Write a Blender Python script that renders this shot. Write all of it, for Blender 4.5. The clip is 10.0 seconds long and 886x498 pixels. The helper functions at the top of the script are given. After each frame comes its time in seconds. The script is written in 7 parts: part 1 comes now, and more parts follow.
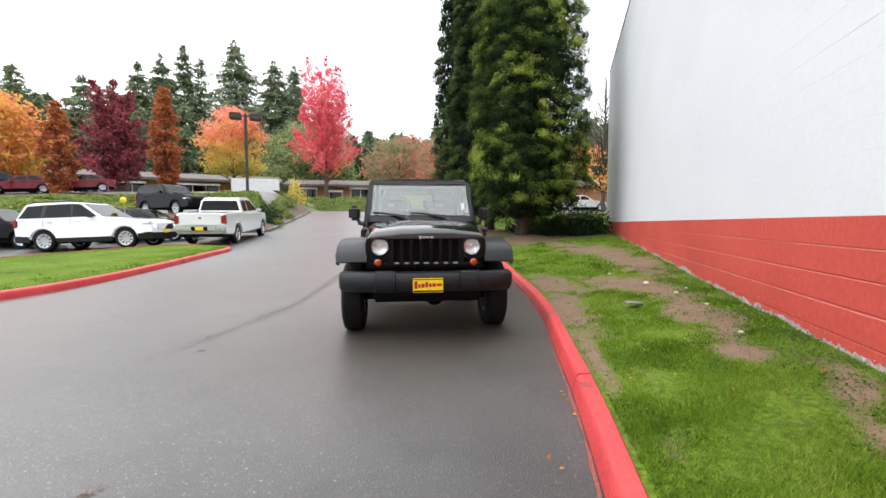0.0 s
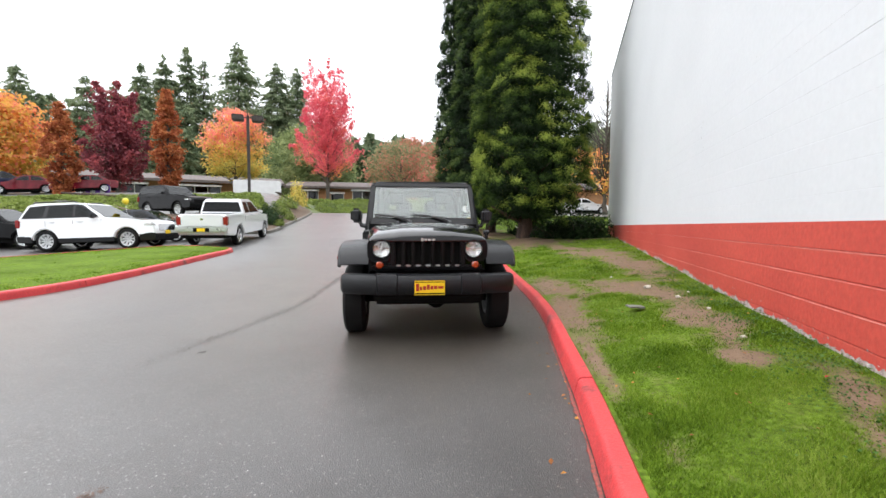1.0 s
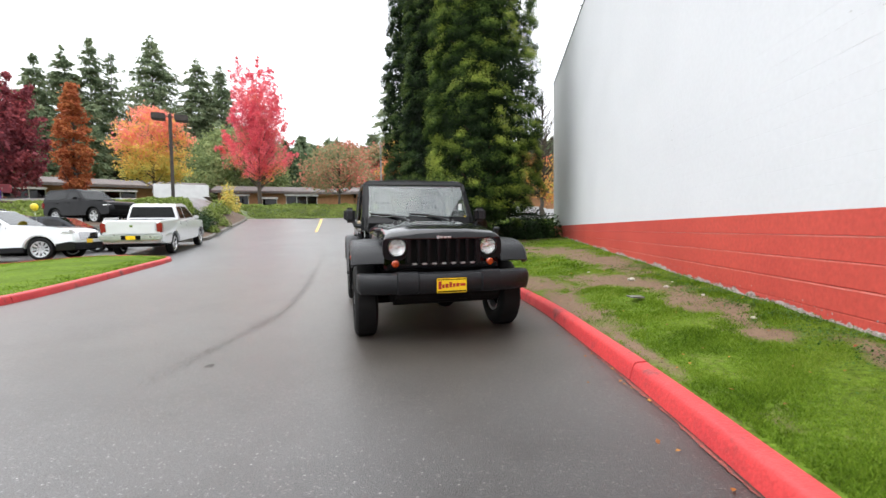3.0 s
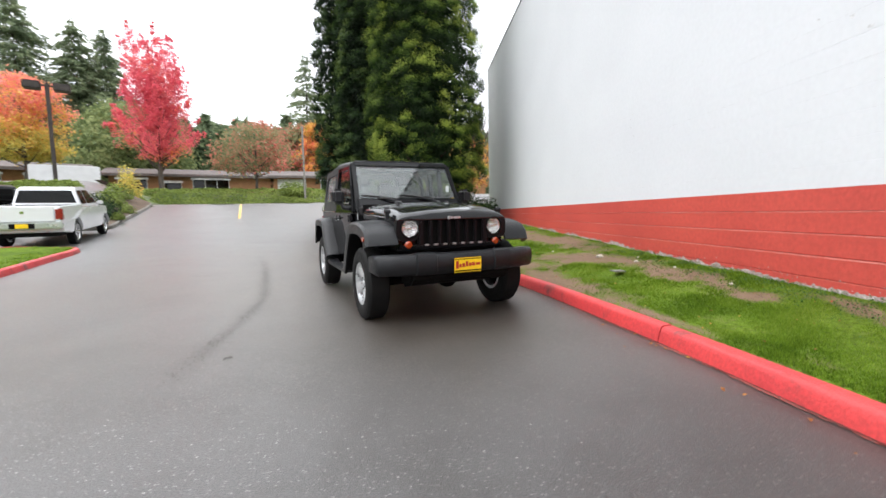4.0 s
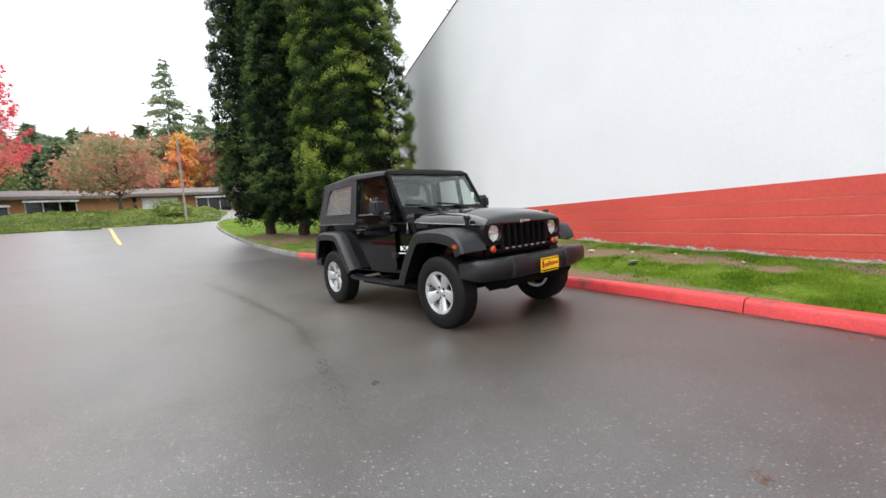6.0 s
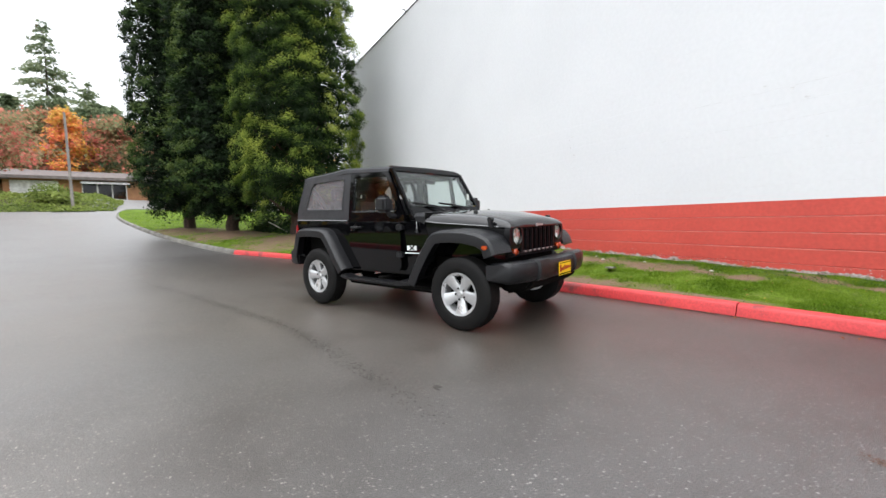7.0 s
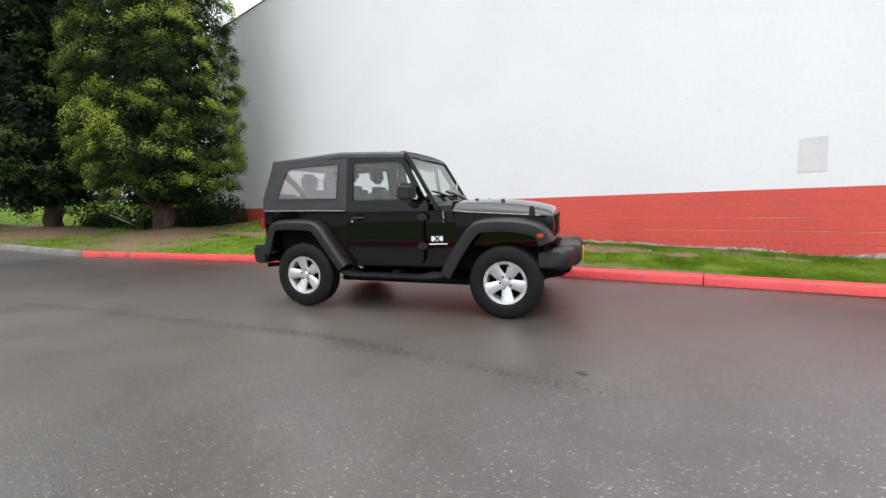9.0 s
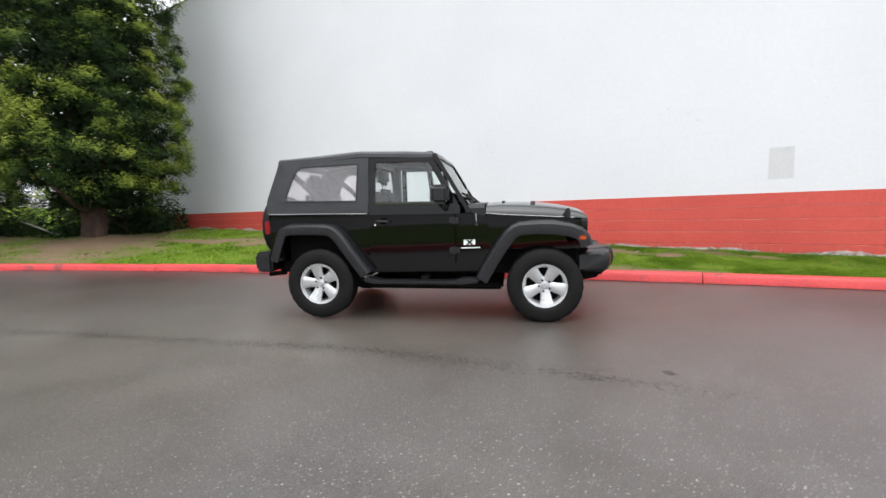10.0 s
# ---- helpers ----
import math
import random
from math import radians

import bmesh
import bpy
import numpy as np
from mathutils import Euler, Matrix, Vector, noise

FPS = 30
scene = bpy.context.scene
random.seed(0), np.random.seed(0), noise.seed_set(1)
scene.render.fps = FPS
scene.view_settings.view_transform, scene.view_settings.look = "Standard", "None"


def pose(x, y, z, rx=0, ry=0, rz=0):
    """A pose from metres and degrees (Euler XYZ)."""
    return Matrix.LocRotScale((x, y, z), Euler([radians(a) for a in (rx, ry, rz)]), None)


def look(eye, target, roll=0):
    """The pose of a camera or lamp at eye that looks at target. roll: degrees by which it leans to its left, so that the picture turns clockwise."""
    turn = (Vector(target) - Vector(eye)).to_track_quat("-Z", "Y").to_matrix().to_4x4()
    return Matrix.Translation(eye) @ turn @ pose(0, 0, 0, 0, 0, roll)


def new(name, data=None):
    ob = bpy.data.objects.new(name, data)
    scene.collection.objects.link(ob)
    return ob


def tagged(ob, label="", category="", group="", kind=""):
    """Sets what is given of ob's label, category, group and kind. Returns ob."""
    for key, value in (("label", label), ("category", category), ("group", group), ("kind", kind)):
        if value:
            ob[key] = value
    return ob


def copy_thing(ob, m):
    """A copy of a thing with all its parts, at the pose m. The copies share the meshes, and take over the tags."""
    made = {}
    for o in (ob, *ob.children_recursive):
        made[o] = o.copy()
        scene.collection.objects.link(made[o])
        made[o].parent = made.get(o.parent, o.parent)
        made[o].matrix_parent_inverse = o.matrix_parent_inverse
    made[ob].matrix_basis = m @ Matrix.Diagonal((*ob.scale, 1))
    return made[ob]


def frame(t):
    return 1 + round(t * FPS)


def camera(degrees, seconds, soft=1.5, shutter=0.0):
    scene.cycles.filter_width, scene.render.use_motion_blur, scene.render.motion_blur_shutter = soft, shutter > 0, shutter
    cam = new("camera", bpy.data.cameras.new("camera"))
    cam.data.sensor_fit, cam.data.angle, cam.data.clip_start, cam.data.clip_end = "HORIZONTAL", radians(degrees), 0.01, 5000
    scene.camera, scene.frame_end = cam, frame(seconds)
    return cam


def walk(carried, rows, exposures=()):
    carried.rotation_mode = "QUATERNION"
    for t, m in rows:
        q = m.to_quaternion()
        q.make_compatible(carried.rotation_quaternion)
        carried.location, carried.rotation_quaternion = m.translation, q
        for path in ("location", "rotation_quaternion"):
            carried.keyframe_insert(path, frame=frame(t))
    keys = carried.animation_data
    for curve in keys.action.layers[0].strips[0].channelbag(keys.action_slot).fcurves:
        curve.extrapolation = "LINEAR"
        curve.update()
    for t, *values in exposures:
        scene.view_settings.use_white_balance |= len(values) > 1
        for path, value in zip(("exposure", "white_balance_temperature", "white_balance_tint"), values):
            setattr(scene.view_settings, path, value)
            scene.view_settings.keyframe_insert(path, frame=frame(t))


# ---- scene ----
cam = camera(91.9, 10.0, shutter=0.35)
PATH = [
    (0, (0.504, 1.526, 1.208), (-0.052, 3.444, 1.088), -0.1),
    (0.5, (0.497, 1.524, 1.208), (-0.059, 3.443, 1.099), 0.1),
    (1, (0.496, 1.527, 1.21), (-0.065, 3.444, 1.101), 0.2),
    (1.5, (0.473, 1.517, 1.2), (-0.024, 3.452, 1.101), 0.8),
    (2, (0.304, 1.45, 1.188), (-0.162, 3.393, 1.089), 1.4),
    (2.2, (0.208, 1.413, 1.183), (-0.23, 3.362, 1.082), -0.5),
    (3.5, (-0.781, 1.395, 1.11), (-0.897, 3.39, 1.024), 0.3),
    (4, (-1.269, 1.332, 1.1), (-1.165, 3.322, 0.937), -1.3),
    (4.5, (-1.767, 1.387, 1.081), (-1.542, 3.364, 0.883), -2.3),
    (5, (-2.249, 1.43, 1.08), (-1.876, 3.388, 0.907), -4.0),
    (5.2, (-2.431, 1.464, 1.088), (-1.997, 3.408, 0.902), -4.7),
    (6.3, (-3.525, 1.773, 1.172), (-2.781, 3.626, 1.059), -3.2),
    (6.5, (-3.725, 1.866, 1.174), (-2.877, 3.674, 1.068), -2.1),
    (7, (-4.157, 2.178, 1.174), (-3.184, 3.919, 1.026), -1.8),
    (7.5, (-4.588, 2.475, 1.192), (-3.426, 4.099, 1.076), -1.7),
    (8, (-4.961, 2.804, 1.187), (-3.644, 4.299, 1.012), -2.6),
    (8.5, (-5.284, 3.195, 1.188), (-3.868, 4.596, 1.014), -1.8),
    (9, (-5.639, 3.596, 1.223), (-4.113, 4.871, 1.008), -2.0),
    (9.5, (-5.866, 4.083, 1.235), (-4.288, 5.298, 1.048), -1.8),
    (10, (-6.113, 4.576, 1.225), (-4.404, 5.596, 1.025), -2.0),
]
walk(cam, [(t, look(eye, target, roll)) for t, eye, target, roll in PATH], [(0.0, 0.93), (5.0, 0.93), (8.0, 0.88), (10.0, 0.87)])

# ---- light: an overcast sky ----
world = bpy.data.worlds.new("overcast_sky")
scene.world = world
world.use_nodes = True
wn, wl = world.node_tree.nodes, world.node_tree.links
wn.clear()
SUN_HIGH, SUN_TURN = 65.0, 228.0
sky = wn.new("ShaderNodeTexSky")
sky.sky_type = "NISHITA"
sky.sun_disc = False
sky.sun_elevation, sky.sun_rotation = radians(SUN_HIGH), radians(SUN_TURN)
sky.air_density, sky.dust_density, sky.ozone_density = 1.0, 4.0, 1.0
grey = wn.new("ShaderNodeHueSaturation")
grey.inputs["Saturation"].default_value = 0.12
cover = wn.new("ShaderNodeMix")
cover.data_type = "RGBA"
cover.inputs[0].default_value = 0.72
cover.inputs[7].default_value = (11.2, 11.6, 12.2, 1)
backg = wn.new("ShaderNodeBackground")
# an overcast sky is about twice as bright overhead as at the horizon
up = wn.new("ShaderNodeSeparateXYZ")
wl.new(wn.new("ShaderNodeTexCoord").outputs["Generated"], up.inputs[0])
rise = wn.new("ShaderNodeMapRange")
rise.inputs[1].default_value, rise.inputs[2].default_value = 0.0, 1.0
rise.inputs[3].default_value, rise.inputs[4].default_value = 0.086, 0.180
wl.new(up.outputs[2], rise.inputs[0])
wl.new(rise.outputs[0], backg.inputs["Strength"])
wout = wn.new("ShaderNodeOutputWorld")
wl.new(sky.outputs[0], grey.inputs["Color"])
wl.new(grey.outputs[0], cover.inputs[6])
wl.new(cover.outputs[2], backg.inputs[0])
wl.new(backg.outputs[0], wout.inputs[0])
sun = new("sun", bpy.data.lights.new("sun", "SUN"))
sun.data.energy, sun.data.angle, sun.data.color = 0.5, radians(75), (1.0, 0.98, 0.95)
sun.matrix_world = look((-5.5, -5, 16), (0, 0, 0))

# ---- materials ----
def material(name, colour, rough=0.5, metal=0.0, second=None, scale=3.0, fine=60.0, vary=0.15, bump=0.0, bump_scale=None,
             coat=0.0, coords="Object", rough_vary=0.1, stretch=(1, 1, 1), island=0.0, spec=0.5):
    """A surface that varies at two scales, with a fine relief."""
    m = bpy.data.materials.new(name)
    m.use_nodes = True
    n, l = m.node_tree.nodes, m.node_tree.links
    p = n["Principled BSDF"]
    tc = n.new("ShaderNodeTexCoord")
    mp = n.new("ShaderNodeMapping")
    mp.inputs["Scale"].default_value = stretch
    l.new(tc.outputs[coords], mp.inputs[0])
    big = n.new("ShaderNodeTexNoise")
    big.inputs["Scale"].default_value, big.inputs["Detail"].default_value = scale, 5
    small = n.new("ShaderNodeTexNoise")
    small.inputs["Scale"].default_value, small.inputs["Detail"].default_value = fine, 4
    l.new(mp.outputs[0], big.inputs[0])
    l.new(mp.outputs[0], small.inputs[0])
    c1 = (*colour, 1)
    c2 = (*(second or [c * 0.6 for c in colour]), 1)
    ramp = n.new("ShaderNodeMapRange")
    ramp.inputs[1].default_value, ramp.inputs[2].default_value = 0.35, 0.68
    l.new(big.outputs[0], ramp.inputs[0])
    mix = n.new("ShaderNodeMix")
    mix.data_type = "RGBA"
    mix.inputs[6].default_value, mix.inputs[7].default_value = c1, c2
    l.new(ramp.outputs[0], mix.inputs[0])
    hsv = n.new("ShaderNodeHueSaturation")
    val = n.new("ShaderNodeMapRange")
    val.inputs[3].default_value, val.inputs[4].default_value = 1 - vary, 1 + vary
    val.inputs[1].default_value, val.inputs[2].default_value = 0.3, 0.7
    l.new(small.outputs[0], val.inputs[0])
    last = val.outputs[0]
    if island:
        geo = n.new("ShaderNodeNewGeometry")
        r = n.new("ShaderNodeMapRange")
        r.inputs[3].default_value, r.inputs[4].default_value = 1 - island, 1 + island
        l.new(geo.outputs["Random Per Island"], r.inputs[0])
        mul = n.new("ShaderNodeMath")
        mul.operation = "MULTIPLY"
        l.new(last, mul.inputs[0])
        l.new(r.outputs[0], mul.inputs[1])
        last = mul.outputs[0]
    l.new(last, hsv.inputs["Value"])
    l.new(mix.outputs[2], hsv.inputs["Color"])
    l.new(hsv.outputs[0], p.inputs["Base Color"])
    rr = n.new("ShaderNodeMapRange")
    rr.inputs[3].default_value, rr.inputs[4].default_value = max(0.02, rough - rough_vary), min(1.0, rough + rough_vary)
    l.new(big.outputs[0], rr.inputs[0])
    l.new(rr.outputs[0], p.inputs["Roughness"])
    p.inputs["Metallic"].default_value = metal
    p.inputs["Coat Weight"].default_value = coat
    p.inputs["Coat Roughness"].default_value = 0.06
    p.inputs["Specular IOR Level"].default_value = spec
    if bump:
        b = n.new("ShaderNodeBump")
        b.inputs["Strength"].default_value, b.inputs["Distance"].default_value = bump, 0.01
        src = small
        if bump_scale:
            src = n.new("ShaderNodeTexNoise")
            src.inputs["Scale"].default_value, src.inputs["Detail"].default_value = bump_scale, 5
            l.new(mp.outputs[0], src.inputs[0])
        l.new(src.outputs[0], b.inputs["Height"])
        l.new(b.outputs[0], p.inputs["Normal"])
    return m


def glass(name, tint, ior=1.45, rough=0.0):
    """A thin pane: what is behind it, tinted, under a mirror's share of gloss."""
    m = bpy.data.materials.new(name)
    m.use_nodes = True
    n, l = m.node_tree.nodes, m.node_tree.links
    n.remove(n["Principled BSDF"])
    t = n.new("ShaderNodeBsdfTransparent")
    t.inputs[0].default_value = (*tint, 1)
    g = n.new("ShaderNodeBsdfGlossy")
    g.inputs["Roughness"].default_value = rough
    lw = n.new("ShaderNodeLayerWeight")
    lw.inputs[0].default_value = 0.5
    pw = n.new("ShaderNodeMath")
    pw.operation, pw.inputs[1].default_value = "POWER", 4.5
    l.new(lw.outputs["Facing"], pw.inputs[0])
    f = n.new("ShaderNodeMapRange")
    f.inputs[3].default_value, f.inputs[4].default_value = ((ior - 1) / (ior + 1)) ** 2, 1.0
    l.new(pw.outputs[0], f.inputs[0])
    mx = n.new("ShaderNodeMixShader")
    l.new(f.outputs[0], mx.inputs[0])
    l.new(t.outputs[0], mx.inputs[1])
    l.new(g.outputs[0], mx.inputs[2])
    l.new(mx.outputs[0], n["Material Output"].inputs[0])
    return m


def leaf(name, colours, through_light=0.35, scale=0.5, rough=0.6, low=None, z0=0.0, z1=1.0, lit_tone=False, spec=0.15):
    """Leaves: each takes a colour of the ramp by chance and by the clump that it grows in; low: the ramp's shift towards the tree's foot."""
    m = bpy.data.materials.new(name)
    m.use_nodes = True
    n, l = m.node_tree.nodes, m.node_tree.links
    p = n["Principled BSDF"]
    geo = n.new("ShaderNodeNewGeometry")
    tc = n.new("ShaderNodeTexCoord")
    nz = n.new("ShaderNodeTexNoise")
    nz.inputs["Scale"].default_value, nz.inputs["Detail"].default_value = scale, 3
    l.new(tc.outputs["Object"], nz.inputs[0])
    mr = n.new("ShaderNodeMapRange")
    mr.inputs[1].default_value, mr.inputs[2].default_value = 0.32, 0.68
    l.new(nz.outputs[0], mr.inputs[0])
    a = n.new("ShaderNodeMix")
    a.inputs[0].default_value = 0.5
    l.new(geo.outputs["Random Per Island"], a.inputs[2])
    l.new(mr.outputs[0], a.inputs[3])
    value = a.outputs[0]
    # painted lit-to-shaded value per leaf takes over most of the ramp
    if lit_tone:
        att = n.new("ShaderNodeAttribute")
        att.attribute_name = "lit_tone"
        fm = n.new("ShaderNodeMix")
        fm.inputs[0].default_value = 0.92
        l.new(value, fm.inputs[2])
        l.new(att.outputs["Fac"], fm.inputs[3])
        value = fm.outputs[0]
    if low is not None:
        sep = n.new("ShaderNodeSeparateXYZ")
        l.new(tc.outputs["Object"], sep.inputs[0])
        h = n.new("ShaderNodeMapRange")
        h.inputs[1].default_value, h.inputs[2].default_value = z0, z1
        h.inputs[3].default_value, h.inputs[4].default_value = low, -low
        l.new(sep.outputs[2], h.inputs[0])
        ad = n.new("ShaderNodeMath")
        ad.operation = "ADD"
        l.new(value, ad.inputs[0])
        l.new(h.outputs[0], ad.inputs[1])
        value = ad.outputs[0]
    ramp = n.new("ShaderNodeValToRGB")
    while len(ramp.color_ramp.elements) < len(colours):
        ramp.color_ramp.elements.new(0.5)
    for i, (e, c) in enumerate(zip(ramp.color_ramp.elements, colours)):
        e.position = 0.15 + 0.7 * i / max(1, len(colours) - 1)
        e.color = (*c, 1)
    l.new(value, ramp.inputs[0])
    l.new(ramp.outputs[0], p.inputs["Base Color"])
    p.inputs["Roughness"].default_value = rough
    p.inputs["Specular IOR Level"].default_value = spec
    tr = n.new("ShaderNodeBsdfTranslucent")
    l.new(ramp.outputs[0], tr.inputs[0])
    mx = n.new("ShaderNodeMixShader")
    mx.inputs[0].default_value = through_light
    l.new(p.outputs[0], mx.inputs[1])
    l.new(tr.outputs[0], mx.inputs[2])
    l.new(mx.outputs[0], n["Material Output"].inputs[0])
    return m


def asphalt_material():
    """Worn wet asphalt: dark binder, pale and dark chips of stone, mottling, a darker kerb belt and a brown tint."""
    m = material("wet_asphalt", (0.067, 0.0635, 0.062), 0.46, second=(0.096, 0.0915, 0.089), scale=0.35, fine=110, vary=0.55, bump=0.8, bump_scale=120, rough_vary=0.12, spec=0.45)
    n, l = m.node_tree.nodes, m.node_tree.links
    p = n["Principled BSDF"]
    last = p.inputs["Base Color"].links[0].from_socket
    tc = n.new("ShaderNodeTexCoord")

    def mixed(kind, factor, a, colour):
        x = n.new("ShaderNodeMix")
        x.data_type, x.blend_type = "RGBA", kind
        l.new(factor, x.inputs[0])
        l.new(a, x.inputs[6])
        x.inputs[7].default_value = (*colour, 1)
        return x.outputs[2]

    def ranged(value, lo, hi, a, b):
        r = n.new("ShaderNodeMapRange")
        for k, v in enumerate((lo, hi, a, b)):
            r.inputs[k + 1].default_value = v
        l.new(value, r.inputs[0])
        return r.outputs[0]

    def times(a, b):
        x = n.new("ShaderNodeMath")
        x.operation = "MULTIPLY"
        l.new(a, x.inputs[0])
        l.new(b, x.inputs[1])
        return x.outputs[0]

    worn = n.new("ShaderNodeTexNoise")
    worn.inputs["Scale"].default_value, worn.inputs["Detail"].default_value, worn.inputs["Roughness"].default_value = 1.3, 6, 0.65
    l.new(tc.outputs["Object"], worn.inputs[0])
    last = mixed("MULTIPLY", ranged(worn.outputs[0], 0.46, 0.70, 0, 1), last, (0.66, 0.62, 0.58))
    for scale, lo, hi, colour, near, far in ((72, 0.82, 0.91, (0.35, 0.34, 0.33), 0.16, 0.46), (36, 0.935, 0.965, (0.46, 0.45, 0.43), 0.10, 0.28), (17, 0.972, 0.98, (0.60, 0.59, 0.57), 0.05, 0.11), (95, 0.72, 0.92, (0.035, 0.033, 0.031), 0.20, 0.58)):
        vor = n.new("ShaderNodeTexVoronoi")
        vor.inputs["Scale"].default_value = scale
        l.new(tc.outputs["Object"], vor.inputs[0])
        sep = n.new("ShaderNodeSeparateColor")
        l.new(vor.outputs["Color"], sep.inputs[0])
        chip = times(ranged(sep.outputs[0], lo, hi, 0, 0.9), ranged(vor.outputs["Distance"], near, far, 1, 0))
        last = mixed("MIX", chip, last, colour)
    p.inputs["Coat Weight"].default_value = 0.75
    p.inputs["Coat Roughness"].default_value = 0.40
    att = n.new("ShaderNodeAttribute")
    att.attribute_name = "kerb_dark"
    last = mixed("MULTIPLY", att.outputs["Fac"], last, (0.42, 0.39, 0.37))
    brown_tint = n.new("ShaderNodeAttribute")
    brown_tint.attribute_name = "brown_tint"
    last = mixed("MULTIPLY", brown_tint.outputs["Fac"], last, (0.92, 0.82, 0.70))
    l.new(last, p.inputs["Base Color"])
    return m


ASPHALT = asphalt_material()
LAND = material("far_land", (0.07, 0.11, 0.03), 0.95, second=(0.10, 0.09, 0.05), scale=0.15, fine=3, vary=0.3, bump=0.6)
def scuffed(m, colour, scale, lo, hi, coords="Object"):
    """Dark scuffs and scrapes with a shape of their own over a painted surface."""
    n, l = m.node_tree.nodes, m.node_tree.links
    p = n["Principled BSDF"]
    old = p.inputs["Base Color"].links[0].from_socket
    tc = n.new("ShaderNodeTexCoord")
    nz = n.new("ShaderNodeTexNoise")
    nz.inputs["Scale"].default_value, nz.inputs["Detail"].default_value, nz.inputs["Roughness"].default_value = scale, 7, 0.68
    l.new(tc.outputs[coords], nz.inputs[0])
    mr = n.new("ShaderNodeMapRange")
    mr.inputs[1].default_value, mr.inputs[2].default_value, mr.inputs[4].default_value = lo, hi, 0.85
    l.new(nz.outputs[0], mr.inputs[0])
    mx = n.new("ShaderNodeMix")
    mx.data_type = "RGBA"
    mx.inputs[7].default_value = (*colour, 1)
    l.new(mr.outputs[0], mx.inputs[0])
    l.new(old, mx.inputs[6])
    l.new(mx.outputs[2], p.inputs["Base Color"])
    return m


RED_PAINT = material("red_kerb_paint", (0.54, 0.044, 0.044), 0.5, second=(0.46, 0.034, 0.038), scale=2.5, fine=45, vary=0.18, bump=0.35, bump_scale=70)
scuffed(RED_PAINT, (0.10, 0.032, 0.032), 2.6, 0.55, 0.67)
CONCRETE = material("weathered_concrete", (0.19, 0.182, 0.165), 0.85, second=(0.10, 0.095, 0.080), scale=2.0, fine=40, vary=0.25, bump=0.5, bump_scale=60)
WHITE_WALL = material("white_masonry_paint", (0.675, 0.685, 0.71), 0.6, second=(0.64, 0.65, 0.675), scale=0.5, fine=18, vary=0.02, bump=0.12, bump_scale=22)
RED_WALL = material("red_masonry_paint", (0.55, 0.072, 0.052), 0.6, second=(0.48, 0.058, 0.043), scale=0.8, fine=22, vary=0.10, bump=0.4, bump_scale=30)
scuffed(RED_WALL, (0.56, 0.22, 0.19), 1.6, 0.62, 0.85)
FLASHING = material("metal_flashing", (0.30, 0.30, 0.31), 0.5, 0.6)
YELLOW_LINE = material("yellow_road_paint", (0.70, 0.44, 0.10), 0.6, second=(0.40, 0.27, 0.10), scale=4, fine=50, vary=0.25)
WHITE_LINE = material("white_road_paint", (0.65, 0.65, 0.63), 0.6, second=(0.45, 0.45, 0.44), scale=4, fine=50, vary=0.25)

# ---- makers ----
def mesh_object(name, me, mat, parent=None, label="", angle=35):
    ob = new(name, me)
    me.materials.append(mat)
    me.shade_smooth()
    if angle:
        me.set_sharp_from_angle(angle=radians(angle))
    ob.parent = parent
    return tagged(ob, label)


def part(name, bm, mat, parent=None, label="", angle=35):
    """Links a bmesh as one mesh object, under a thing or a part."""
    bmesh.ops.recalc_face_normals(bm, faces=bm.faces)
    me = bpy.data.meshes.new(name)
    bm.to_mesh(me)
    bm.free()
    return mesh_object(name, me, mat, parent, label, angle)


def thing(name, label, category, group="", m=None, kind=""):
    ob = tagged(new(name), label, category, group, kind)
    if m is not None:
        ob.matrix_basis = m
    return ob


def round_edges(bm, width, segments=2, limit=30):
    es = [e for e in bm.edges if len(e.link_faces) == 2 and e.calc_face_angle() > radians(limit)]
    if width and es:
        bmesh.ops.bevel(bm, geom=es, offset=width, segments=segments, affect="EDGES", clamp_overlap=True)


def box(x0, x1, y0, y1, z0, z1, edge=0.0, bm=None, segments=2):
    b = bmesh.new()
    bmesh.ops.create_cube(b, size=1, matrix=Matrix.LocRotScale(((x0 + x1) / 2, (y0 + y1) / 2, (z0 + z1) / 2), None, (abs(x1 - x0), abs(y1 - y0), abs(z1 - z0))))
    round_edges(b, edge, segments)
    return join(bm, b)


def join(bm, b):
    if bm is None:
        return b
    me = bpy.data.meshes.new("join")
    b.to_mesh(me)
    b.free()
    bm.from_mesh(me)
    bpy.data.meshes.remove(me)
    return bm


def slab(outline, half, edge=0.0, bm=None, segments=2):
    """A side view (x, z) drawn out sideways. half: the half width, or a function of (x, z) that gives it."""
    b = bmesh.new()
    w = half if callable(half) else lambda x, z: half
    left = [b.verts.new((x, w(x, z), z)) for x, z in outline]
    right = [b.verts.new((x, -w(x, z), z)) for x, z in outline]
    b.faces.new(left)
    b.faces.new(right[::-1])
    n = len(outline)
    for i in range(n):
        b.faces.new((left[i], right[i], right[(i + 1) % n], left[(i + 1) % n]))
    bmesh.ops.recalc_face_normals(b, faces=b.faces)
    round_edges(b, edge, segments)
    return join(bm, b)


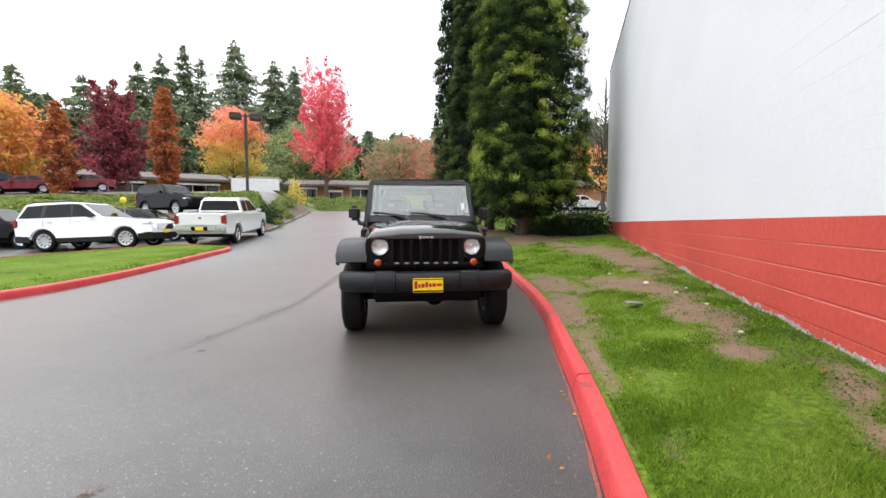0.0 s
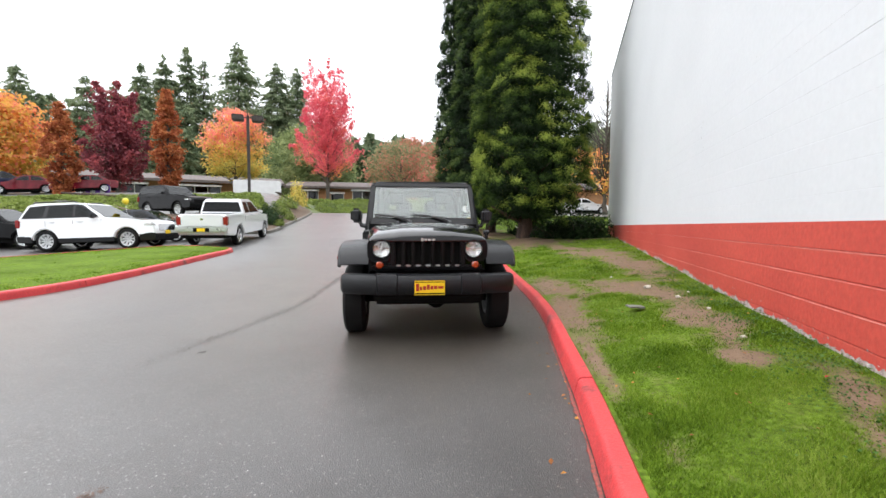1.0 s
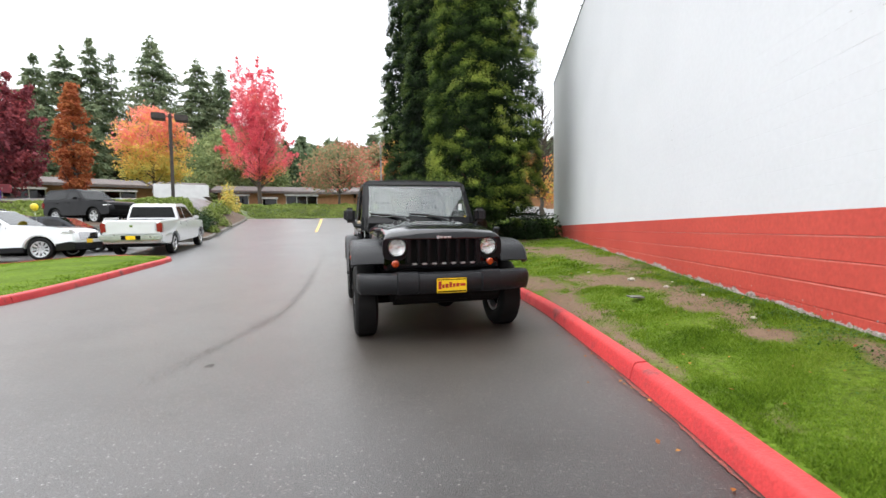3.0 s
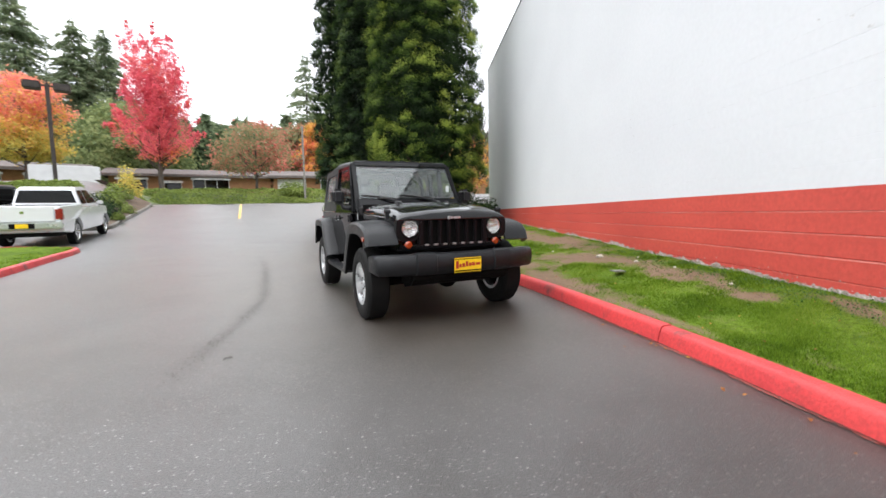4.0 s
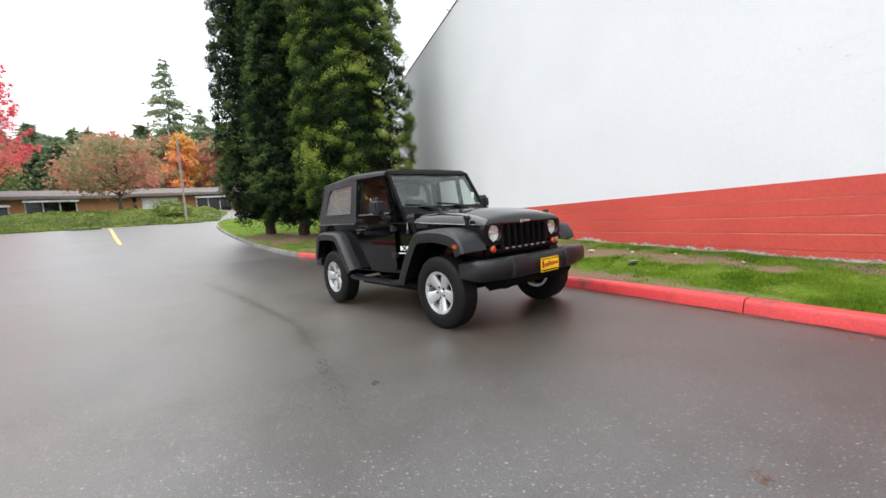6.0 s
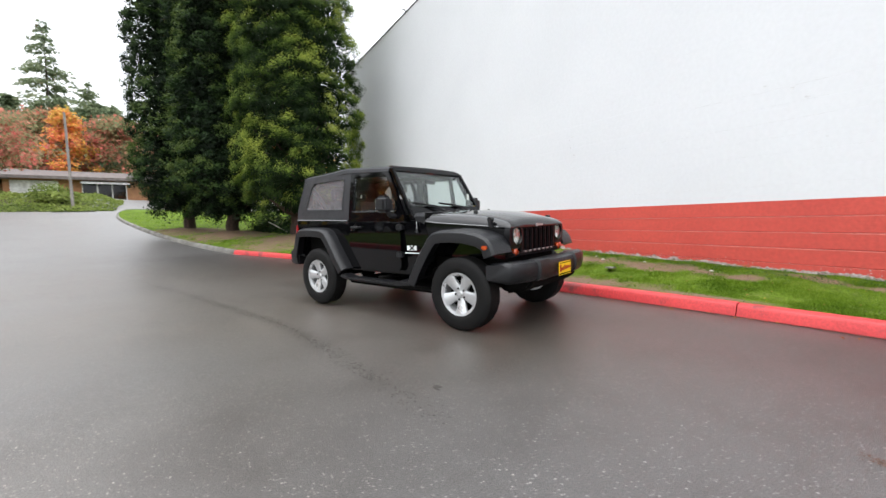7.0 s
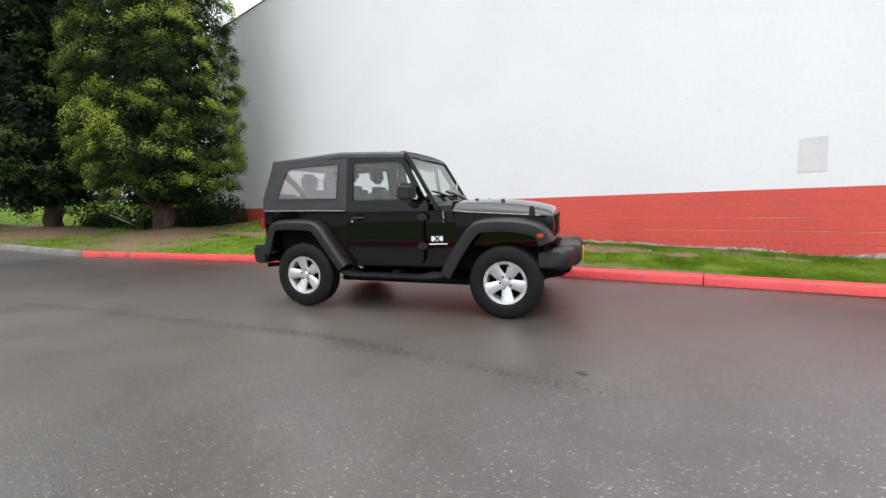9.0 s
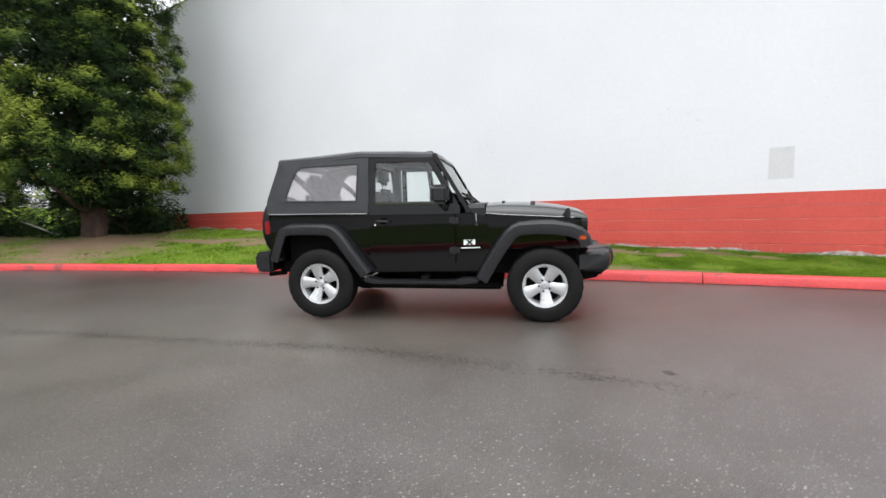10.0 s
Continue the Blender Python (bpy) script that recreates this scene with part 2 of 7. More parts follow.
def pane(outline, wide, thick=0.006, side=1, bm=None, edge=0.0):
    """A sheet over an outline in side view (x, z), lying at the half width wide(x, z) on one side."""
    b = bmesh.new()
    inner = [b.verts.new((x, side * (wide(x, z) - thick), z)) for x, z in outline]
    outer = [b.verts.new((x, side * wide(x, z), z)) for x, z in outline]
    b.faces.new(outer)
    b.faces.new(inner[::-1])
    n = len(outline)
    for i in range(n):
        b.faces.new((inner[i], inner[(i + 1) % n], outer[(i + 1) % n], outer[i]))
    bmesh.ops.recalc_face_normals(b, faces=b.faces)
    round_edges(b, edge, 2)
    return join(bm, b)


def rod(p0, p1, r0, r1=None, seg=10, bm=None, caps=True):
    b = bm or bmesh.new()
    p0, p1 = Vector(p0), Vector(p1)
    d = p1 - p0
    m = Matrix.Translation((p0 + p1) / 2) @ d.to_track_quat("Z", "Y").to_matrix().to_4x4()
    bmesh.ops.create_cone(b, cap_ends=caps, segments=seg, radius1=r0, radius2=r0 if r1 is None else r1, depth=d.length, matrix=m)
    return b


def tube(points, r, seg=8, bm=None):
    """A bent pipe. r: a radius, or one for each point."""
    b = bm or bmesh.new()
    pts = [Vector(p) for p in points]
    rs = r if isinstance(r, (list, tuple)) else [r] * len(pts)
    rings, side = [], None
    for i, p in enumerate(pts):
        d = (pts[min(i + 1, len(pts) - 1)] - pts[max(i - 1, 0)]).normalized()
        side = (d.orthogonal() if side is None else side - d * side.dot(d)).normalized()
        up = d.cross(side)
        rings.append([b.verts.new(p + rs[i] * (math.cos(a) * side + math.sin(a) * up)) for a in [2 * math.pi * k / seg for k in range(seg)]])
    for a, c in zip(rings, rings[1:]):
        for k in range(seg):
            b.faces.new((a[k], a[(k + 1) % seg], c[(k + 1) % seg], c[k]))
    b.faces.new(rings[0][::-1])
    b.faces.new(rings[-1])
    return b


def loft(rings, closed=True, bm=None, caps=True):
    b = bm or bmesh.new()
    vs = [[b.verts.new(p) for p in r] for r in rings]
    n = len(rings[0])
    for a, c in zip(vs, vs[1:]):
        for k in range(n if closed else n - 1):
            b.faces.new((a[k], a[(k + 1) % n], c[(k + 1) % n], c[k]))
    if caps and closed:
        b.faces.new(vs[0][::-1])
        b.faces.new(vs[-1])
    return b


def lathe(profile, seg=32, axis="y", bm=None, ring=False):
    """Turns (radius, along) pairs round an axis; ring: a closed profile with a hole in the middle."""
    def spot(r, h, a):
        c, s = r * math.cos(a), r * math.sin(a)
        return (c, h, s) if axis == "y" else (c, s, h)
    rings = [[spot(r, h, 2 * math.pi * k / seg) for k in range(seg)] for r, h in profile]
    return loft(rings + rings[:1], bm=bm, caps=False) if ring else loft(rings, bm=bm, caps=True)


def raw_mesh(name, verts, faces):
    """A mesh from arrays: verts (n, 3), faces (m, 3 or 4)."""
    me = bpy.data.meshes.new(name)
    k = faces.shape[1]
    me.vertices.add(len(verts))
    me.vertices.foreach_set("co", np.ascontiguousarray(verts, dtype=np.float32).ravel())
    me.loops.add(faces.size)
    me.loops.foreach_set("vertex_index", np.ascontiguousarray(faces, dtype=np.int32).ravel())
    me.polygons.add(len(faces))
    me.polygons.foreach_set("loop_start", np.arange(0, faces.size, k, dtype=np.int32))
    me.polygons.foreach_set("loop_total", np.full(len(faces), k, dtype=np.int32))
    me.update(calc_edges=True)
    return me


def smooth(a, b, v):
    f = min(1.0, max(0.0, (v - a) / (b - a)))
    return f * f * (3 - 2 * f)


def road_z(x, y):
    """The height of the drive, which climbs to a cross street."""
    s = y - 0.3 * x - 6
    return 0.00185 * max(0.0, s) ** 2 if s < 35 else 2.27 + 0.02 * (s - 35)


def gutter_rise(x, y):
    """The drive tips up towards the nearer stretch of the kerb."""
    if not -30 < y < 11.5 or x < -1.6:
        return 0.0
    edge = np.interp(y, [-30, 0, 2.0, 4.2, 5.34, 6.84, 8.34, 9.8, 11.4], [1.05, 0.90, 0.78, 0.585, 0.43, 0.22, -0.07, -0.43, -0.85])
    return 0.062 * smooth(1.15, 0.0, edge - x) * smooth(11.0, 5.5, y)


def land_z(x, y):
    """The height of the land: the drive, the bank beyond the cross street and the upper car park."""
    s = y - 0.3 * x - 6
    w = -0.8 * (x - 0.5) + 0.6 * (y - 1.5)
    q = -0.91 * (x + 15) - 0.415 * (y - 21.2)
    side = smooth(-9.0, -12.5, x)
    far = 1.45 * (side * smooth(43, 48.5, s) + (1 - side) * smooth(44, 70, s)) + 0.012 * max(0.0, s - 48)
    t = 0.6 * (x - 0.5) + 0.8 * (y - 1.5)
    left = (0.7 * smooth(24.5, 27.0, w) + 1.05 * smooth(26.0, 29.5, w) * max(smooth(2, -3, t), smooth(31, 37, w))) * smooth(0.5, 4.0, q)
    dip = 0.10 * smooth(-15.2, -17.5, x) * smooth(20, 17, y)
    return road_z(x, y) + max(far, left) - dip + gutter_rise(x, y)


def grid_sheet(name, xs, ys, z, mat, keep=None, label="", drop=0.0):
    """A sheet over a grid of places, at the height z(x, y)."""
    n = len(ys)
    verts = np.array([(x, y, z(x, y) - drop) for x in xs for y in ys])
    faces = [(i * n + j, (i + 1) * n + j, (i + 1) * n + j + 1, i * n + j + 1) for i in range(len(xs) - 1) for j in range(n - 1)
             if keep is None or keep((xs[i] + xs[i + 1]) / 2, (ys[j] + ys[j + 1]) / 2)]
    return mesh_object(name, raw_mesh(name, verts, np.array(faces)), mat, None, label, angle=0)


def spline(points, step=0.25):
    """A smooth line through places on the plan, in even steps."""
    p = [np.array(q, float) for q in points]
    p = [2 * p[0] - p[1]] + p + [2 * p[-1] - p[-2]]
    out = []
    for a, b, c, d in zip(p, p[1:], p[2:], p[3:]):
        k = max(2, int(np.linalg.norm(c - b) / step))
        for i in range(k):
            t = i / k
            out.append(0.5 * (2 * b + (c - a) * t + (2 * a - 5 * b + 4 * c - d) * t * t + (3 * b - a - 3 * c + d) * t ** 3))
    out.append(p[-2])
    return out


# ---- the setting ----
far_x = np.unique(np.concatenate([np.linspace(-420, -70, 15), np.linspace(-70, 40, 56), np.linspace(40, 420, 15)]))
far_y = np.unique(np.concatenate([np.linspace(-300, -20, 12), np.linspace(-20, 90, 56), np.linspace(90, 520, 18)]))
tagged(grid_sheet("ground", far_x, far_y, land_z, LAND, drop=0.12), "rough grassy land climbing to a wooded skyline", "ground", kind="structure")

road_x = np.unique(np.round(np.concatenate([np.linspace(-46, -7, 79), np.linspace(-7, 2.0, 61), np.linspace(2.0, 12, 21)]), 4))
road_y = np.unique(np.round(np.concatenate([np.linspace(-30, 0, 61), np.linspace(0, 16, 81), np.linspace(16, 72, 113)]), 4))


def is_paved(x, y):
    w = -0.8 * (x - 0.5) + 0.6 * (y - 1.5)
    q = -0.91 * (x + 15) - 0.415 * (y - 21.2)
    t = 0.6 * (x - 0.5) + 0.8 * (y - 1.5)
    upper = 33.6 < w < 37.8 and q > 0.4 and t < 9
    bank = upper or 25.6 < w < 29.8 and q > 0.4 and 0.6 * (x - 0.5) + 0.8 * (y - 1.5) < 1.5
    return (y - 0.3 * x - 6 < 42.7 or (x > -12.2 and y > 40)) and not bank


road = tagged(grid_sheet("road", road_x, road_y, land_z, ASPHALT, is_paved), "wet dark grey asphalt drive and car park", "road", kind="structure")

# kerb lines on the plan: the foot of the kerb, from behind the camera to the far end
KERB = [(1.05, -22), (1.05, -9), (1.0, -3), (0.90, 0), (0.78, 2.0), (0.69, 3.1), (0.585, 4.2), (0.43, 5.34), (0.22, 6.84), (-0.07, 8.34), (-0.43, 9.8),
        (-0.85, 11.4), (-1.22, 12.6), (-1.80, 13.8), (-2.5, 15.2), (-3.38, 16.6), (-4.2, 18.9), (-5.0, 21.3), (-7.1, 28.4), (-8.6, 34.2), (-8.7, 38.0), (-7.2, 40.6), (-3.0, 42.4), (6.0, 45.2)]
ISLAND = [(-7.6, -20), (-7.65, -6), (-7.75, 2), (-8.0, 6), (-8.35, 7.6), (-9.15, 9.6), (-10.1, 11.9), (-10.75, 13.6), (-11.1, 14.25), (-11.7, 14.5), (-13.2, 14.6), (-14.2, 14.2), (-14.8, 12.5), (-15.4, 9.5), (-15.9, 4), (-16.2, -20)]
PLANTER = [(-22.5, 19.6), (-19.0, 20.2), (-16.4, 20.6), (-15.3, 21.3), (-15.6, 22.4), (-17.0, 25.2), (-18.4, 28.4), (-20.5, 33.3), (-21.6, 34.9), (-24.5, 36.6)]


def kerb_pieces(line, first, length, painted, owner, inner=-1, tall=0.128, wide=0.135):
    """Cast kerb stones laid end to end along a line; inner: the side on which the kerb lies."""
    pts = spline(line, 0.3)
    along = [0.0]
    for a, b in zip(pts, pts[1:]):
        along.append(along[-1] + float(np.linalg.norm(b - a)))
    rng = random.Random(5)
    start = first
    while start < along[-1] - 0.3:
        end = min(start + length, along[-1])
        k = max(2, int((end - start) / 0.35) + 1)
        rings = []
        lift = rng.uniform(-0.004, 0.006)
        for i in range(k):
            s = start + 0.006 + (end - start - 0.012) * i / (k - 1)
            x, y = np.interp(s, along, [p[0] for p in pts]), np.interp(s, along, [p[1] for p in pts])
            x2, y2 = np.interp(s + 0.05, along, [p[0] for p in pts]), np.interp(s + 0.05, along, [p[1] for p in pts])
            x1, y1 = np.interp(s - 0.05, along, [p[0] for p in pts]), np.interp(s - 0.05, along, [p[1] for p in pts])
            d = Vector((x2 - x1, y2 - y1, 0)).normalized()
            side = Vector((-d.y, d.x, 0)) * inner
            z = land_z(x, y)
            wob = 0.004 * noise.noise((x * 3, y * 3, 0))
            prof = [(-0.006, -0.10), (0.0 + wob, 0.0), (0.020 + wob, tall * 0.66), (0.028 + wob, tall * 0.84), (0.040, tall * 0.95 + lift), (0.058, tall + lift), (wide - 0.014, tall + 0.006 + lift), (wide, tall - 0.01), (wide, -0.10)]
            rings.append([Vector((x, y, z)) + side * a + Vector((0, 0, h)) for a, h in prof])
        part("kerb_stone", loft(rings), painted((start + end) / 2), owner, angle=50)
        start = end


kerb_line = spline(KERB, 0.3)


def kerb_belt(x, y):
    """How much darker the asphalt is: an uneven belt along the kerb."""
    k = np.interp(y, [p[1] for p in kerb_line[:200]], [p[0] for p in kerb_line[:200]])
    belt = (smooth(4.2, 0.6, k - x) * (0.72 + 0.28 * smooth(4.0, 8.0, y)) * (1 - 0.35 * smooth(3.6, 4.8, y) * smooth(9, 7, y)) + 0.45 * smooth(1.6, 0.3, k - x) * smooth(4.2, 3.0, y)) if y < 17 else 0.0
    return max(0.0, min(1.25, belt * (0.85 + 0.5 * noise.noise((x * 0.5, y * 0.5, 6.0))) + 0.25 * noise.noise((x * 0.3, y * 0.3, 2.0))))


road.data.attributes.new("kerb_dark", "FLOAT", "POINT").data.foreach_set("value", np.array([kerb_belt(v.co.x, v.co.y) for v in road.data.vertices], dtype=np.float32))


def drive_tint(x, y):
    """How brown the drive is tinted, beyond the first metres."""
    return max(0.0, min(1.0, smooth(2.4, 5.6, y) * smooth(19, 12, y) * smooth(-9.5, -7.0, x) * (0.9 + 0.5 * noise.noise((x * 0.4, y * 0.4, 11.0)))))


road.data.attributes.new("brown_tint", "FLOAT", "POINT").data.foreach_set("value", np.array([drive_tint(v.co.x, v.co.y) for v in road.data.vertices], dtype=np.float32))


def arc_at(y_want):
    s = 0.0
    for a, b in zip(kerb_line, kerb_line[1:]):
        if a[1] <= y_want < b[1]:
            return s + float(np.linalg.norm(b - a)) * (y_want - a[1]) / (b[1] - a[1])
        s += float(np.linalg.norm(b - a))
    return s


kerb_main = thing("kerb_1", "concrete kerb painted glossy red, bare grey concrete further up", "kerb", kind="structure")
kerb_step = (arc_at(16.6) - arc_at(4.5)) / 4
kerb_first = arc_at(4.5) - int(arc_at(4.5) / kerb_step) * kerb_step
kerb_left = thing("kerb_2", "red painted kerb round a grass island", "kerb", kind="structure")
kerb_bed = thing("kerb_3", "grey concrete kerb round a planting bed", "kerb", kind="structure")


def strip_between(name, line_a, line_b, n, z, mat, cut=24):
    """A sheet between two lines on the plan."""
    verts = []
    for a, b in zip(line_a, line_b):
        for k in range(n + 1):
            f = k / n
            x, y = a[0] + (b[0] - a[0]) * f, a[1] + (b[1] - a[1]) * f
            verts.append((x, y, z(x, y, f)))
    faces = [(i * (n + 1) + k, (i + 1) * (n + 1) + k, (i + 1) * (n + 1) + k + 1, i * (n + 1) + k + 1) for i in range(len(line_a) - 1) for k in range(n)]
    return mesh_object(name, raw_mesh(name, np.array(verts), np.array(faces)), mat, angle=0)


WALL_X, WALL_END, WALL_TOP, BAND = 2.265, 23.0, 8.06, 1.25


def wall_foot(y):
    """The height of the lawn along the wall."""
    return 0.27 + 0.028 * max(0.0, y - 2.0) + 0.0


def lawn_z(x, y, f=0.0):
    z = land_z(x, y) + 0.118
    k = np.interp(y, KY, KX)
    if y < 26:
        g = min(1.0, max(0.0, (x - k - 0.15) / max(0.3, WALL_X - k - 0.15)))
        target = wall_foot(min(y, 20.0)) + (land_z(0, y) - land_z(0, 20) if y > 20 else 0.0)
        fade = 1 - smooth(20, 26, y)
        z += (target - z) * g ** 0.8 * fade if target > z else 0.0
    for cx, cy, tall in ((-1.08, 18.1, 0.20), (-3.06, 21.75, 0.22), (-4.66, 24.9, 0.20)):
        z += tall * math.exp(-((x - cx) ** 2 + (y - cy) ** 2) / 1.1)
    return z + 0.018 * noise.noise((x * 1.6, y * 1.6, 1.0)) * min(1.0, f * 8)


KY = [p[1] for p in kerb_line if p[1] < 38.5]
KX = [p[0] for p in kerb_line if p[1] < 38.5]
lawn_y = np.concatenate([np.arange(-22, -2, 1.0), np.arange(-2, 12, 0.12), np.arange(12, 26, 0.3), np.arange(26, 38.6, 0.7)])
edge_a = [(np.interp(y, KY, KX) + 0.09, y) for y in lawn_y]
edge_b = [(WALL_X + 0.05 if y < WALL_END else WALL_X + 0.05 + 26 * smooth(WALL_END, WALL_END + 0.6, y), y) for y in lawn_y]


def lawn_material():
    """Short wet grass over soil, with bare brown patches."""
    m = material("patchy_lawn", (0.100, 0.155, 0.016), 0.9, second=(0.068, 0.108, 0.013), scale=1.1, fine=30, vary=0.5, bump=1.0, bump_scale=45, spec=0.08)
    n, l = m.node_tree.nodes, m.node_tree.links
    p = n["Principled BSDF"]
    old = p.inputs["Base Color"].links[0].from_socket
    att = n.new("ShaderNodeAttribute")
    att.attribute_name = "bare"
    tc = n.new("ShaderNodeTexCoord")
    nz = n.new("ShaderNodeTexNoise")
    nz.inputs["Scale"].default_value, nz.inputs["Detail"].default_value, nz.inputs["Roughness"].default_value = 14, 8, 0.72
    l.new(tc.outputs["Object"], nz.inputs[0])
    ad = n.new("ShaderNodeMath")
    ad.operation = "ADD"
    l.new(att.outputs["Fac"], ad.inputs[0])
    l.new(nz.outputs[0], ad.inputs[1])
    mr = n.new("ShaderNodeMapRange")
    mr.inputs[1].default_value, mr.inputs[2].default_value = 0.66, 1.20
    l.new(ad.outputs[0], mr.inputs[0])
    s = n.new("ShaderNodeMix")
    s.data_type = "RGBA"
    s.inputs[6].default_value, s.inputs[7].default_value = (0.25, 0.172, 0.115, 1), (0.105, 0.070, 0.048, 1)
    l.new(nz.outputs[0], s.inputs[0])
    mx = n.new("ShaderNodeMix")
    mx.data_type = "RGBA"
    l.new(mr.outputs[0], mx.inputs[0])
    l.new(old, mx.inputs[6])
    l.new(s.outputs[2], mx.inputs[7])
    l.new(mx.outputs[2], p.inputs["Base Color"])
    return m


# worn patches: centre, half sizes, turn
WORN = [(1.28, 8.3, 0.42, 0.9, 25), (1.62, 7.5, 0.30, 0.8, 15), (1.70, 6.5, 0.24, 0.9, -6), (1.82, 5.75, 0.17, 0.55, -10), (1.68, 4.95, 0.15, 0.22, 0), (0.50, 7.0, 0.22, 1.6, 8), (0.72, 4.9, 0.08, 0.7, 6), (1.98, 4.25, 0.11, 0.40, -20), (1.85, 3.7, 0.10, 0.22, 0),
        (0.30, 8.6, 0.34, 1.3, 15), (1.72, 10.6, 0.42, 2.2, 6), (1.2, 13.4, 0.7, 1.8, 20), (-1.1, 18.0, 2.6, 1.7, 60), (-3.1, 21.6, 1.9, 1.5, 60), (-4.7, 24.7, 1.7, 1.4, 60), (0.8, 19.6, 1.8, 1.0, 0), (0.3, 15.6, 0.35, 1.8, 20)]


def bare(x, y):
    """How bare the lawn is, 0 to 1."""
    v = 0.0
    for cx, cy, a, b, turn in WORN:
        c, s = math.cos(radians(turn)), math.sin(radians(turn))
        u, w = (c * (x - cx) + s * (y - cy)) / a, (-s * (x - cx) + c * (y - cy)) / b
        d = math.sqrt(u * u + w * w)
        v = max(v, 1.15 - 0.75 * d)
    v += 0.42 * noise.noise((x * 1.7, y * 1.7, 3.0)) + 0.34 * noise.noise((x * 4.3, y * 4.3, 7.0)) + 0.26 * noise.noise((x * 12, y * 12, 5.0))
    return min(1.0, max(0.0, v))


LAWN = lawn_material()
lawn = strip_between("lawn", edge_a, edge_b, 34, lawn_z, LAWN)
tagged(lawn, "patchy wet green grass verge with bare brown soil", "lawn", kind="structure")
bare_at = lawn.data.attributes.new("bare", "FLOAT", "POINT")
bare_at.data.foreach_set("value", np.array([bare(v.co.x, v.co.y) if v.co.x < 4 else 0.0 for v in lawn.data.vertices], dtype=np.float32))

island_line = spline(ISLAND, 0.5)
tip = max(range(len(island_line)), key=lambda i: island_line[i][1] - 0.2 * island_line[i][0])
side_a = [np.array(p) for p in island_line[:tip + 1]]
side_b = [np.array(p) for p in island_line[tip:]][::-1]


def resample(line, ys):
    return [(float(np.interp(y, [p[1] for p in line], [p[0] for p in line])), float(y)) for y in ys]


island_y = np.concatenate([np.arange(-20, 4, 1.0), np.arange(4, 14.45, 0.15)])
island_lawn = strip_between("lawn", [(x - 0.1, y) for x, y in resample(side_a, island_y)], [(x + 0.1, y) for x, y in resample(side_b, island_y)], 14,
                            lambda x, y, f: land_z(x, y) + 0.118 + 0.03 * math.sin(math.pi * f) + 0.01 * noise.noise((x, y, 0)), LAWN)
tagged(island_lawn, "short green grass island with a red kerb", "lawn", kind="structure")

SOFT_SOIL = material("dark_mulch", (0.055, 0.035, 0.022), 0.95, second=(0.10, 0.06, 0.035), scale=3, fine=30, vary=0.5, bump=1.0, bump_scale=30)
bed_line = spline(PLANTER, 0.5)
bed = bmesh.new()
bed_vs = [bed.verts.new((p[0], p[1], land_z(p[0], p[1]) + 0.13)) for p in bed_line]
bed_in = [bed.verts.new((p[0] - 2.4, p[1] + 0.4, land_z(p[0] - 2.4, p[1] + 0.4) + 0.30)) for p in bed_line]
for i in range(len(bed_line) - 1):
    bed.faces.new((bed_vs[i], bed_vs[i + 1], bed_in[i + 1], bed_in[i]))
tagged(part("planting_bed", bed, SOFT_SOIL, angle=0), "planting bed of dark wet mulch", "bed", kind="structure")

# the painted masonry wall of the large building
COURSE = 0.2


def wall_strip(name, z0, z1, x_face, mat, owner, y0=-30.0, y1=WALL_END, lip=0.006, deep=0.004, under=0.006):
    """One course of masonry: its edges slope back into a shallow open joint."""
    prof = [(x_face + 0.3, z0), (x_face + deep, z0), (x_face, z0 + under), (x_face, z1 - lip), (x_face + deep, z1), (x_face + 0.3, z1)]
    return part(name, loft([[(x, y, z) for x, z in prof] for y in (y0, y1)]), mat, owner, angle=1)


big_wall = thing("wall_east", "tall masonry wall painted white over a red band", "wall", kind="structure")
z = BAND
row = 0
while z > -0.2:
    lip = (0.003, 0.011, 0.013, 0.014, 0.008)[min(row, 4)]
    wall_strip("red_course", z - COURSE + 0.0009, z - 0.0009, WALL_X - 0.001 + 0.001 * (row % 3 == 1), RED_WALL, big_wall, lip=lip, deep=lip * 0.34, under=lip * 0.45)
    z -= COURSE
    row += 1
z = BAND
row = 0
while z < WALL_TOP - 0.05:
    top = min(z + COURSE, WALL_TOP)
    lip = (0.006, 0.005, 0.008, 0.006, 0.009, 0.011, 0.007, 0.010, 0.004)[row] if row < 9 else 0.003
    wall_strip("white_course", z + 0.0001, top - 0.0001, WALL_X + 0.003, WHITE_WALL, big_wall, lip=lip, deep=lip * 0.15, under=lip * 0.3)
    z = top
    row += 1
part("wall_core", box(WALL_X + 0.012, WALL_X + 0.29, -29.99, WALL_END - 0.012, -0.3, WALL_TOP - 0.01), WHITE_WALL, big_wall)
part("coping", box(WALL_X - 0.02, WALL_X + 0.33, -30.0, WALL_END + 0.02, WALL_TOP, WALL_TOP + 0.05, 0.008), FLASHING, big_wall, "thin grey metal flashing")
north = thing("wall_north", "white painted end wall of the large building", "wall", kind="structure")
part("end_wall", box(WALL_X + 0.3, 34.0, WALL_END - 0.3, WALL_END - 0.004, -0.3, WALL_TOP), WHITE_WALL, north)
tagged(part("roof_deck", box(WALL_X + 0.3, 34.0, -30.0, WALL_END - 0.3, WALL_TOP - 0.4, WALL_TOP - 0.2), FLASHING), "flat grey roof of the large building", "roof", kind="structure")

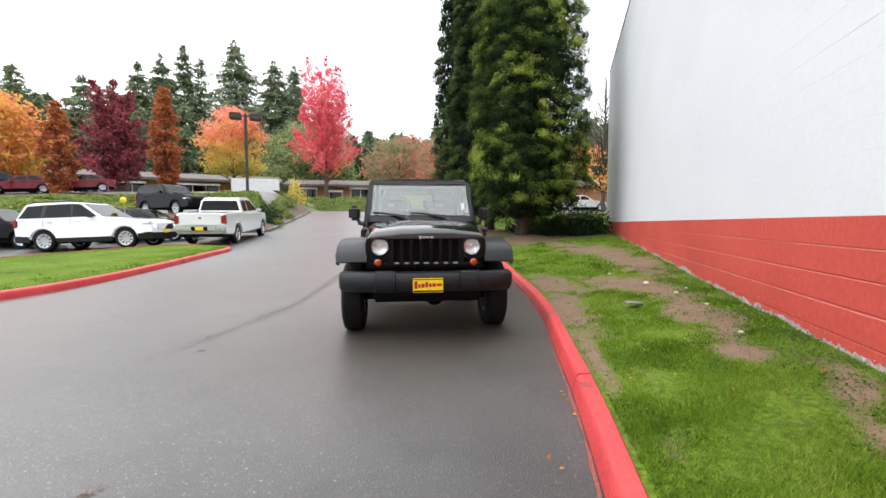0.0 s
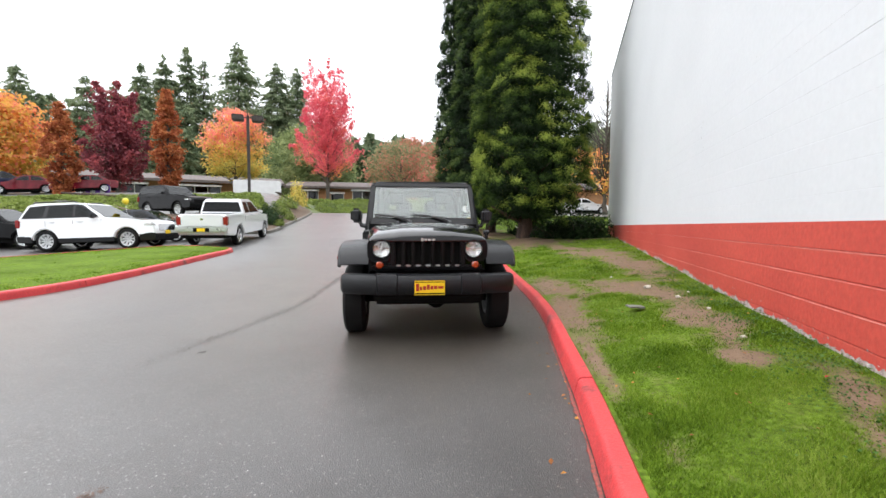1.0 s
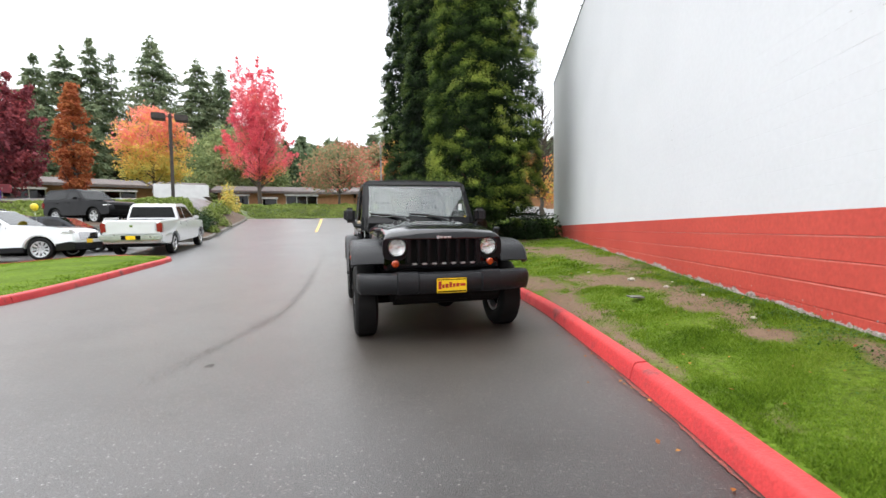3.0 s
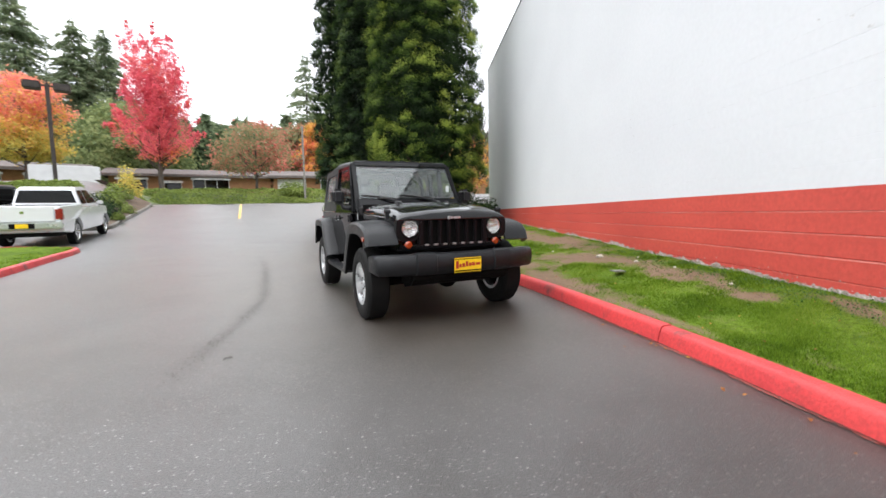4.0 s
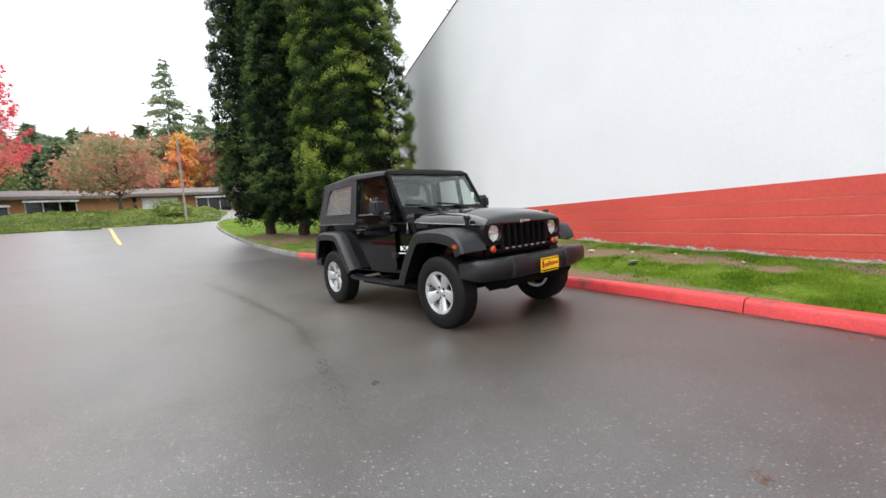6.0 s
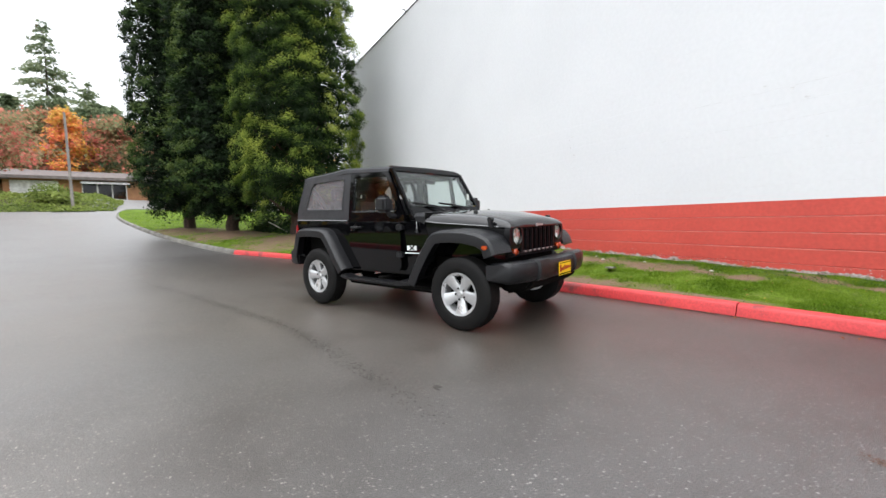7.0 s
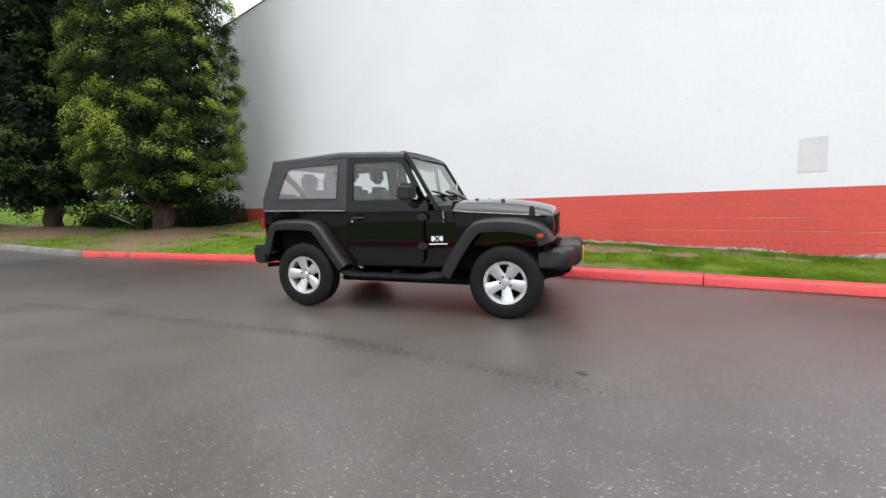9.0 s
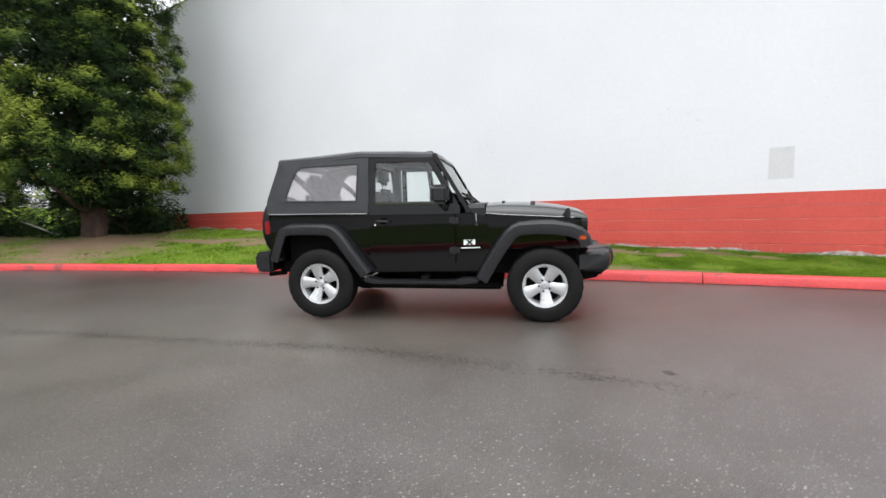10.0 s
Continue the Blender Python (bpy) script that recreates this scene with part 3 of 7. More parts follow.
# road markings at the cross street
def road_mark(name, a, b, width, mat, label):
    d = Vector((b[0] - a[0], b[1] - a[1], 0)).normalized()
    s = Vector((-d.y, d.x, 0)) * width / 2
    bm = bmesh.new()
    rows = []
    for i in range(15):
        f = i / 14
        p = Vector((a[0] + (b[0] - a[0]) * f, a[1] + (b[1] - a[1]) * f, 0))
        rows.append([bm.verts.new((*(p + k * s * (1 + 0.08 * noise.noise((i, k, 0))))[:2], land_z(p.x, p.y) + 0.006)) for k in (-1, 1)])
    for r0, r1 in zip(rows, rows[1:]):
        bm.faces.new((r0[0], r0[1], r1[1], r1[0]))
    return tagged(part(name, bm, mat, angle=0), label, "road marking", kind="structure")


road_mark("yellow_line", (-11.75, 26.9), (-15.2, 35.8), 0.16, YELLOW_LINE, "worn yellow centre line on the asphalt")
road_mark("stop_line", (-17.4, 35.6), (-15.8, 36.1), 0.55, WHITE_LINE, "worn white stop line at the cross street")
road_mark("stop_line", (-12.2, 37.3), (-10.2, 37.9), 0.55, WHITE_LINE, "worn white stop line at the cross street")

# ---- the black off-road vehicle ----
BLACK_PAINT = material("black_car_paint", (0.0025, 0.0025, 0.003), 0.25, second=(0.0025, 0.0025, 0.003), scale=2, fine=200, vary=0.1, coat=0.75, rough_vary=0.04, spec=0.0)
BLACK_PLASTIC = material("grained_black_plastic", (0.0075, 0.0078, 0.0095), 0.36, second=(0.006, 0.0063, 0.0076), scale=4, fine=120, vary=0.15, bump=0.25, bump_scale=350, spec=0.38)
DARK_PLASTIC = material("dark_underbody", (0.004, 0.004, 0.004), 0.8, second=(0.006, 0.0055, 0.005), scale=5, fine=60, vary=0.3, spec=0.08)
CANVAS = material("black_canvas", (0.019, 0.0198, 0.0235), 0.45, second=(0.013, 0.0136, 0.0165), scale=4, fine=300, vary=0.2, bump=0.6, bump_scale=11, spec=0.5)
RUBBER = material("tyre_rubber", (0.0065, 0.0065, 0.0067), 0.6, second=(0.009, 0.0088, 0.0085), scale=6, fine=90, vary=0.2, bump=0.3, bump_scale=120, spec=0.14)
ALLOY = material("silver_alloy", (0.56, 0.57, 0.58), 0.30, 0.65, second=(0.48, 0.49, 0.50), scale=7, fine=80, vary=0.06)
CHROME = material("chrome", (0.80, 0.80, 0.80), 0.10, 1.0, vary=0.03, rough_vary=0.04)
LENS = material("headlight_reflector", (0.88, 0.87, 0.86), 0.22, 0.75, second=(0.36, 0.355, 0.35), scale=45, fine=110, vary=0.4)
CLEAR_LENS = glass("clear_lens", (0.98, 0.98, 0.98), 1.5)
AMBER = material("amber_lens", (0.40, 0.050, 0.008), 0.18, second=(0.26, 0.028, 0.006), scale=30, fine=90, vary=0.15, coat=0.6)
RED_LENS = material("red_lens", (0.26, 0.010, 0.012), 0.18, second=(0.18, 0.006, 0.01), scale=20, fine=70, vary=0.15, coat=0.6)
GLASS = glass("window_glass", (0.88, 0.93, 0.91), 1.80)
SIDE_GLASS = glass("tinted_side_glass", (0.965, 0.985, 0.98), 1.5)
VINYL = glass("clear_vinyl", (0.95, 0.94, 0.95), 1.5, 0.10)
vn, vl = VINYL.node_tree.nodes, VINYL.node_tree.links
haze = vn.new("ShaderNodeBsdfDiffuse")
haze.inputs[0].default_value = (0.74, 0.71, 0.74, 1)
milky = vn.new("ShaderNodeMixShader")
milky.inputs[0].default_value = 0.08
vl.new(vn["Material Output"].inputs[0].links[0].from_socket, milky.inputs[1])
vl.new(haze.outputs[0], milky.inputs[2])
vl.new(milky.outputs[0], vn["Material Output"].inputs[0])
SEAT = material("grey_seat_cloth", (0.055, 0.055, 0.058), 0.9, second=(0.04, 0.04, 0.042), scale=10, fine=200, vary=0.2, bump=0.3)
BLACK_PAINT.node_tree.nodes["Principled BSDF"].inputs["Coat IOR"].default_value = 1.40
BLACK_PAINT.node_tree.nodes["Principled BSDF"].inputs["Coat Roughness"].default_value = 0.03
WET_PAINT = material("rain_wet_black_paint", (0.003, 0.003, 0.0035), 0.3, second=(0.004, 0.004, 0.005), scale=3, fine=150, vary=0.2, coat=1.0, rough_vary=0.05, spec=0.05)
wet = WET_PAINT.node_tree.nodes["Principled BSDF"]
wet.inputs["Coat Roughness"].default_value, wet.inputs["Coat IOR"].default_value = 0.025, 1.55
# raised coat reflection, so edge rods and trim draw bright highlight lines
EDGE_GLOSS = material("high_gloss_black_edge", (0.010, 0.010, 0.011), 0.2, vary=0.1, coat=1.0, rough_vary=0.05, spec=0.6)
EDGE_GLOSS.node_tree.nodes["Principled BSDF"].inputs["Coat IOR"].default_value = 2.3
DULL_BLACK = material("dull_black_car_paint", (0.008, 0.008, 0.009), 0.3, vary=0.05, coat=0.12, rough_vary=0.04, spec=0.08)
PLATE_YELLOW = material("yellow_plate", (0.85, 0.58, 0.01), 0.4, second=(0.80, 0.53, 0.01), scale=6, fine=60, vary=0.06)
PLATE_RED = material("red_lettering", (0.42, 0.02, 0.015), 0.5, vary=0.05)
WHITE_PAINT = material("white_car_paint", (0.70, 0.71, 0.725), 0.25, second=(0.66, 0.67, 0.685), scale=1.5, fine=90, vary=0.03, coat=1.0, rough_vary=0.05)
STICKER = material("white_sticker", (0.75, 0.80, 0.78), 0.5, vary=0.05)


def make_wheel(name, tyre_r, rim_r, width, spokes=5, rim_mat=ALLOY, label="silver five-spoke alloy wheel with a black tyre", chunky=True):
    """A wheel about the y axis with its face towards -y: tyre, rim with spokes, cap and nuts."""
    hub = new(name)
    w = width / 2
    prof = [(rim_r - 0.005, -w * 0.80), (rim_r + 0.02, -w * 0.98), (rim_r + 0.05, -w * 1.02), (tyre_r - 0.055, -w * 1.0), (tyre_r - 0.018, -w * 0.90), (tyre_r, -w * 0.72),
            (tyre_r + 0.002, 0.0), (tyre_r, w * 0.72), (tyre_r - 0.018, w * 0.90), (tyre_r - 0.055, w), (rim_r + 0.03, w), (rim_r - 0.005, w * 0.8)]
    bm = lathe(prof, 96, ring=True)
    if chunky:
        bm.verts.ensure_lookup_table()
        for i, q in enumerate(bm.verts):
            r0 = math.hypot(q.co.x, q.co.z)
            if r0 > tyre_r - 0.03 and abs(q.co.y) > w * 0.5:
                k = 1 - (0.0035 if (i + (2 if q.co.y > 0 else 0)) % 4 < 2 else 0.0) / r0
                q.co.x, q.co.z = q.co.x * k, q.co.z * k
    part("tyre", bm, RUBBER, hub)
    rim = bmesh.new()
    lathe([(rim_r - 0.006, -w * 0.86), (rim_r + 0.012, -w * 0.90), (rim_r + 0.010, -w * 0.80), (rim_r - 0.022, -w * 0.78), (rim_r - 0.026, -w * 0.66), (rim_r - 0.030, -w * 0.20), (rim_r - 0.032, w * 0.8), (rim_r, w * 0.82)], 48, bm=rim, ring=True)
    for k in range(spokes):
        a = 2 * math.pi * k / spokes + math.pi / 2
        b = loft([[(x * 1.0, y, rr) for x, y in ((-hw, y0 + 0.03), (-hw, y0 + 0.004), (-hw * 0.72, y0 - 0.006), (hw * 0.72, y0 - 0.006), (hw, y0 + 0.004), (hw, y0 + 0.03))]
                  for rr, hw, y0 in [(p0, p1 * min(1.0, 5.5 / spokes), p2) for p0, p1, p2 in ((0.045, 0.046, -w * 0.55), (rim_r * 0.42, 0.049, -w * 0.62), (rim_r * 0.70, 0.059, -w * 0.70), (rim_r - 0.014, 0.077, -w * 0.78))]])
        bmesh.ops.transform(b, matrix=Matrix.Rotation(a, 4, "Y"), verts=b.verts)
        join(rim, b)
    join(rim, lathe([(0.001, -w * 0.60), (0.075, -w * 0.60), (0.088, -w * 0.52), (0.088, -w * 0.2), (0.001, -w * 0.2)], 30))
    rim_ob = part("rim", rim, rim_mat, hub, angle=40)
    back = lathe([(0.001, w * 0.05), (rim_r - 0.03, w * 0.05), (rim_r - 0.03, w * 0.12), (0.001, w * 0.12)], 28)
    part("brake_disc", back, DARK_PLASTIC, hub, "dark steel brake disc behind the spokes")
    part("hub_cap", lathe([(0.001, -w * 0.70), (0.024, -w * 0.70), (0.030, -w * 0.64), (0.030, -w * 0.58), (0.001, -w * 0.58)], 20), rim_mat, hub)
    for k in range(5):
        a = 2 * math.pi * (k + 0.5) / 5 + math.pi / 2
        c = (0.060 * math.cos(a), 0.060 * math.sin(a))
        part("wheel_nut", rod((c[0], -w * 0.66, c[1]), (c[0], -w * 0.56, c[1]), 0.011, seg=8), DARK_PLASTIC, rim_ob)
    return hub


def wedge_flare(path, y_in, y_out, lip, bm=None, drop=0.0):
    """A wheel-arch flare: a broad lip that follows the arch, with a turned-down outer edge."""
    rings = []
    n = len(path)
    for i, (x, z) in enumerate(path):
        x0, z0 = path[max(0, i - 1)]
        x1, z1 = path[min(n - 1, i + 1)]
        t = Vector((x1 - x0, z1 - z0)).normalized()
        nx, nz = -t.y, t.x
        out = [(y_in, 0.0), (y_in + (y_out - y_in) * 0.55, -0.002), (y_out - 0.03, -0.012 - drop), (y_out - 0.004, -0.035 - drop), (y_out, -lip * 0.7), (y_out - 0.006, -lip), (y_out - 0.03, -lip), (y_out - 0.04, -0.05 - drop), (y_in, -0.03)]
        rings.append([(x + nx * h, y, z + nz * h) for y, h in out])
    return loft(rings, bm=bm)


def mirrored(bm):
    """The same shape on the other side."""
    b = bm.copy()
    bmesh.ops.scale(b, vec=(1, -1, 1), verts=b.verts)
    bmesh.ops.reverse_faces(b, faces=b.faces)
    return b


def make_offroader(m):
    car = thing("off_road_vehicle", "black two-door off-road vehicle with canvas soft top, parked beside kerb", "car", m=m)
    both = lambda name, bm, mat, label="", owner=car: [part(name, mirrored(bm), mat, owner, label), part(name, bm, mat, owner, label)][::-1]
    BASE = -2.424
    # tub with its cut wheel arches
    tubw = lambda x, z: 0.775 - 0.012 * smooth(0.9, 1.15, z) - 0.02 * smooth(0.8, 0.5, z) - 0.075 * smooth(-0.95, -0.55, x)
    tub = [(-3.06, 0.62), (-3.075, 1.13), (-3.06, 1.155), (-0.86, 1.135), (-0.60, 1.125), (-0.56, 0.98), (-0.56, 0.62), (-0.60, 0.50), (-1.90, 0.50), (-2.05, 0.72), (-2.14, 0.86), (-2.24, 0.95), (-2.75, 0.96), (-2.84, 0.90), (-2.92, 0.62)]
    part("body_tub", slab(tub, tubw, 0.018), BLACK_PAINT, car)
    part("floor_pan", box(-3.0, 0.3, -0.62, 0.62, 0.47, 0.60, 0.02), DARK_PLASTIC, car)
    part("wheel_house", box(-2.85, -2.05, -0.70, 0.70, 0.60, 0.955), DARK_PLASTIC, car)
    # nose: inner wings, hood and grille
    part("engine_bay", box(-0.58, 0.36, -0.56, 0.56, 0.55, 1.06, 0.02), DARK_PLASTIC, car)
    hw = lambda x: 0.695 - 0.075 * smooth(-0.6, 0.42, x)
    rings = []
    for x, zt, zb in ((-0.60, 1.215, 1.125), (-0.45, 1.225, 1.11), (-0.20, 1.218, 1.095), (0.05, 1.200, 1.08), (0.22, 1.176, 1.07), (0.32, 1.154, 1.065), (0.385, 1.138, 1.062), (0.425, 1.120, 1.060), (0.448, 1.096, 1.058), (0.456, 1.074, 1.056)):
        w = hw(x)
        r = [(x, -w, zb), (x, -w + 0.004, zb + (zt - zb) * 0.22), (x, -w + 0.020, zb + (zt - zb) * 0.50), (x, -w + 0.048, zb + (zt - zb) * 0.72), (x, -w + 0.090, zb + (zt - zb) * 0.88), (x, -w + 0.150, zb + (zt - zb) * 0.97), (x, -w * 0.56, zt + 0.010), (x, -w * 0.44, zt + 0.020), (x, 0, zt + 0.027)]
        rings.append(r + [(px, -py, pz) for px, py, pz in r[-2::-1]])
    hood = part("hood", loft(rings), WET_PAINT, car, "glossy black hood with a raised middle", angle=28)
    part("cowl", loft([[(x, y, z) for y, z in ((-0.70, 1.10), (-0.70, 1.185), (-0.64, 1.225), (0, 1.245), (0.64, 1.225), (0.70, 1.185), (0.70, 1.10))] for x in (-0.82, -0.612)]), BLACK_PLASTIC, car)
    part("inner_wing", slab([(-0.60, 0.74), (-0.60, 1.122), (-0.20, 1.092), (0.20, 1.068), (0.395, 1.045), (0.395, 0.74)], lambda x, z: hw(x) - 0.004, 0.006), BLACK_PAINT, car)
    # grille panel with seven slots
    grille = bmesh.new()
    slots = [(-0.309 + 0.103 * k) for k in range(7)]
    zlo, zhi = 0.802, 1.050
    edges_y = [-0.40] + [v for c in slots for v in (c - 0.032, c + 0.032)] + [0.40]
    for a, b_ in zip(edges_y[::2], edges_y[1::2]):
        box(0.405, 0.455, a, b_, zlo, zhi, 0.012, grille)
    slab([(0.38, zhi), (0.455, zhi), (0.452, 1.075), (0.440, 1.085), (0.42, 1.090), (0.38, 1.090)], 0.53, 0.012, grille)
    slab([(0.38, 0.755), (0.445, 0.755), (0.455, 0.78), (0.455, zlo), (0.38, zlo)], 0.585, 0.010, grille)
    for sgn in (-1, 1):
        b = bmesh.new()
        circ = [(0.485 * sgn + 0.098 * math.cos(a), 0.975 + 0.098 * math.sin(a)) for a in [2 * math.pi * k / 24 for k in range(24)]]
        bend = lambda v: math.copysign(abs(v) ** 0.55, v)
        outer = [(0.485 * sgn + (0.148 if math.cos(a) * sgn > 0 else 0.088) * bend(math.cos(a)), 0.975 + (0.108 if math.sin(a) > 0 else 0.134) * bend(math.sin(a))) for a in [2 * math.pi * k / 24 for k in range(24)]]
        loft([[(0.455, y, z) for y, z in circ], [(0.452, y, z) for y, z in outer], [(0.39, y, z) for y, z in outer], [(0.39, y, z) for y, z in circ], [(0.455, y, z) for y, z in circ]], caps=False, bm=b)
        join(grille, b)
    part("grille", grille, DULL_BLACK, car, "black grille panel with seven upright slots")
    part("radiator", box(0.36, 0.40, -0.40, 0.40, 0.78, 1.07), DARK_PLASTIC, car)
    for c in slots:
        part("slot_trim", box(0.452, 0.460, c - 0.024, c + 0.024, zlo - 0.010, zlo + 0.010, 0.004), ALLOY, car, "bright tip at the foot of a grille slot")
    for sgn in (-1, 1):
        lamp = new("headlight")
        lamp.parent = car
        tagged(lamp, "round clear headlight in a chrome ring")
        lamp.matrix_basis = pose(0.40, 0.485 * sgn, 0.975, 0, 0, 90)
        part("reflector", lathe([(0.001, -0.006), (0.03, -0.010), (0.06, -0.018), (0.086, -0.034), (0.092, -0.034), (0.092, 0.05), (0.001, 0.05)], 32), LENS, lamp)
        part("bulb_shield", lathe([(0.001, -0.034), (0.020, -0.030), (0.024, 0.03), (0.001, 0.03)], 20), LENS, lamp)
        part("lamp_ring", lathe([(0.086, -0.050), (0.092, -0.062), (0.100, -0.060), (0.104, -0.048), (0.104, 0.0), (0.086, 0.0)], 32, ring=True), BLACK_PAINT, lamp)
        lens = part("lens", lathe([(0.001, -0.064), (0.045, -0.060), (0.075, -0.052), (0.089, -0.044), (0.089, -0.041), (0.001, -0.060)], 32), CLEAR_LENS, lamp)
        lens.visible_shadow = False
        part("turn_signal", lathe([(0.001, -0.024), (0.026, -0.021), (0.040, -0.008), (0.040, 0.02), (0.001, 0.02)], 24), AMBER, car, "round amber turn signal").matrix_basis = pose(0.442, 0.505 * sgn, 0.808, 0, 0, 90)
    # maker's badge drawn as a plain pale bar
    badge = bmesh.new()
    for k, (a, b_) in enumerate(((-0.075, -0.048), (-0.042, -0.008), (-0.002, 0.032), (0.038, 0.075))):
        box(0.450, 0.466, a, b_, 1.062 - (0.006 if k == 0 else 0), 1.084 + (0.006 if k == 0 else 0), 0.004, badge)
    part("maker_badge", badge, ALLOY, car, "small silver badge on the grille")
    # flares
    front = [(-0.70, 0.48), (-0.60, 0.66), (-0.50, 0.82), (-0.41, 0.945), (-0.34, 1.010), (-0.26, 1.040), (-0.08, 1.053), (0.10, 1.048), (0.26, 1.022), (0.37, 0.980), (0.435, 0.915), (0.47, 0.82)]
    rear = [(-3.00, 0.66), (-2.955, 0.80), (-2.905, 0.94), (-2.85, 1.015), (-2.76, 1.045), (-2.60, 1.050), (-2.42, 1.048), (-2.28, 1.038), (-2.20, 1.005), (-2.12, 0.925), (-2.03, 0.80), (-1.93, 0.66), (-1.83, 0.53)]
    both("front_flare", wedge_flare(front, 0.62, 0.945, 0.135), BLACK_PLASTIC, "broad matt black plastic wheel-arch flare")
    both("rear_flare", wedge_flare(rear, 0.74, 0.935, 0.12), BLACK_PLASTIC, "broad matt black plastic wheel-arch flare")
    both("side_marker", slab([(0.325, 0.848), (0.370, 0.848), (0.381, 0.860), (0.381, 0.878), (0.370, 0.890), (0.325, 0.890), (0.314, 0.878), (0.314, 0.860)], 0.008, 0.004), AMBER, "oval amber side marker")
    for o, sgn in zip([c for c in car.children if c.name.startswith("side_marker")], (1, -1)):
        o.matrix_basis = Matrix.Translation((0.01, 0.943 * sgn, 0.01))
    # bumpers
    bumper = bmesh.new()
    rings = []
    for y, xf_, dz in ((-0.89, 0.575, 0.0), (-0.86, 0.62, 0), (-0.66, 0.685, 0), (-0.525, 0.708, 0), (-0.515, 0.735, 0.016), (-0.325, 0.750, 0.016), (-0.315, 0.730, 0), (0, 0.745, 0), (0.315, 0.730, 0), (0.325, 0.750, 0.016), (0.515, 0.735, 0.016), (0.525, 0.708, 0), (0.66, 0.685, 0), (0.86, 0.62, 0), (0.89, 0.575, 0.0)):
        end = 0.02 if abs(y) > 0.88 else 0
        rings.append([(xf_ - 0.24, y, 0.54 + end), (xf_ - 0.24, y, 0.72 - end), (xf_ - 0.06, y, 0.735 + dz - end), (xf_ - 0.02, y, 0.722 + dz - end), (xf_, y, 0.685), (xf_ + 0.004, y, 0.62), (xf_ - 0.012, y, 0.560 + end), (xf_ - 0.05, y, 0.530 + end)])
    part("front_bumper", loft(rings), BLACK_PLASTIC, car, "matt black plastic front bumper", angle=40)
    part("bumper_valance", slab([(0.30, 0.60), (0.66, 0.58), (0.665, 0.52), (0.60, 0.43), (0.34, 0.37)], 0.56, 0.03), DARK_PLASTIC, car)
    part("rear_bumper", slab([(-3.24, 0.52), (-3.25, 0.70), (-3.20, 0.725), (-3.04, 0.725), (-3.04, 0.50), (-3.19, 0.49)], lambda x, z: 0.80, 0.025), BLACK_PLASTIC, car, "matt black plastic rear bumper")
    plate = new("dealer_plate")
    plate.parent = car
    tagged(plate, "yellow dealer plate with red scrawled writing")
    part("plate", box(0.752, 0.760, -0.150, 0.150, 0.540, 0.685, 0.004), PLATE_YELLOW, plate)
    marks = bmesh.new()
    for a, b_, z0, z1 in ((-0.135, -0.105, 0.580, 0.655), (-0.098, -0.075, 0.590, 0.625), (-0.066, -0.035, 0.592, 0.630), (-0.028, 0.0, 0.596, 0.645), (0.008, 0.035, 0.598, 0.632), (0.042, 0.075, 0.600, 0.634), (0.084, 0.135, 0.604, 0.630)):
        box(0.7600, 0.7625, a, b_, z0, z1, 0, marks)
    part("scrawl", marks, PLATE_RED, plate, "dark red writing drawn as plain bars")
    part("strip", box(0.7598, 0.7622, -0.145, 0.145, 0.550, 0.562), DARK_PLASTIC, plate, "thin dark line of small print")
    part("strip", box(0.7598, 0.7622, -0.145, 0.145, 0.667, 0.675), DARK_PLASTIC, plate, "thin dark line of small print")
    # windscreen frame: from the cowl to the header
    wx = lambda z: -0.765 - 0.375 * (z - 1.17) / 0.63
    wy = lambda z: 0.730 - 0.020 * (z - 1.17) / 0.63
    def frame_beam(z0, z1, y0a, y0b, y1a, y1b, thick=0.05):
        return loft([[(wx(z0) + dx, y, z0) for dx, y in ((0, y0a), (0, y0b), (-thick, y0b), (-thick, y0a))],
                     [(wx(z1) + dx, y, z1) for dx, y in ((0, y1a), (0, y1b), (-thick, y1b), (-thick, y1a))]])
    fr = bmesh.new()
    for s in (-1, 1):
        b = frame_beam(1.14, 1.768, s * wy(1.14), s * (wy(1.14) - 0.055), s * 0.692, s * 0.637)
        bmesh.ops.recalc_face_normals(b, faces=b.faces)
        round_edges(b, 0.01)
        join(fr, b)
    join(fr, frame_beam(1.742, 1.786, -0.690, 0.690, -0.630, 0.630, 0.07))
    join(fr, frame_beam(1.14, 1.305, -0.725, 0.725, -0.715, 0.715))
    part("windscreen_frame", fr, BLACK_PAINT, car)
    ws = loft([[(wx(1.23) - 0.018, -0.68, 1.23), (wx(1.23) - 0.018, 0.68, 1.23), (wx(1.23) - 0.024, 0.68, 1.23), (wx(1.23) - 0.024, -0.68, 1.23)],
               [(wx(1.752) - 0.018, -0.66, 1.752), (wx(1.752) - 0.018, 0.66, 1.752), (wx(1.752) - 0.024, 0.66, 1.752), (wx(1.752) - 0.024, -0.66, 1.752)]])
    part("windscreen", ws, GLASS, car, "slightly green windscreen glass").visible_shadow = False
    part("header_trim", box(wx(1.80) - 0.10, wx(1.80) - 0.03, -0.64, 0.64, 1.792, 1.808, 0.006), EDGE_GLOSS, car)
    part("sticker", box(wx(1.42) - 0.012, wx(1.42) - 0.009, 0.555, 0.60, 1.39, 1.475), STICKER, car, "small white inspection sticker")
    part("sticker", box(wx(1.30) - 0.010, wx(1.30) - 0.006, 0.615, 0.64, 1.285, 1.31), PLATE_YELLOW, car, "small yellow sticker")
    # wipers
    for y0, y1 in ((-0.19, -0.64), (0.34, -0.14)):
        wiper = new("wiper")
        wiper.parent = car
        on = lambda z, off: wx(z) + off
        ym = (y0 + y1) / 2
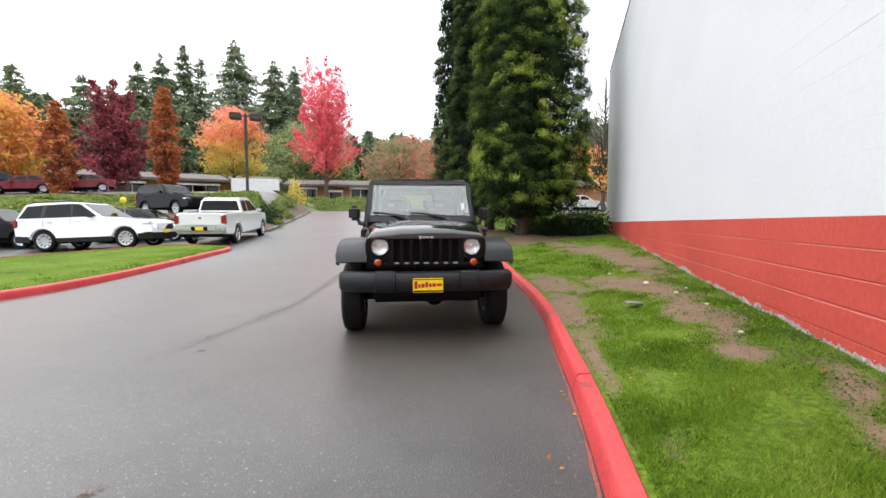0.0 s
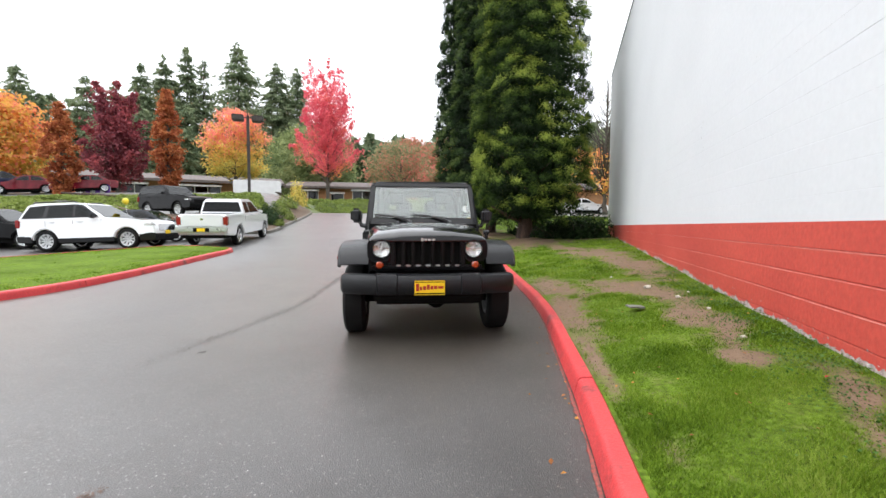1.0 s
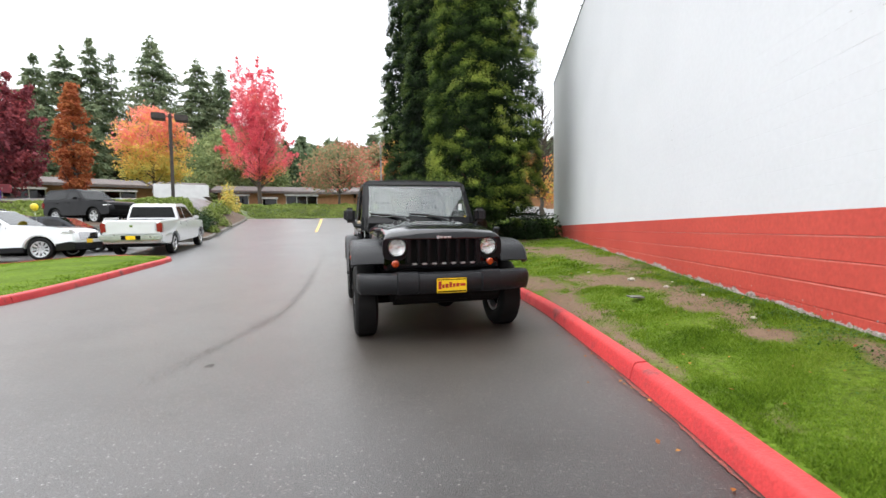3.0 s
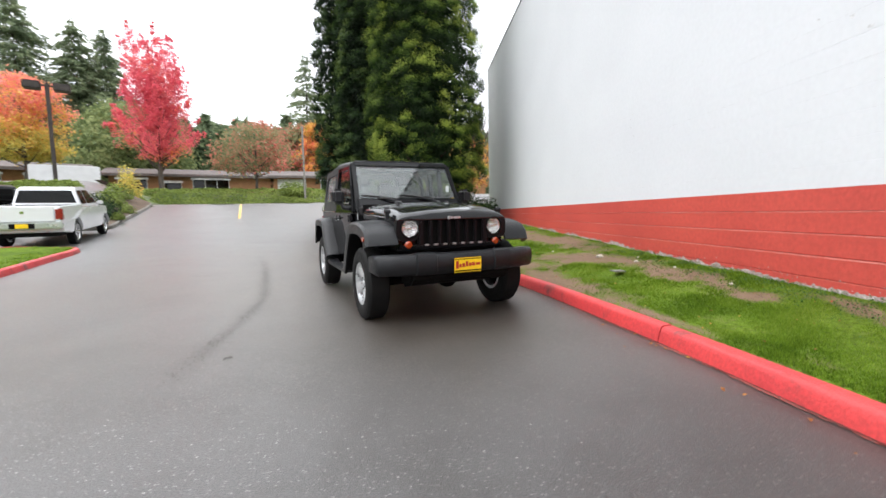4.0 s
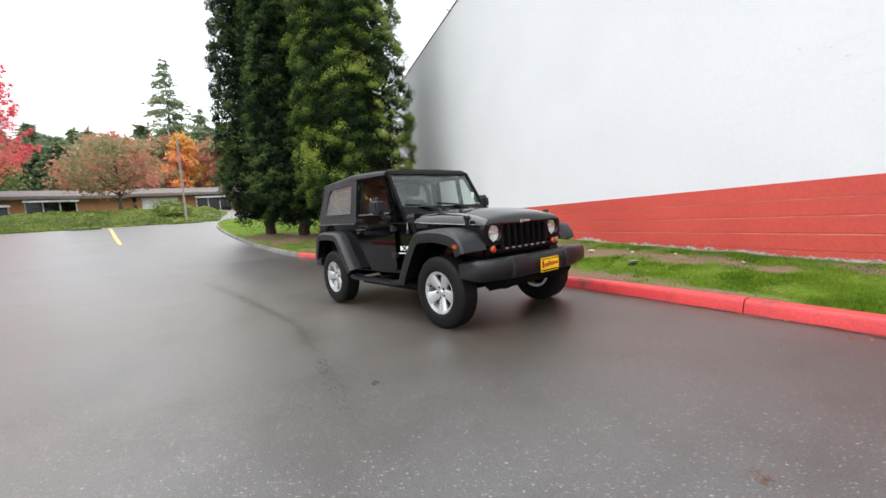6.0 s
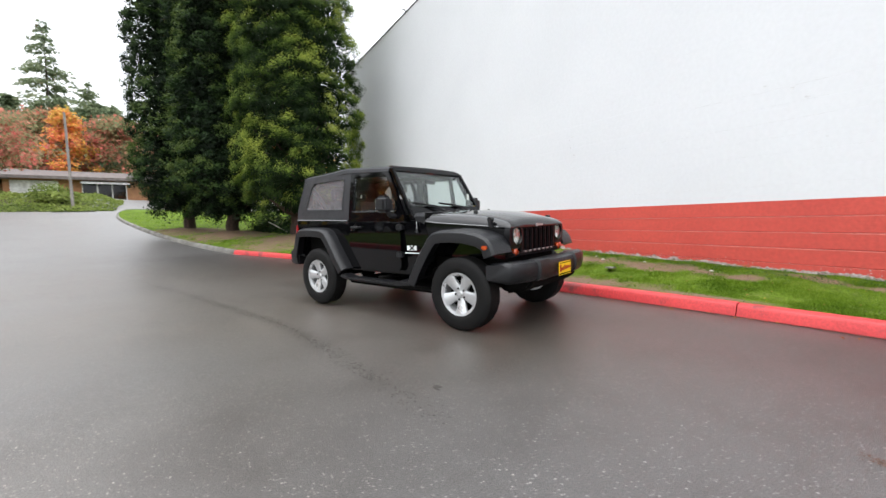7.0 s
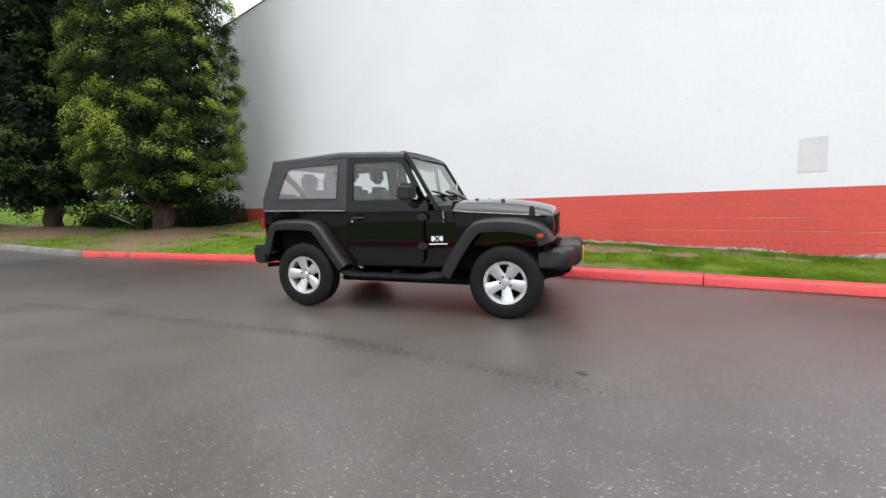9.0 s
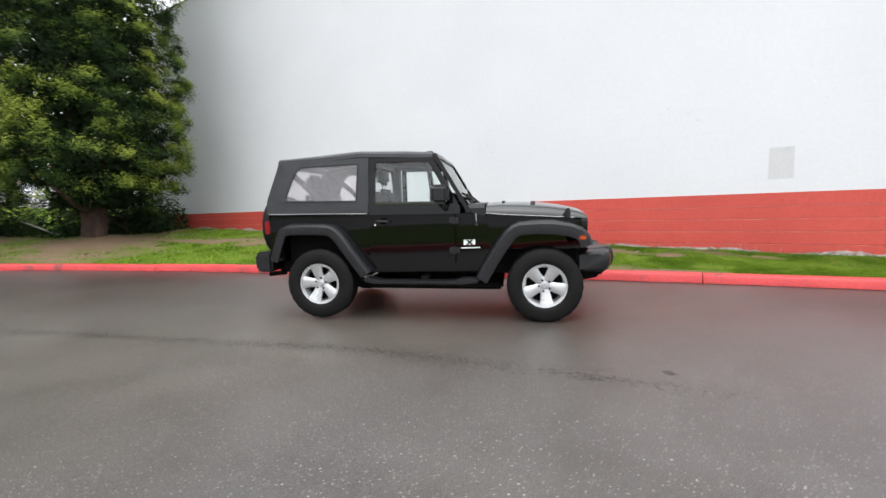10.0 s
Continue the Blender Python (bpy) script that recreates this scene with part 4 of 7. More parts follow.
        part("arm", tube([(on(1.255, 0.045), y0 + 0.02, 1.250), (on(1.285, 0.040), y0 - 0.05, 1.285), (on(1.325, 0.030), ym, 1.325)], [0.017, 0.014, 0.009], 6), BLACK_PLASTIC, wiper)
        part("blade", tube([(on(1.300, 0.016), y0 - 0.02, 1.300), (on(1.325, 0.020), ym, 1.325), (on(1.345, 0.016), y1, 1.345)], 0.013, 6), RUBBER, wiper)
        part("pivot", rod((on(1.24, 0.03), y0 + 0.02, 1.225), (on(1.24, 0.05), y0 + 0.02, 1.265), 0.022, seg=10), BLACK_PLASTIC, wiper)
    # hood latches, vents, nozzles
    for s in (-1, 1):
        latch = new("hood_latch")
        latch.parent = car
        part("strap", box(0.215, 0.275, s * 0.640, s * 0.672, 1.06, 1.145, 0.012), BLACK_PLASTIC, latch)
        part("hook", rod((0.245, s * 0.625, 1.145), (0.245, s * 0.685, 1.145), 0.024, seg=12), BLACK_PLASTIC, latch)
        part("washer_nozzle", lathe([(0.001, 0.022), (0.016, 0.018), (0.022, 0.0), (0.001, 0.0)], 12, "z"), BLACK_PLASTIC, car).matrix_basis = pose(-0.42, s * 0.33, 1.238)
    part("hood_stop", lathe([(0.001, 0.03), (0.02, 0.028), (0.028, 0.0), (0.001, 0.0)], 14, "z"), BLACK_PLASTIC, car).matrix_basis = pose(-0.10, -0.42, 1.218)
    part("hood_seam", box(-0.612, -0.600, -0.69, 0.69, 1.13, 1.226), DARK_PLASTIC, car)
    # doors
    cabin = lambda x, z: 0.770 - 0.062 * max(0.0, (z - 1.13) / 0.64)
    for s in (-1, 1):
        door = new("door")
        door.parent = car
        tagged(door, "black door with a framed side window")
        skin = [(-1.875, 0.535), (-1.875, 1.125), (-0.925, 1.118), (-0.925, 0.60), (-0.965, 0.535)]
        part("door_panel", pane(skin, lambda x, z: tubw(x, z) + 0.010, 0.02, s, edge=0.007), BLACK_PAINT, door)
        outer = [(-1.875, 1.13), (-1.86, 1.745), (-1.165, 1.735), (-0.870, 1.20), (-0.870, 1.13)]
        inner_ = [(-1.805, 1.265), (-1.800, 1.695), (-1.205, 1.688), (-0.985, 1.285), (-1.0, 1.262)]
        b = bmesh.new()
        rings = []
        for o_, d_ in ((outer, 0.002), (inner_, 0.002), (inner_, -0.035), (outer, -0.035), (outer, 0.002)):
            rings.append([(x, s * (cabin(x, z) + d_), z) for x, z in o_])
        loft(rings, caps=False, bm=b)
        part("window_frame", b, BLACK_PAINT, door)
        part("door_glass", pane(inner_, lambda x, z: cabin(x, z) - 0.016, 0.005, s), SIDE_GLASS, door).visible_shadow = False
        part("window_seal", box(-1.80, -1.02, s * 0.752, s * 0.772, 1.246, 1.266, 0.006), EDGE_GLOSS, door)
        handle = part("door_handle", tube([(-1.79, s * 0.775, 1.055), (-1.775, s * 0.812, 1.058), (-1.64, s * 0.812, 1.058), (-1.625, s * 0.775, 1.055)], 0.014, 8), BLACK_PLASTIC, door, "black paddle door handle")
        part("lock_barrel", rod((-1.80, s * 0.77, 1.02), (-1.80, s * 0.79, 1.02), 0.014, seg=14), CHROME, door, "bright key lock")
        part("handle_cup", lathe([(0.001, 0.0), (0.034, 0.0), (0.038, -0.006), (0.001, -0.006)], 20, "y"), DARK_PLASTIC, door).matrix_basis = pose(-1.71, s * 0.789, 1.063)
        for zz in (0.745, 1.065):
            plate = box(-0.985, -0.875, s * 0.755, s * 0.803, zz - 0.035, zz + 0.030, 0.010)
            rod((-0.925, s * 0.797, zz - 0.045), (-0.925, s * 0.797, zz + 0.04), 0.012, seg=8, bm=plate)
            part("door_hinge", plate, BLACK_PLASTIC, door, "black exposed door hinge")
        mirror = new("door_mirror")
        mirror.parent = car
        tagged(mirror, "black plastic door mirror")
        part("shell", box(-1.155, -0.965, s * 0.825, s * 0.975, 1.235, 1.432, 0.040, segments=3), BLACK_PLASTIC, mirror)
        part("mirror_glass", box(-1.160, -1.153, s * 0.850, s * 0.950, 1.270, 1.400, 0.002), CHROME, mirror)
        part("bracket", tube([(-1.02, s * 0.76, 1.19), (-1.03, s * 0.83, 1.20), (-1.045, s * 0.86, 1.265)], [0.035, 0.03, 0.028], 8), BLACK_PLASTIC, mirror)
        # running board
        step = slab([(-1.92, 0.445), (-1.86, 0.465), (-1.72, 0.43), (-0.95, 0.43), (-0.82, 0.462), (-0.66, 0.455), (-0.66, 0.415), (-0.85, 0.392), (-1.80, 0.392), (-1.92, 0.415)], 0.075, 0.014)
        part("side_step", step, BLACK_PLASTIC, car, "black plastic side step").matrix_basis = Matrix.Translation((0, s * 0.835, 0))
        # tail lamp
        part("tail_lamp", box(-3.115, -3.055, s * 0.665, s * 0.775, 0.93, 1.08, 0.012), RED_LENS, car, "square red tail lamp")
        part("step_bracket", box(-1.30, -1.22, s * 0.55, s * 0.80, 0.42, 0.46), DARK_PLASTIC, car)
        # rods added along the body edges to catch a highlight
        part("belt_edge", tube([(-3.05, s * 0.768, 1.152), (-2.4, s * 0.770, 1.148), (-1.89, s * 0.772, 1.142)], 0.009, 8), EDGE_GLOSS, car)
        part("hood_edge", tube([(x, s * (hw(x) + 0.003), z) for x, z in ((-0.60, 1.128), (-0.45, 1.112), (-0.20, 1.097), (0.05, 1.082), (0.32, 1.067))], 0.008, 8), EDGE_GLOSS, car)
    # trim badge on the flanks: a white field with a dark cross, and a pale bar of small print
    for s in (-1, 1):
        bd = new("side_badge")
        bd.parent = car
        tagged(bd, "small white badge with a dark cross and a pale bar below")
        y = lambda x, z: tubw(x, z) + 0.004
        part("field", pane([(-0.835, 0.795), (-0.715, 0.795), (-0.715, 0.850), (-0.835, 0.850)], y, 0.003, s), STICKER, bd)
        for a, c in (((-0.80, 0.797), (-0.745, 0.848)), ((-0.80, 0.848), (-0.745, 0.797))):
            part("cross", pane([(a[0] - 0.012, a[1]), (a[0] + 0.012, a[1]), (c[0] + 0.012, c[1]), (c[0] - 0.012, c[1])], lambda x, z: tubw(x, z) + 0.0065, 0.002, s), DARK_PLASTIC, bd)
        part("print_bar", pane([(-0.865, 0.758), (-0.665, 0.758), (-0.665, 0.770), (-0.865, 0.770)], y, 0.003, s), STICKER, bd)
    mast = new("antenna")
    mast.parent = car
    part("base", lathe([(0.001, 0.05), (0.012, 0.045), (0.020, 0.0), (0.001, 0.0)], 12, "z"), BLACK_PLASTIC, mast).matrix_basis = pose(-0.70, -0.735, 1.00)
    part("rod", rod((-0.70, -0.735, 1.03), (-0.705, -0.733, 1.13), 0.005, 0.004, 8), ALLOY, mast, "short pale antenna rod")
    # soft top
    top_w = lambda x, z: 0.765 - 0.068 * max(0.0, (z - 1.14) / 0.64) - 0.02 * smooth(-2.6, -3.05, x)
    roofline = [(-1.165, 1.800), (-1.45, 1.818), (-1.75, 1.828), (-1.96, 1.838), (-2.10, 1.832), (-2.45, 1.806), (-2.75, 1.788), (-2.95, 1.776)]
    rings = []
    for x, z in roofline:
        w = 0.702 - 0.014 * smooth(-1.9, -2.9, x)
        sag = 0.010 * math.sin((x + 1.2) * 9)
        ring = [(x, -w - 0.006, z - 0.075), (x, -w, z - 0.035), (x, -w + 0.04, z - 0.008), (x, -w * 0.55, z + 0.006 + sag), (x, 0, z + 0.012 + sag)]
        ring = ring + [(a, -b_, c) for a, b_, c in ring[-2::-1]]
        rings.append(ring + [(a, b_ * 0.97, c - 0.02) for a, b_, c in ring[::-1]])
    top = part("soft_top", loft(rings), CANVAS, car, "taut black canvas roof", angle=30)
    qwin = [(-2.02, 1.285), (-2.00, 1.695), (-2.66, 1.675), (-2.745, 1.60), (-2.86, 1.33), (-2.84, 1.295)]
    qrings_out = [(-1.885, 1.155), (-1.875, 1.755), (-2.60, 1.765), (-2.935, 1.752), (-3.095, 1.30), (-3.09, 1.16)]
    for s in (-1, 1):
        b = bmesh.new()
        loft([[(x, s * (top_w(x, z) + d_), z) for x, z in o_] for o_, d_ in ((qrings_out, 0.0), (qwin, 0.002), (qwin, -0.012), (qrings_out, -0.02), (qrings_out, 0.0))], caps=False, bm=b)
        side = part("quarter_panel", b, CANVAS, car, "black canvas side curtain with a clear window", angle=30)
        part("quarter_window", pane(qwin, lambda x, z: top_w(x, z) - 0.004, 0.004, s), VINYL, side, "hazy clear vinyl window").visible_shadow = False
        seam = [(qwin[i][0], s * (top_w(*qwin[i]) + 0.004), qwin[i][1]) for i in (0, 1, 2, 3, 4, 5, 0)]
        part("window_seam", tube(seam, 0.008, 6), CANVAS, side)
    back_in = [(-2.965, 0.48, 1.68), (-2.965, -0.48, 1.68), (-3.06, -0.54, 1.32), (-3.06, 0.54, 1.32)]
    back_out = [(-2.935, 0.688, 1.76), (-2.935, -0.688, 1.76), (-3.098, -0.742, 1.16), (-3.098, 0.742, 1.16)]
    b = bmesh.new()
    loft([back_out, back_in, [(x + 0.012, y, z) for x, y, z in back_in], [(x + 0.02, y, z) for x, y, z in back_out], back_out], caps=False, bm=b)
    rear_curtain = part("rear_curtain", b, CANVAS, car, "black canvas rear curtain with a clear window")
    part("rear_window", loft([[(x + 0.002, y, z) for x, y, z in back_in], [(x + 0.006, y, z) for x, y, z in back_in]]), VINYL, rear_curtain, "hazy clear vinyl window").visible_shadow = False
    # cabin
    part("dashboard", slab([(-0.95, 0.95), (-0.90, 1.20), (-1.10, 1.215), (-1.22, 1.16), (-1.24, 0.95)], 0.66, 0.03), DARK_PLASTIC, car)
    steer = new("steering_wheel")
    steer.parent = car
    steer.matrix_basis = pose(-1.36, 0.36, 1.13, 0, -62, 0)
    part("grip", tube([(0.19 * math.cos(a), 0.19 * math.sin(a), 0) for a in [2 * math.pi * k / 28 for k in range(29)]], 0.016, 8), DARK_PLASTIC, steer)
    part("boss", box(-0.185, 0.185, -0.03, 0.03, -0.02, 0.0, 0.008, box(-0.06, 0.07, -0.07, 0.07, -0.03, 0.01, 0.02)), DARK_PLASTIC, steer)
    for s in (-1, 1):
        seat = new("front_seat")
        seat.parent = car
        seat.matrix_basis = pose(-1.62, s * 0.36, 0.62)
        part("cushion", box(-0.24, 0.27, -0.25, 0.25, 0.08, 0.28, 0.06, segments=3), SEAT, seat)
        back = box(-0.09, 0.09, -0.25, 0.25, 0.0, 0.60, 0.07, segments=3)
        bmesh.ops.transform(back, matrix=pose(-0.25, 0, 0.24, 0, -14, 0), verts=back.verts)
        part("backrest", back, SEAT, seat)
        head = box(-0.06, 0.06, -0.14, 0.14, 0.0, 0.21, 0.045, segments=3)
        bmesh.ops.transform(head, matrix=pose(-0.41, 0, 0.88, 0, -8, 0), verts=head.verts)
        part("headrest", head, SEAT, seat)
        for py in (-0.05, 0.05):
            part("headrest_post", rod((-0.41, py, 0.80), (-0.42, py, 0.92), 0.007, seg=6), CHROME, seat)
    rear_seat = new("rear_seat")
    rear_seat.parent = car
    part("cushion", box(-2.70, -2.25, -0.46, 0.46, 0.80, 0.98, 0.05), SEAT, rear_seat)
    back = box(-2.78, -2.66, -0.46, 0.46, 0.95, 1.42, 0.05)
    part("backrest", back, SEAT, rear_seat)
    for s in (-1, 1):
        part("headrest", box(-2.79, -2.66, s * 0.25 - 0.14, s * 0.25 + 0.14, 1.40, 1.62, 0.045, segments=3), SEAT, rear_seat)
    bar = new("sport_bar")
    bar.parent = car
    tagged(bar, "padded black roll bar")
    for s in (-1, 1):
        part("side_rail", tube([(-1.16, s * 0.60, 1.15), (-1.24, s * 0.585, 1.70), (-1.95, s * 0.57, 1.745), (-2.80, s * 0.58, 1.70)], 0.035, 8), BLACK_PLASTIC, bar)
        part("hoop_leg", tube([(-1.93, s * 0.66, 0.9), (-1.95, s * 0.60, 1.55), (-1.95, s * 0.52, 1.73)], 0.035, 8), BLACK_PLASTIC, bar)
        part("rear_brace", tube([(-2.92, s * 0.66, 1.70), (-2.62, s * 0.68, 1.45), (-2.36, s * 0.69, 1.20), (-2.30, s * 0.69, 1.05)], 0.036, 8), BLACK_PLASTIC, bar)
        if s == 1:
            part("cross_bar", tube([(-1.95, -0.56, 1.735), (-1.95, 0.56, 1.735)], 0.035, 8), BLACK_PLASTIC, bar)
    part("interior_mirror", box(-1.13, -1.11, -0.10, 0.10, 1.60, 1.66, 0.008), DARK_PLASTIC, car)
    # chassis
    for s in (-1, 1):
        part("chassis_rail", box(-3.15, 0.45, s * 0.40 - 0.05, s * 0.40 + 0.05, 0.46, 0.58, 0.01), DARK_PLASTIC, car)
        part("coil_spring", tube([(0.0 + 0.055 * math.cos(a), s * 0.50 + 0.055 * math.sin(a), 0.42 + a * 0.008) for a in [k * 0.6 for k in range(52)]], 0.009, 5), DARK_PLASTIC, car)
        part("shock_absorber", rod((-2.38, s * 0.55, 0.36), (-2.52, s * 0.50, 0.72), 0.03, seg=10), DARK_PLASTIC, car)
    for x in (0.0, BASE):
        part("axle", rod((x, -0.70, 0.385), (x, 0.70, 0.385), 0.045, seg=12), DARK_PLASTIC, car)
        b = bmesh.new()
        bmesh.ops.create_icosphere(b, subdivisions=2, radius=0.13, matrix=Matrix.Translation((x, 0.12 if x == 0 else 0, 0.385)))
        part("differential", b, DARK_PLASTIC, car)
    # low plate, made extra wide to cut the light reaching the ground below
    part("skid_plate", box(-2.08, -0.42, -0.66, 0.66, 0.295, 0.36, 0.03), DARK_PLASTIC, car)
    part("fuel_tank", box(-2.0, -1.2, 0.1, 0.62, 0.30, 0.50, 0.04), DARK_PLASTIC, car)
    part("transfer_case", box(-1.7, -0.8, -0.28, 0.22, 0.33, 0.50, 0.05), DARK_PLASTIC, car)
    part("muffler", rod((-2.95, -0.45, 0.50), (-2.95, 0.25, 0.50), 0.09, seg=14), DARK_PLASTIC, car)
    part("exhaust_tip", rod((-3.0, -0.55, 0.46), (-3.20, -0.58, 0.44), 0.028, seg=12), DARK_PLASTIC, car)
    # wheels
    first = make_wheel("wheel", 0.382, 0.217, 0.235)
    tagged(first, "silver five-spoke alloy wheel with a black tyre")
    first.parent = car
    first.matrix_basis = pose(0, -0.79, 0.385, 0, 12, 0)
    for x, y, turn, spin, up in ((BASE, -0.79, 0, 40, 0.0), (0, 0.79, 180, 20, 0.022), (BASE, 0.79, 180, 5, 0.010)):
        copy_thing(first, pose(x, y, 0.385 + up, 0, 0, turn) @ pose(0, 0, 0, 0, spin, 0))
    spare = copy_thing(first, pose(-3.27, -0.04, 0.99, 0, 0, -90) @ pose(0, 0, 0, 0, 15, 0))
    spare.name = "spare_wheel"
    tagged(spare, "spare wheel bolted to the tailgate")
    part("spare_carrier", box(-3.22, -3.07, -0.16, 0.12, 0.88, 1.10, 0.01), BLACK_PLASTIC, car)
    return car


make_offroader(pose(-1.087, 6.228, -0.004, 0, 0, -68.45) @ pose(0, 0, 0, 0, 0.85, 0))

# ---- plants ----
BARK = material("red_brown_bark", (0.062, 0.036, 0.026), 0.95, second=(0.03, 0.019, 0.014), scale=6, fine=30, vary=0.35, bump=1.0, bump_scale=18, stretch=(1, 1, 0.25))
GREY_BARK = material("grey_bark", (0.09, 0.075, 0.06), 0.95, second=(0.05, 0.042, 0.035), scale=5, fine=30, vary=0.35, bump=1.0, stretch=(1, 1, 0.25))
# both cedar ramps run from shaded to lit foliage
CEDAR = leaf("cedar_foliage", [(0.012, 0.026, 0.008), (0.052, 0.094, 0.016), (0.150, 0.210, 0.032), (0.30, 0.36, 0.060)], 0.35, 0.9, lit_tone=True)
CEDAR_DARK = leaf("dark_cedar_foliage", [(0.007, 0.015, 0.006), (0.017, 0.037, 0.011), (0.040, 0.075, 0.018), (0.090, 0.130, 0.030)], 0.25, 0.9, lit_tone=True)
# needle colours lightened to paint in the distance haze
FIR = leaf("hazed_fir_needles", [(0.098, 0.136, 0.078), (0.185, 0.232, 0.130), (0.29, 0.33, 0.195)], 0.35, 0.25)
RED_LEAVES = leaf("red_leaves", [(0.74, 0.14, 0.19), (0.86, 0.24, 0.28), (0.86, 0.25, 0.22), (0.85, 0.33, 0.15), (0.80, 0.44, 0.12)], 0.62, 0.22, low=0.30, z0=2.0, z1=9.0)
YELLOW_LEAVES = leaf("yellow_leaves", [(0.84, 0.28, 0.24), (0.82, 0.38, 0.20), (0.76, 0.50, 0.14), (0.70, 0.54, 0.13), (0.52, 0.48, 0.13)], 0.55, 0.22, low=0.34, z0=2.0, z1=9.0)
ORANGE_LEAVES = leaf("orange_leaves", [(0.74, 0.22, 0.14), (0.76, 0.36, 0.12), (0.72, 0.44, 0.10), (0.50, 0.46, 0.12)], 0.5, 0.16)
BROWN_LEAVES = leaf("russet_leaves", [(0.24, 0.060, 0.030), (0.40, 0.120, 0.050), (0.54, 0.22, 0.08)], 0.4, 0.6)
PURPLE_LEAVES = leaf("purple_leaves", [(0.14, 0.046, 0.060), (0.27, 0.068, 0.084), (0.43, 0.095, 0.10)], 0.4, 0.3)
GREEN_LEAVES = leaf("green_leaves", [(0.14, 0.19, 0.08), (0.24, 0.29, 0.12), (0.33, 0.36, 0.16)], 0.4, 0.3)
FADED_LEAVES = leaf("faded_autumn_leaves", [(0.17, 0.20, 0.10), (0.26, 0.26, 0.13), (0.50, 0.22, 0.15), (0.66, 0.17, 0.15)], 0.45, 0.22)
SHRUB_LEAVES = leaf("shrub_leaves", [(0.008, 0.020, 0.007), (0.018, 0.040, 0.012), (0.034, 0.068, 0.020)], 0.25, 1.2)
IVY_LEAVES = leaf("bank_leaves", [(0.09, 0.125, 0.030), (0.175, 0.230, 0.050), (0.28, 0.33, 0.09)], 0.4, 0.35)


def leaf_quads(centres, facing, size, rng, long=1.8, flop=0.6):
    """Arrays of small four-cornered leaves at the centres, roughly facing their way."""
    n = len(centres)
    f = facing + flop * rng.normal(size=(n, 3))
    f /= np.linalg.norm(f, axis=1)[:, None] + 1e-9
    a = np.cross(f, rng.normal(size=(n, 3)))
    a /= np.linalg.norm(a, axis=1)[:, None] + 1e-9
    b = np.cross(f, a)
    s = (size * rng.uniform(0.6, 1.4, n))[:, None]
    bend = 0.25 * s * f
    v = np.stack([centres - a * s * long * 0.5, centres - b * s * 0.5 + bend, centres + a * s * long * 0.5, centres + b * s * 0.5 + bend], 1).reshape(-1, 3)
    return v, np.arange(4 * n).reshape(n, 4)


def limbs(bm, base, top, r, count, spread, rng, rise=0.5, start=0.25, seg=6):
    """A tapered trunk with limbs that leave it all the way up."""
    base, top = Vector(base), Vector(top)
    pts = [base.lerp(top, k / 8) + Vector((rng.normal(0, r * 0.25), rng.normal(0, r * 0.25), 0)) * (0 < k) for k in range(9)]
    stem = [base.lerp(top, f) + Vector((rng.normal(0, r * 0.12), rng.normal(0, r * 0.12), 0)) for f in (0.0, 0.012, 0.03, 0.05, 0.075, 0.10)]
    tube(stem + pts[2:], [r * 1.5, r * 1.22, r * 1.05, r * 1.0, r * 0.97, r * 0.93] + [r * (1 - 0.115 * k) for k in range(2, 9)], seg + 6, bm)
    for v in bm.verts:
        q = v.co - base
        v.co += Vector((q.x, q.y, 0)) * 0.35 * noise.noise((q.x * 2.2 / r, q.y * 2.2 / r, q.z * 0.9))
    for k in range(count):
        f = start + (0.95 - start) * (k + rng.uniform(0, 1)) / count
        p = base.lerp(top, f)
        a = rng.uniform(0, 2 * math.pi)
        ln = spread(f) * rng.uniform(0.6, 0.95)
        d = Vector((math.cos(a), math.sin(a), 0))
        rr = r * (1.05 - f) * 0.42 + 0.008
        tube([p, p + d * ln * 0.5 + Vector((0, 0, ln * rise * 0.35)), p + d * ln + Vector((0, 0, ln * rise))], [rr, rr * 0.65, rr * 0.2], seg, bm)


def dead_twigs(owner, seed, count=16):
    """Bare drooping twigs low on a trunk."""
    rng = random.Random(seed)
    bm = bmesh.new()
    for k in range(count):
        a, z, ln = rng.uniform(0, 2 * math.pi), rng.uniform(0.55, 1.5), rng.uniform(0.5, 1.3)
        d = Vector((math.cos(a), math.sin(a), 0))
        p = Vector((0, 0, z))
        bend = Vector((-d.y, d.x, 0)) * rng.uniform(-0.25, 0.25)
        tube([p + d * 0.12, p + d * ln * 0.45 + bend * 0.4 + Vector((0, 0, 0.08)), p + d * ln * 0.8 + bend + Vector((0, 0, -0.10)), p + d * ln + bend * 1.2 + Vector((0, 0, -0.34))], [0.016, 0.011, 0.007, 0.003], 5, bm)
    return part("dead_twigs", bm, BARK, owner, "bare drooping twigs")


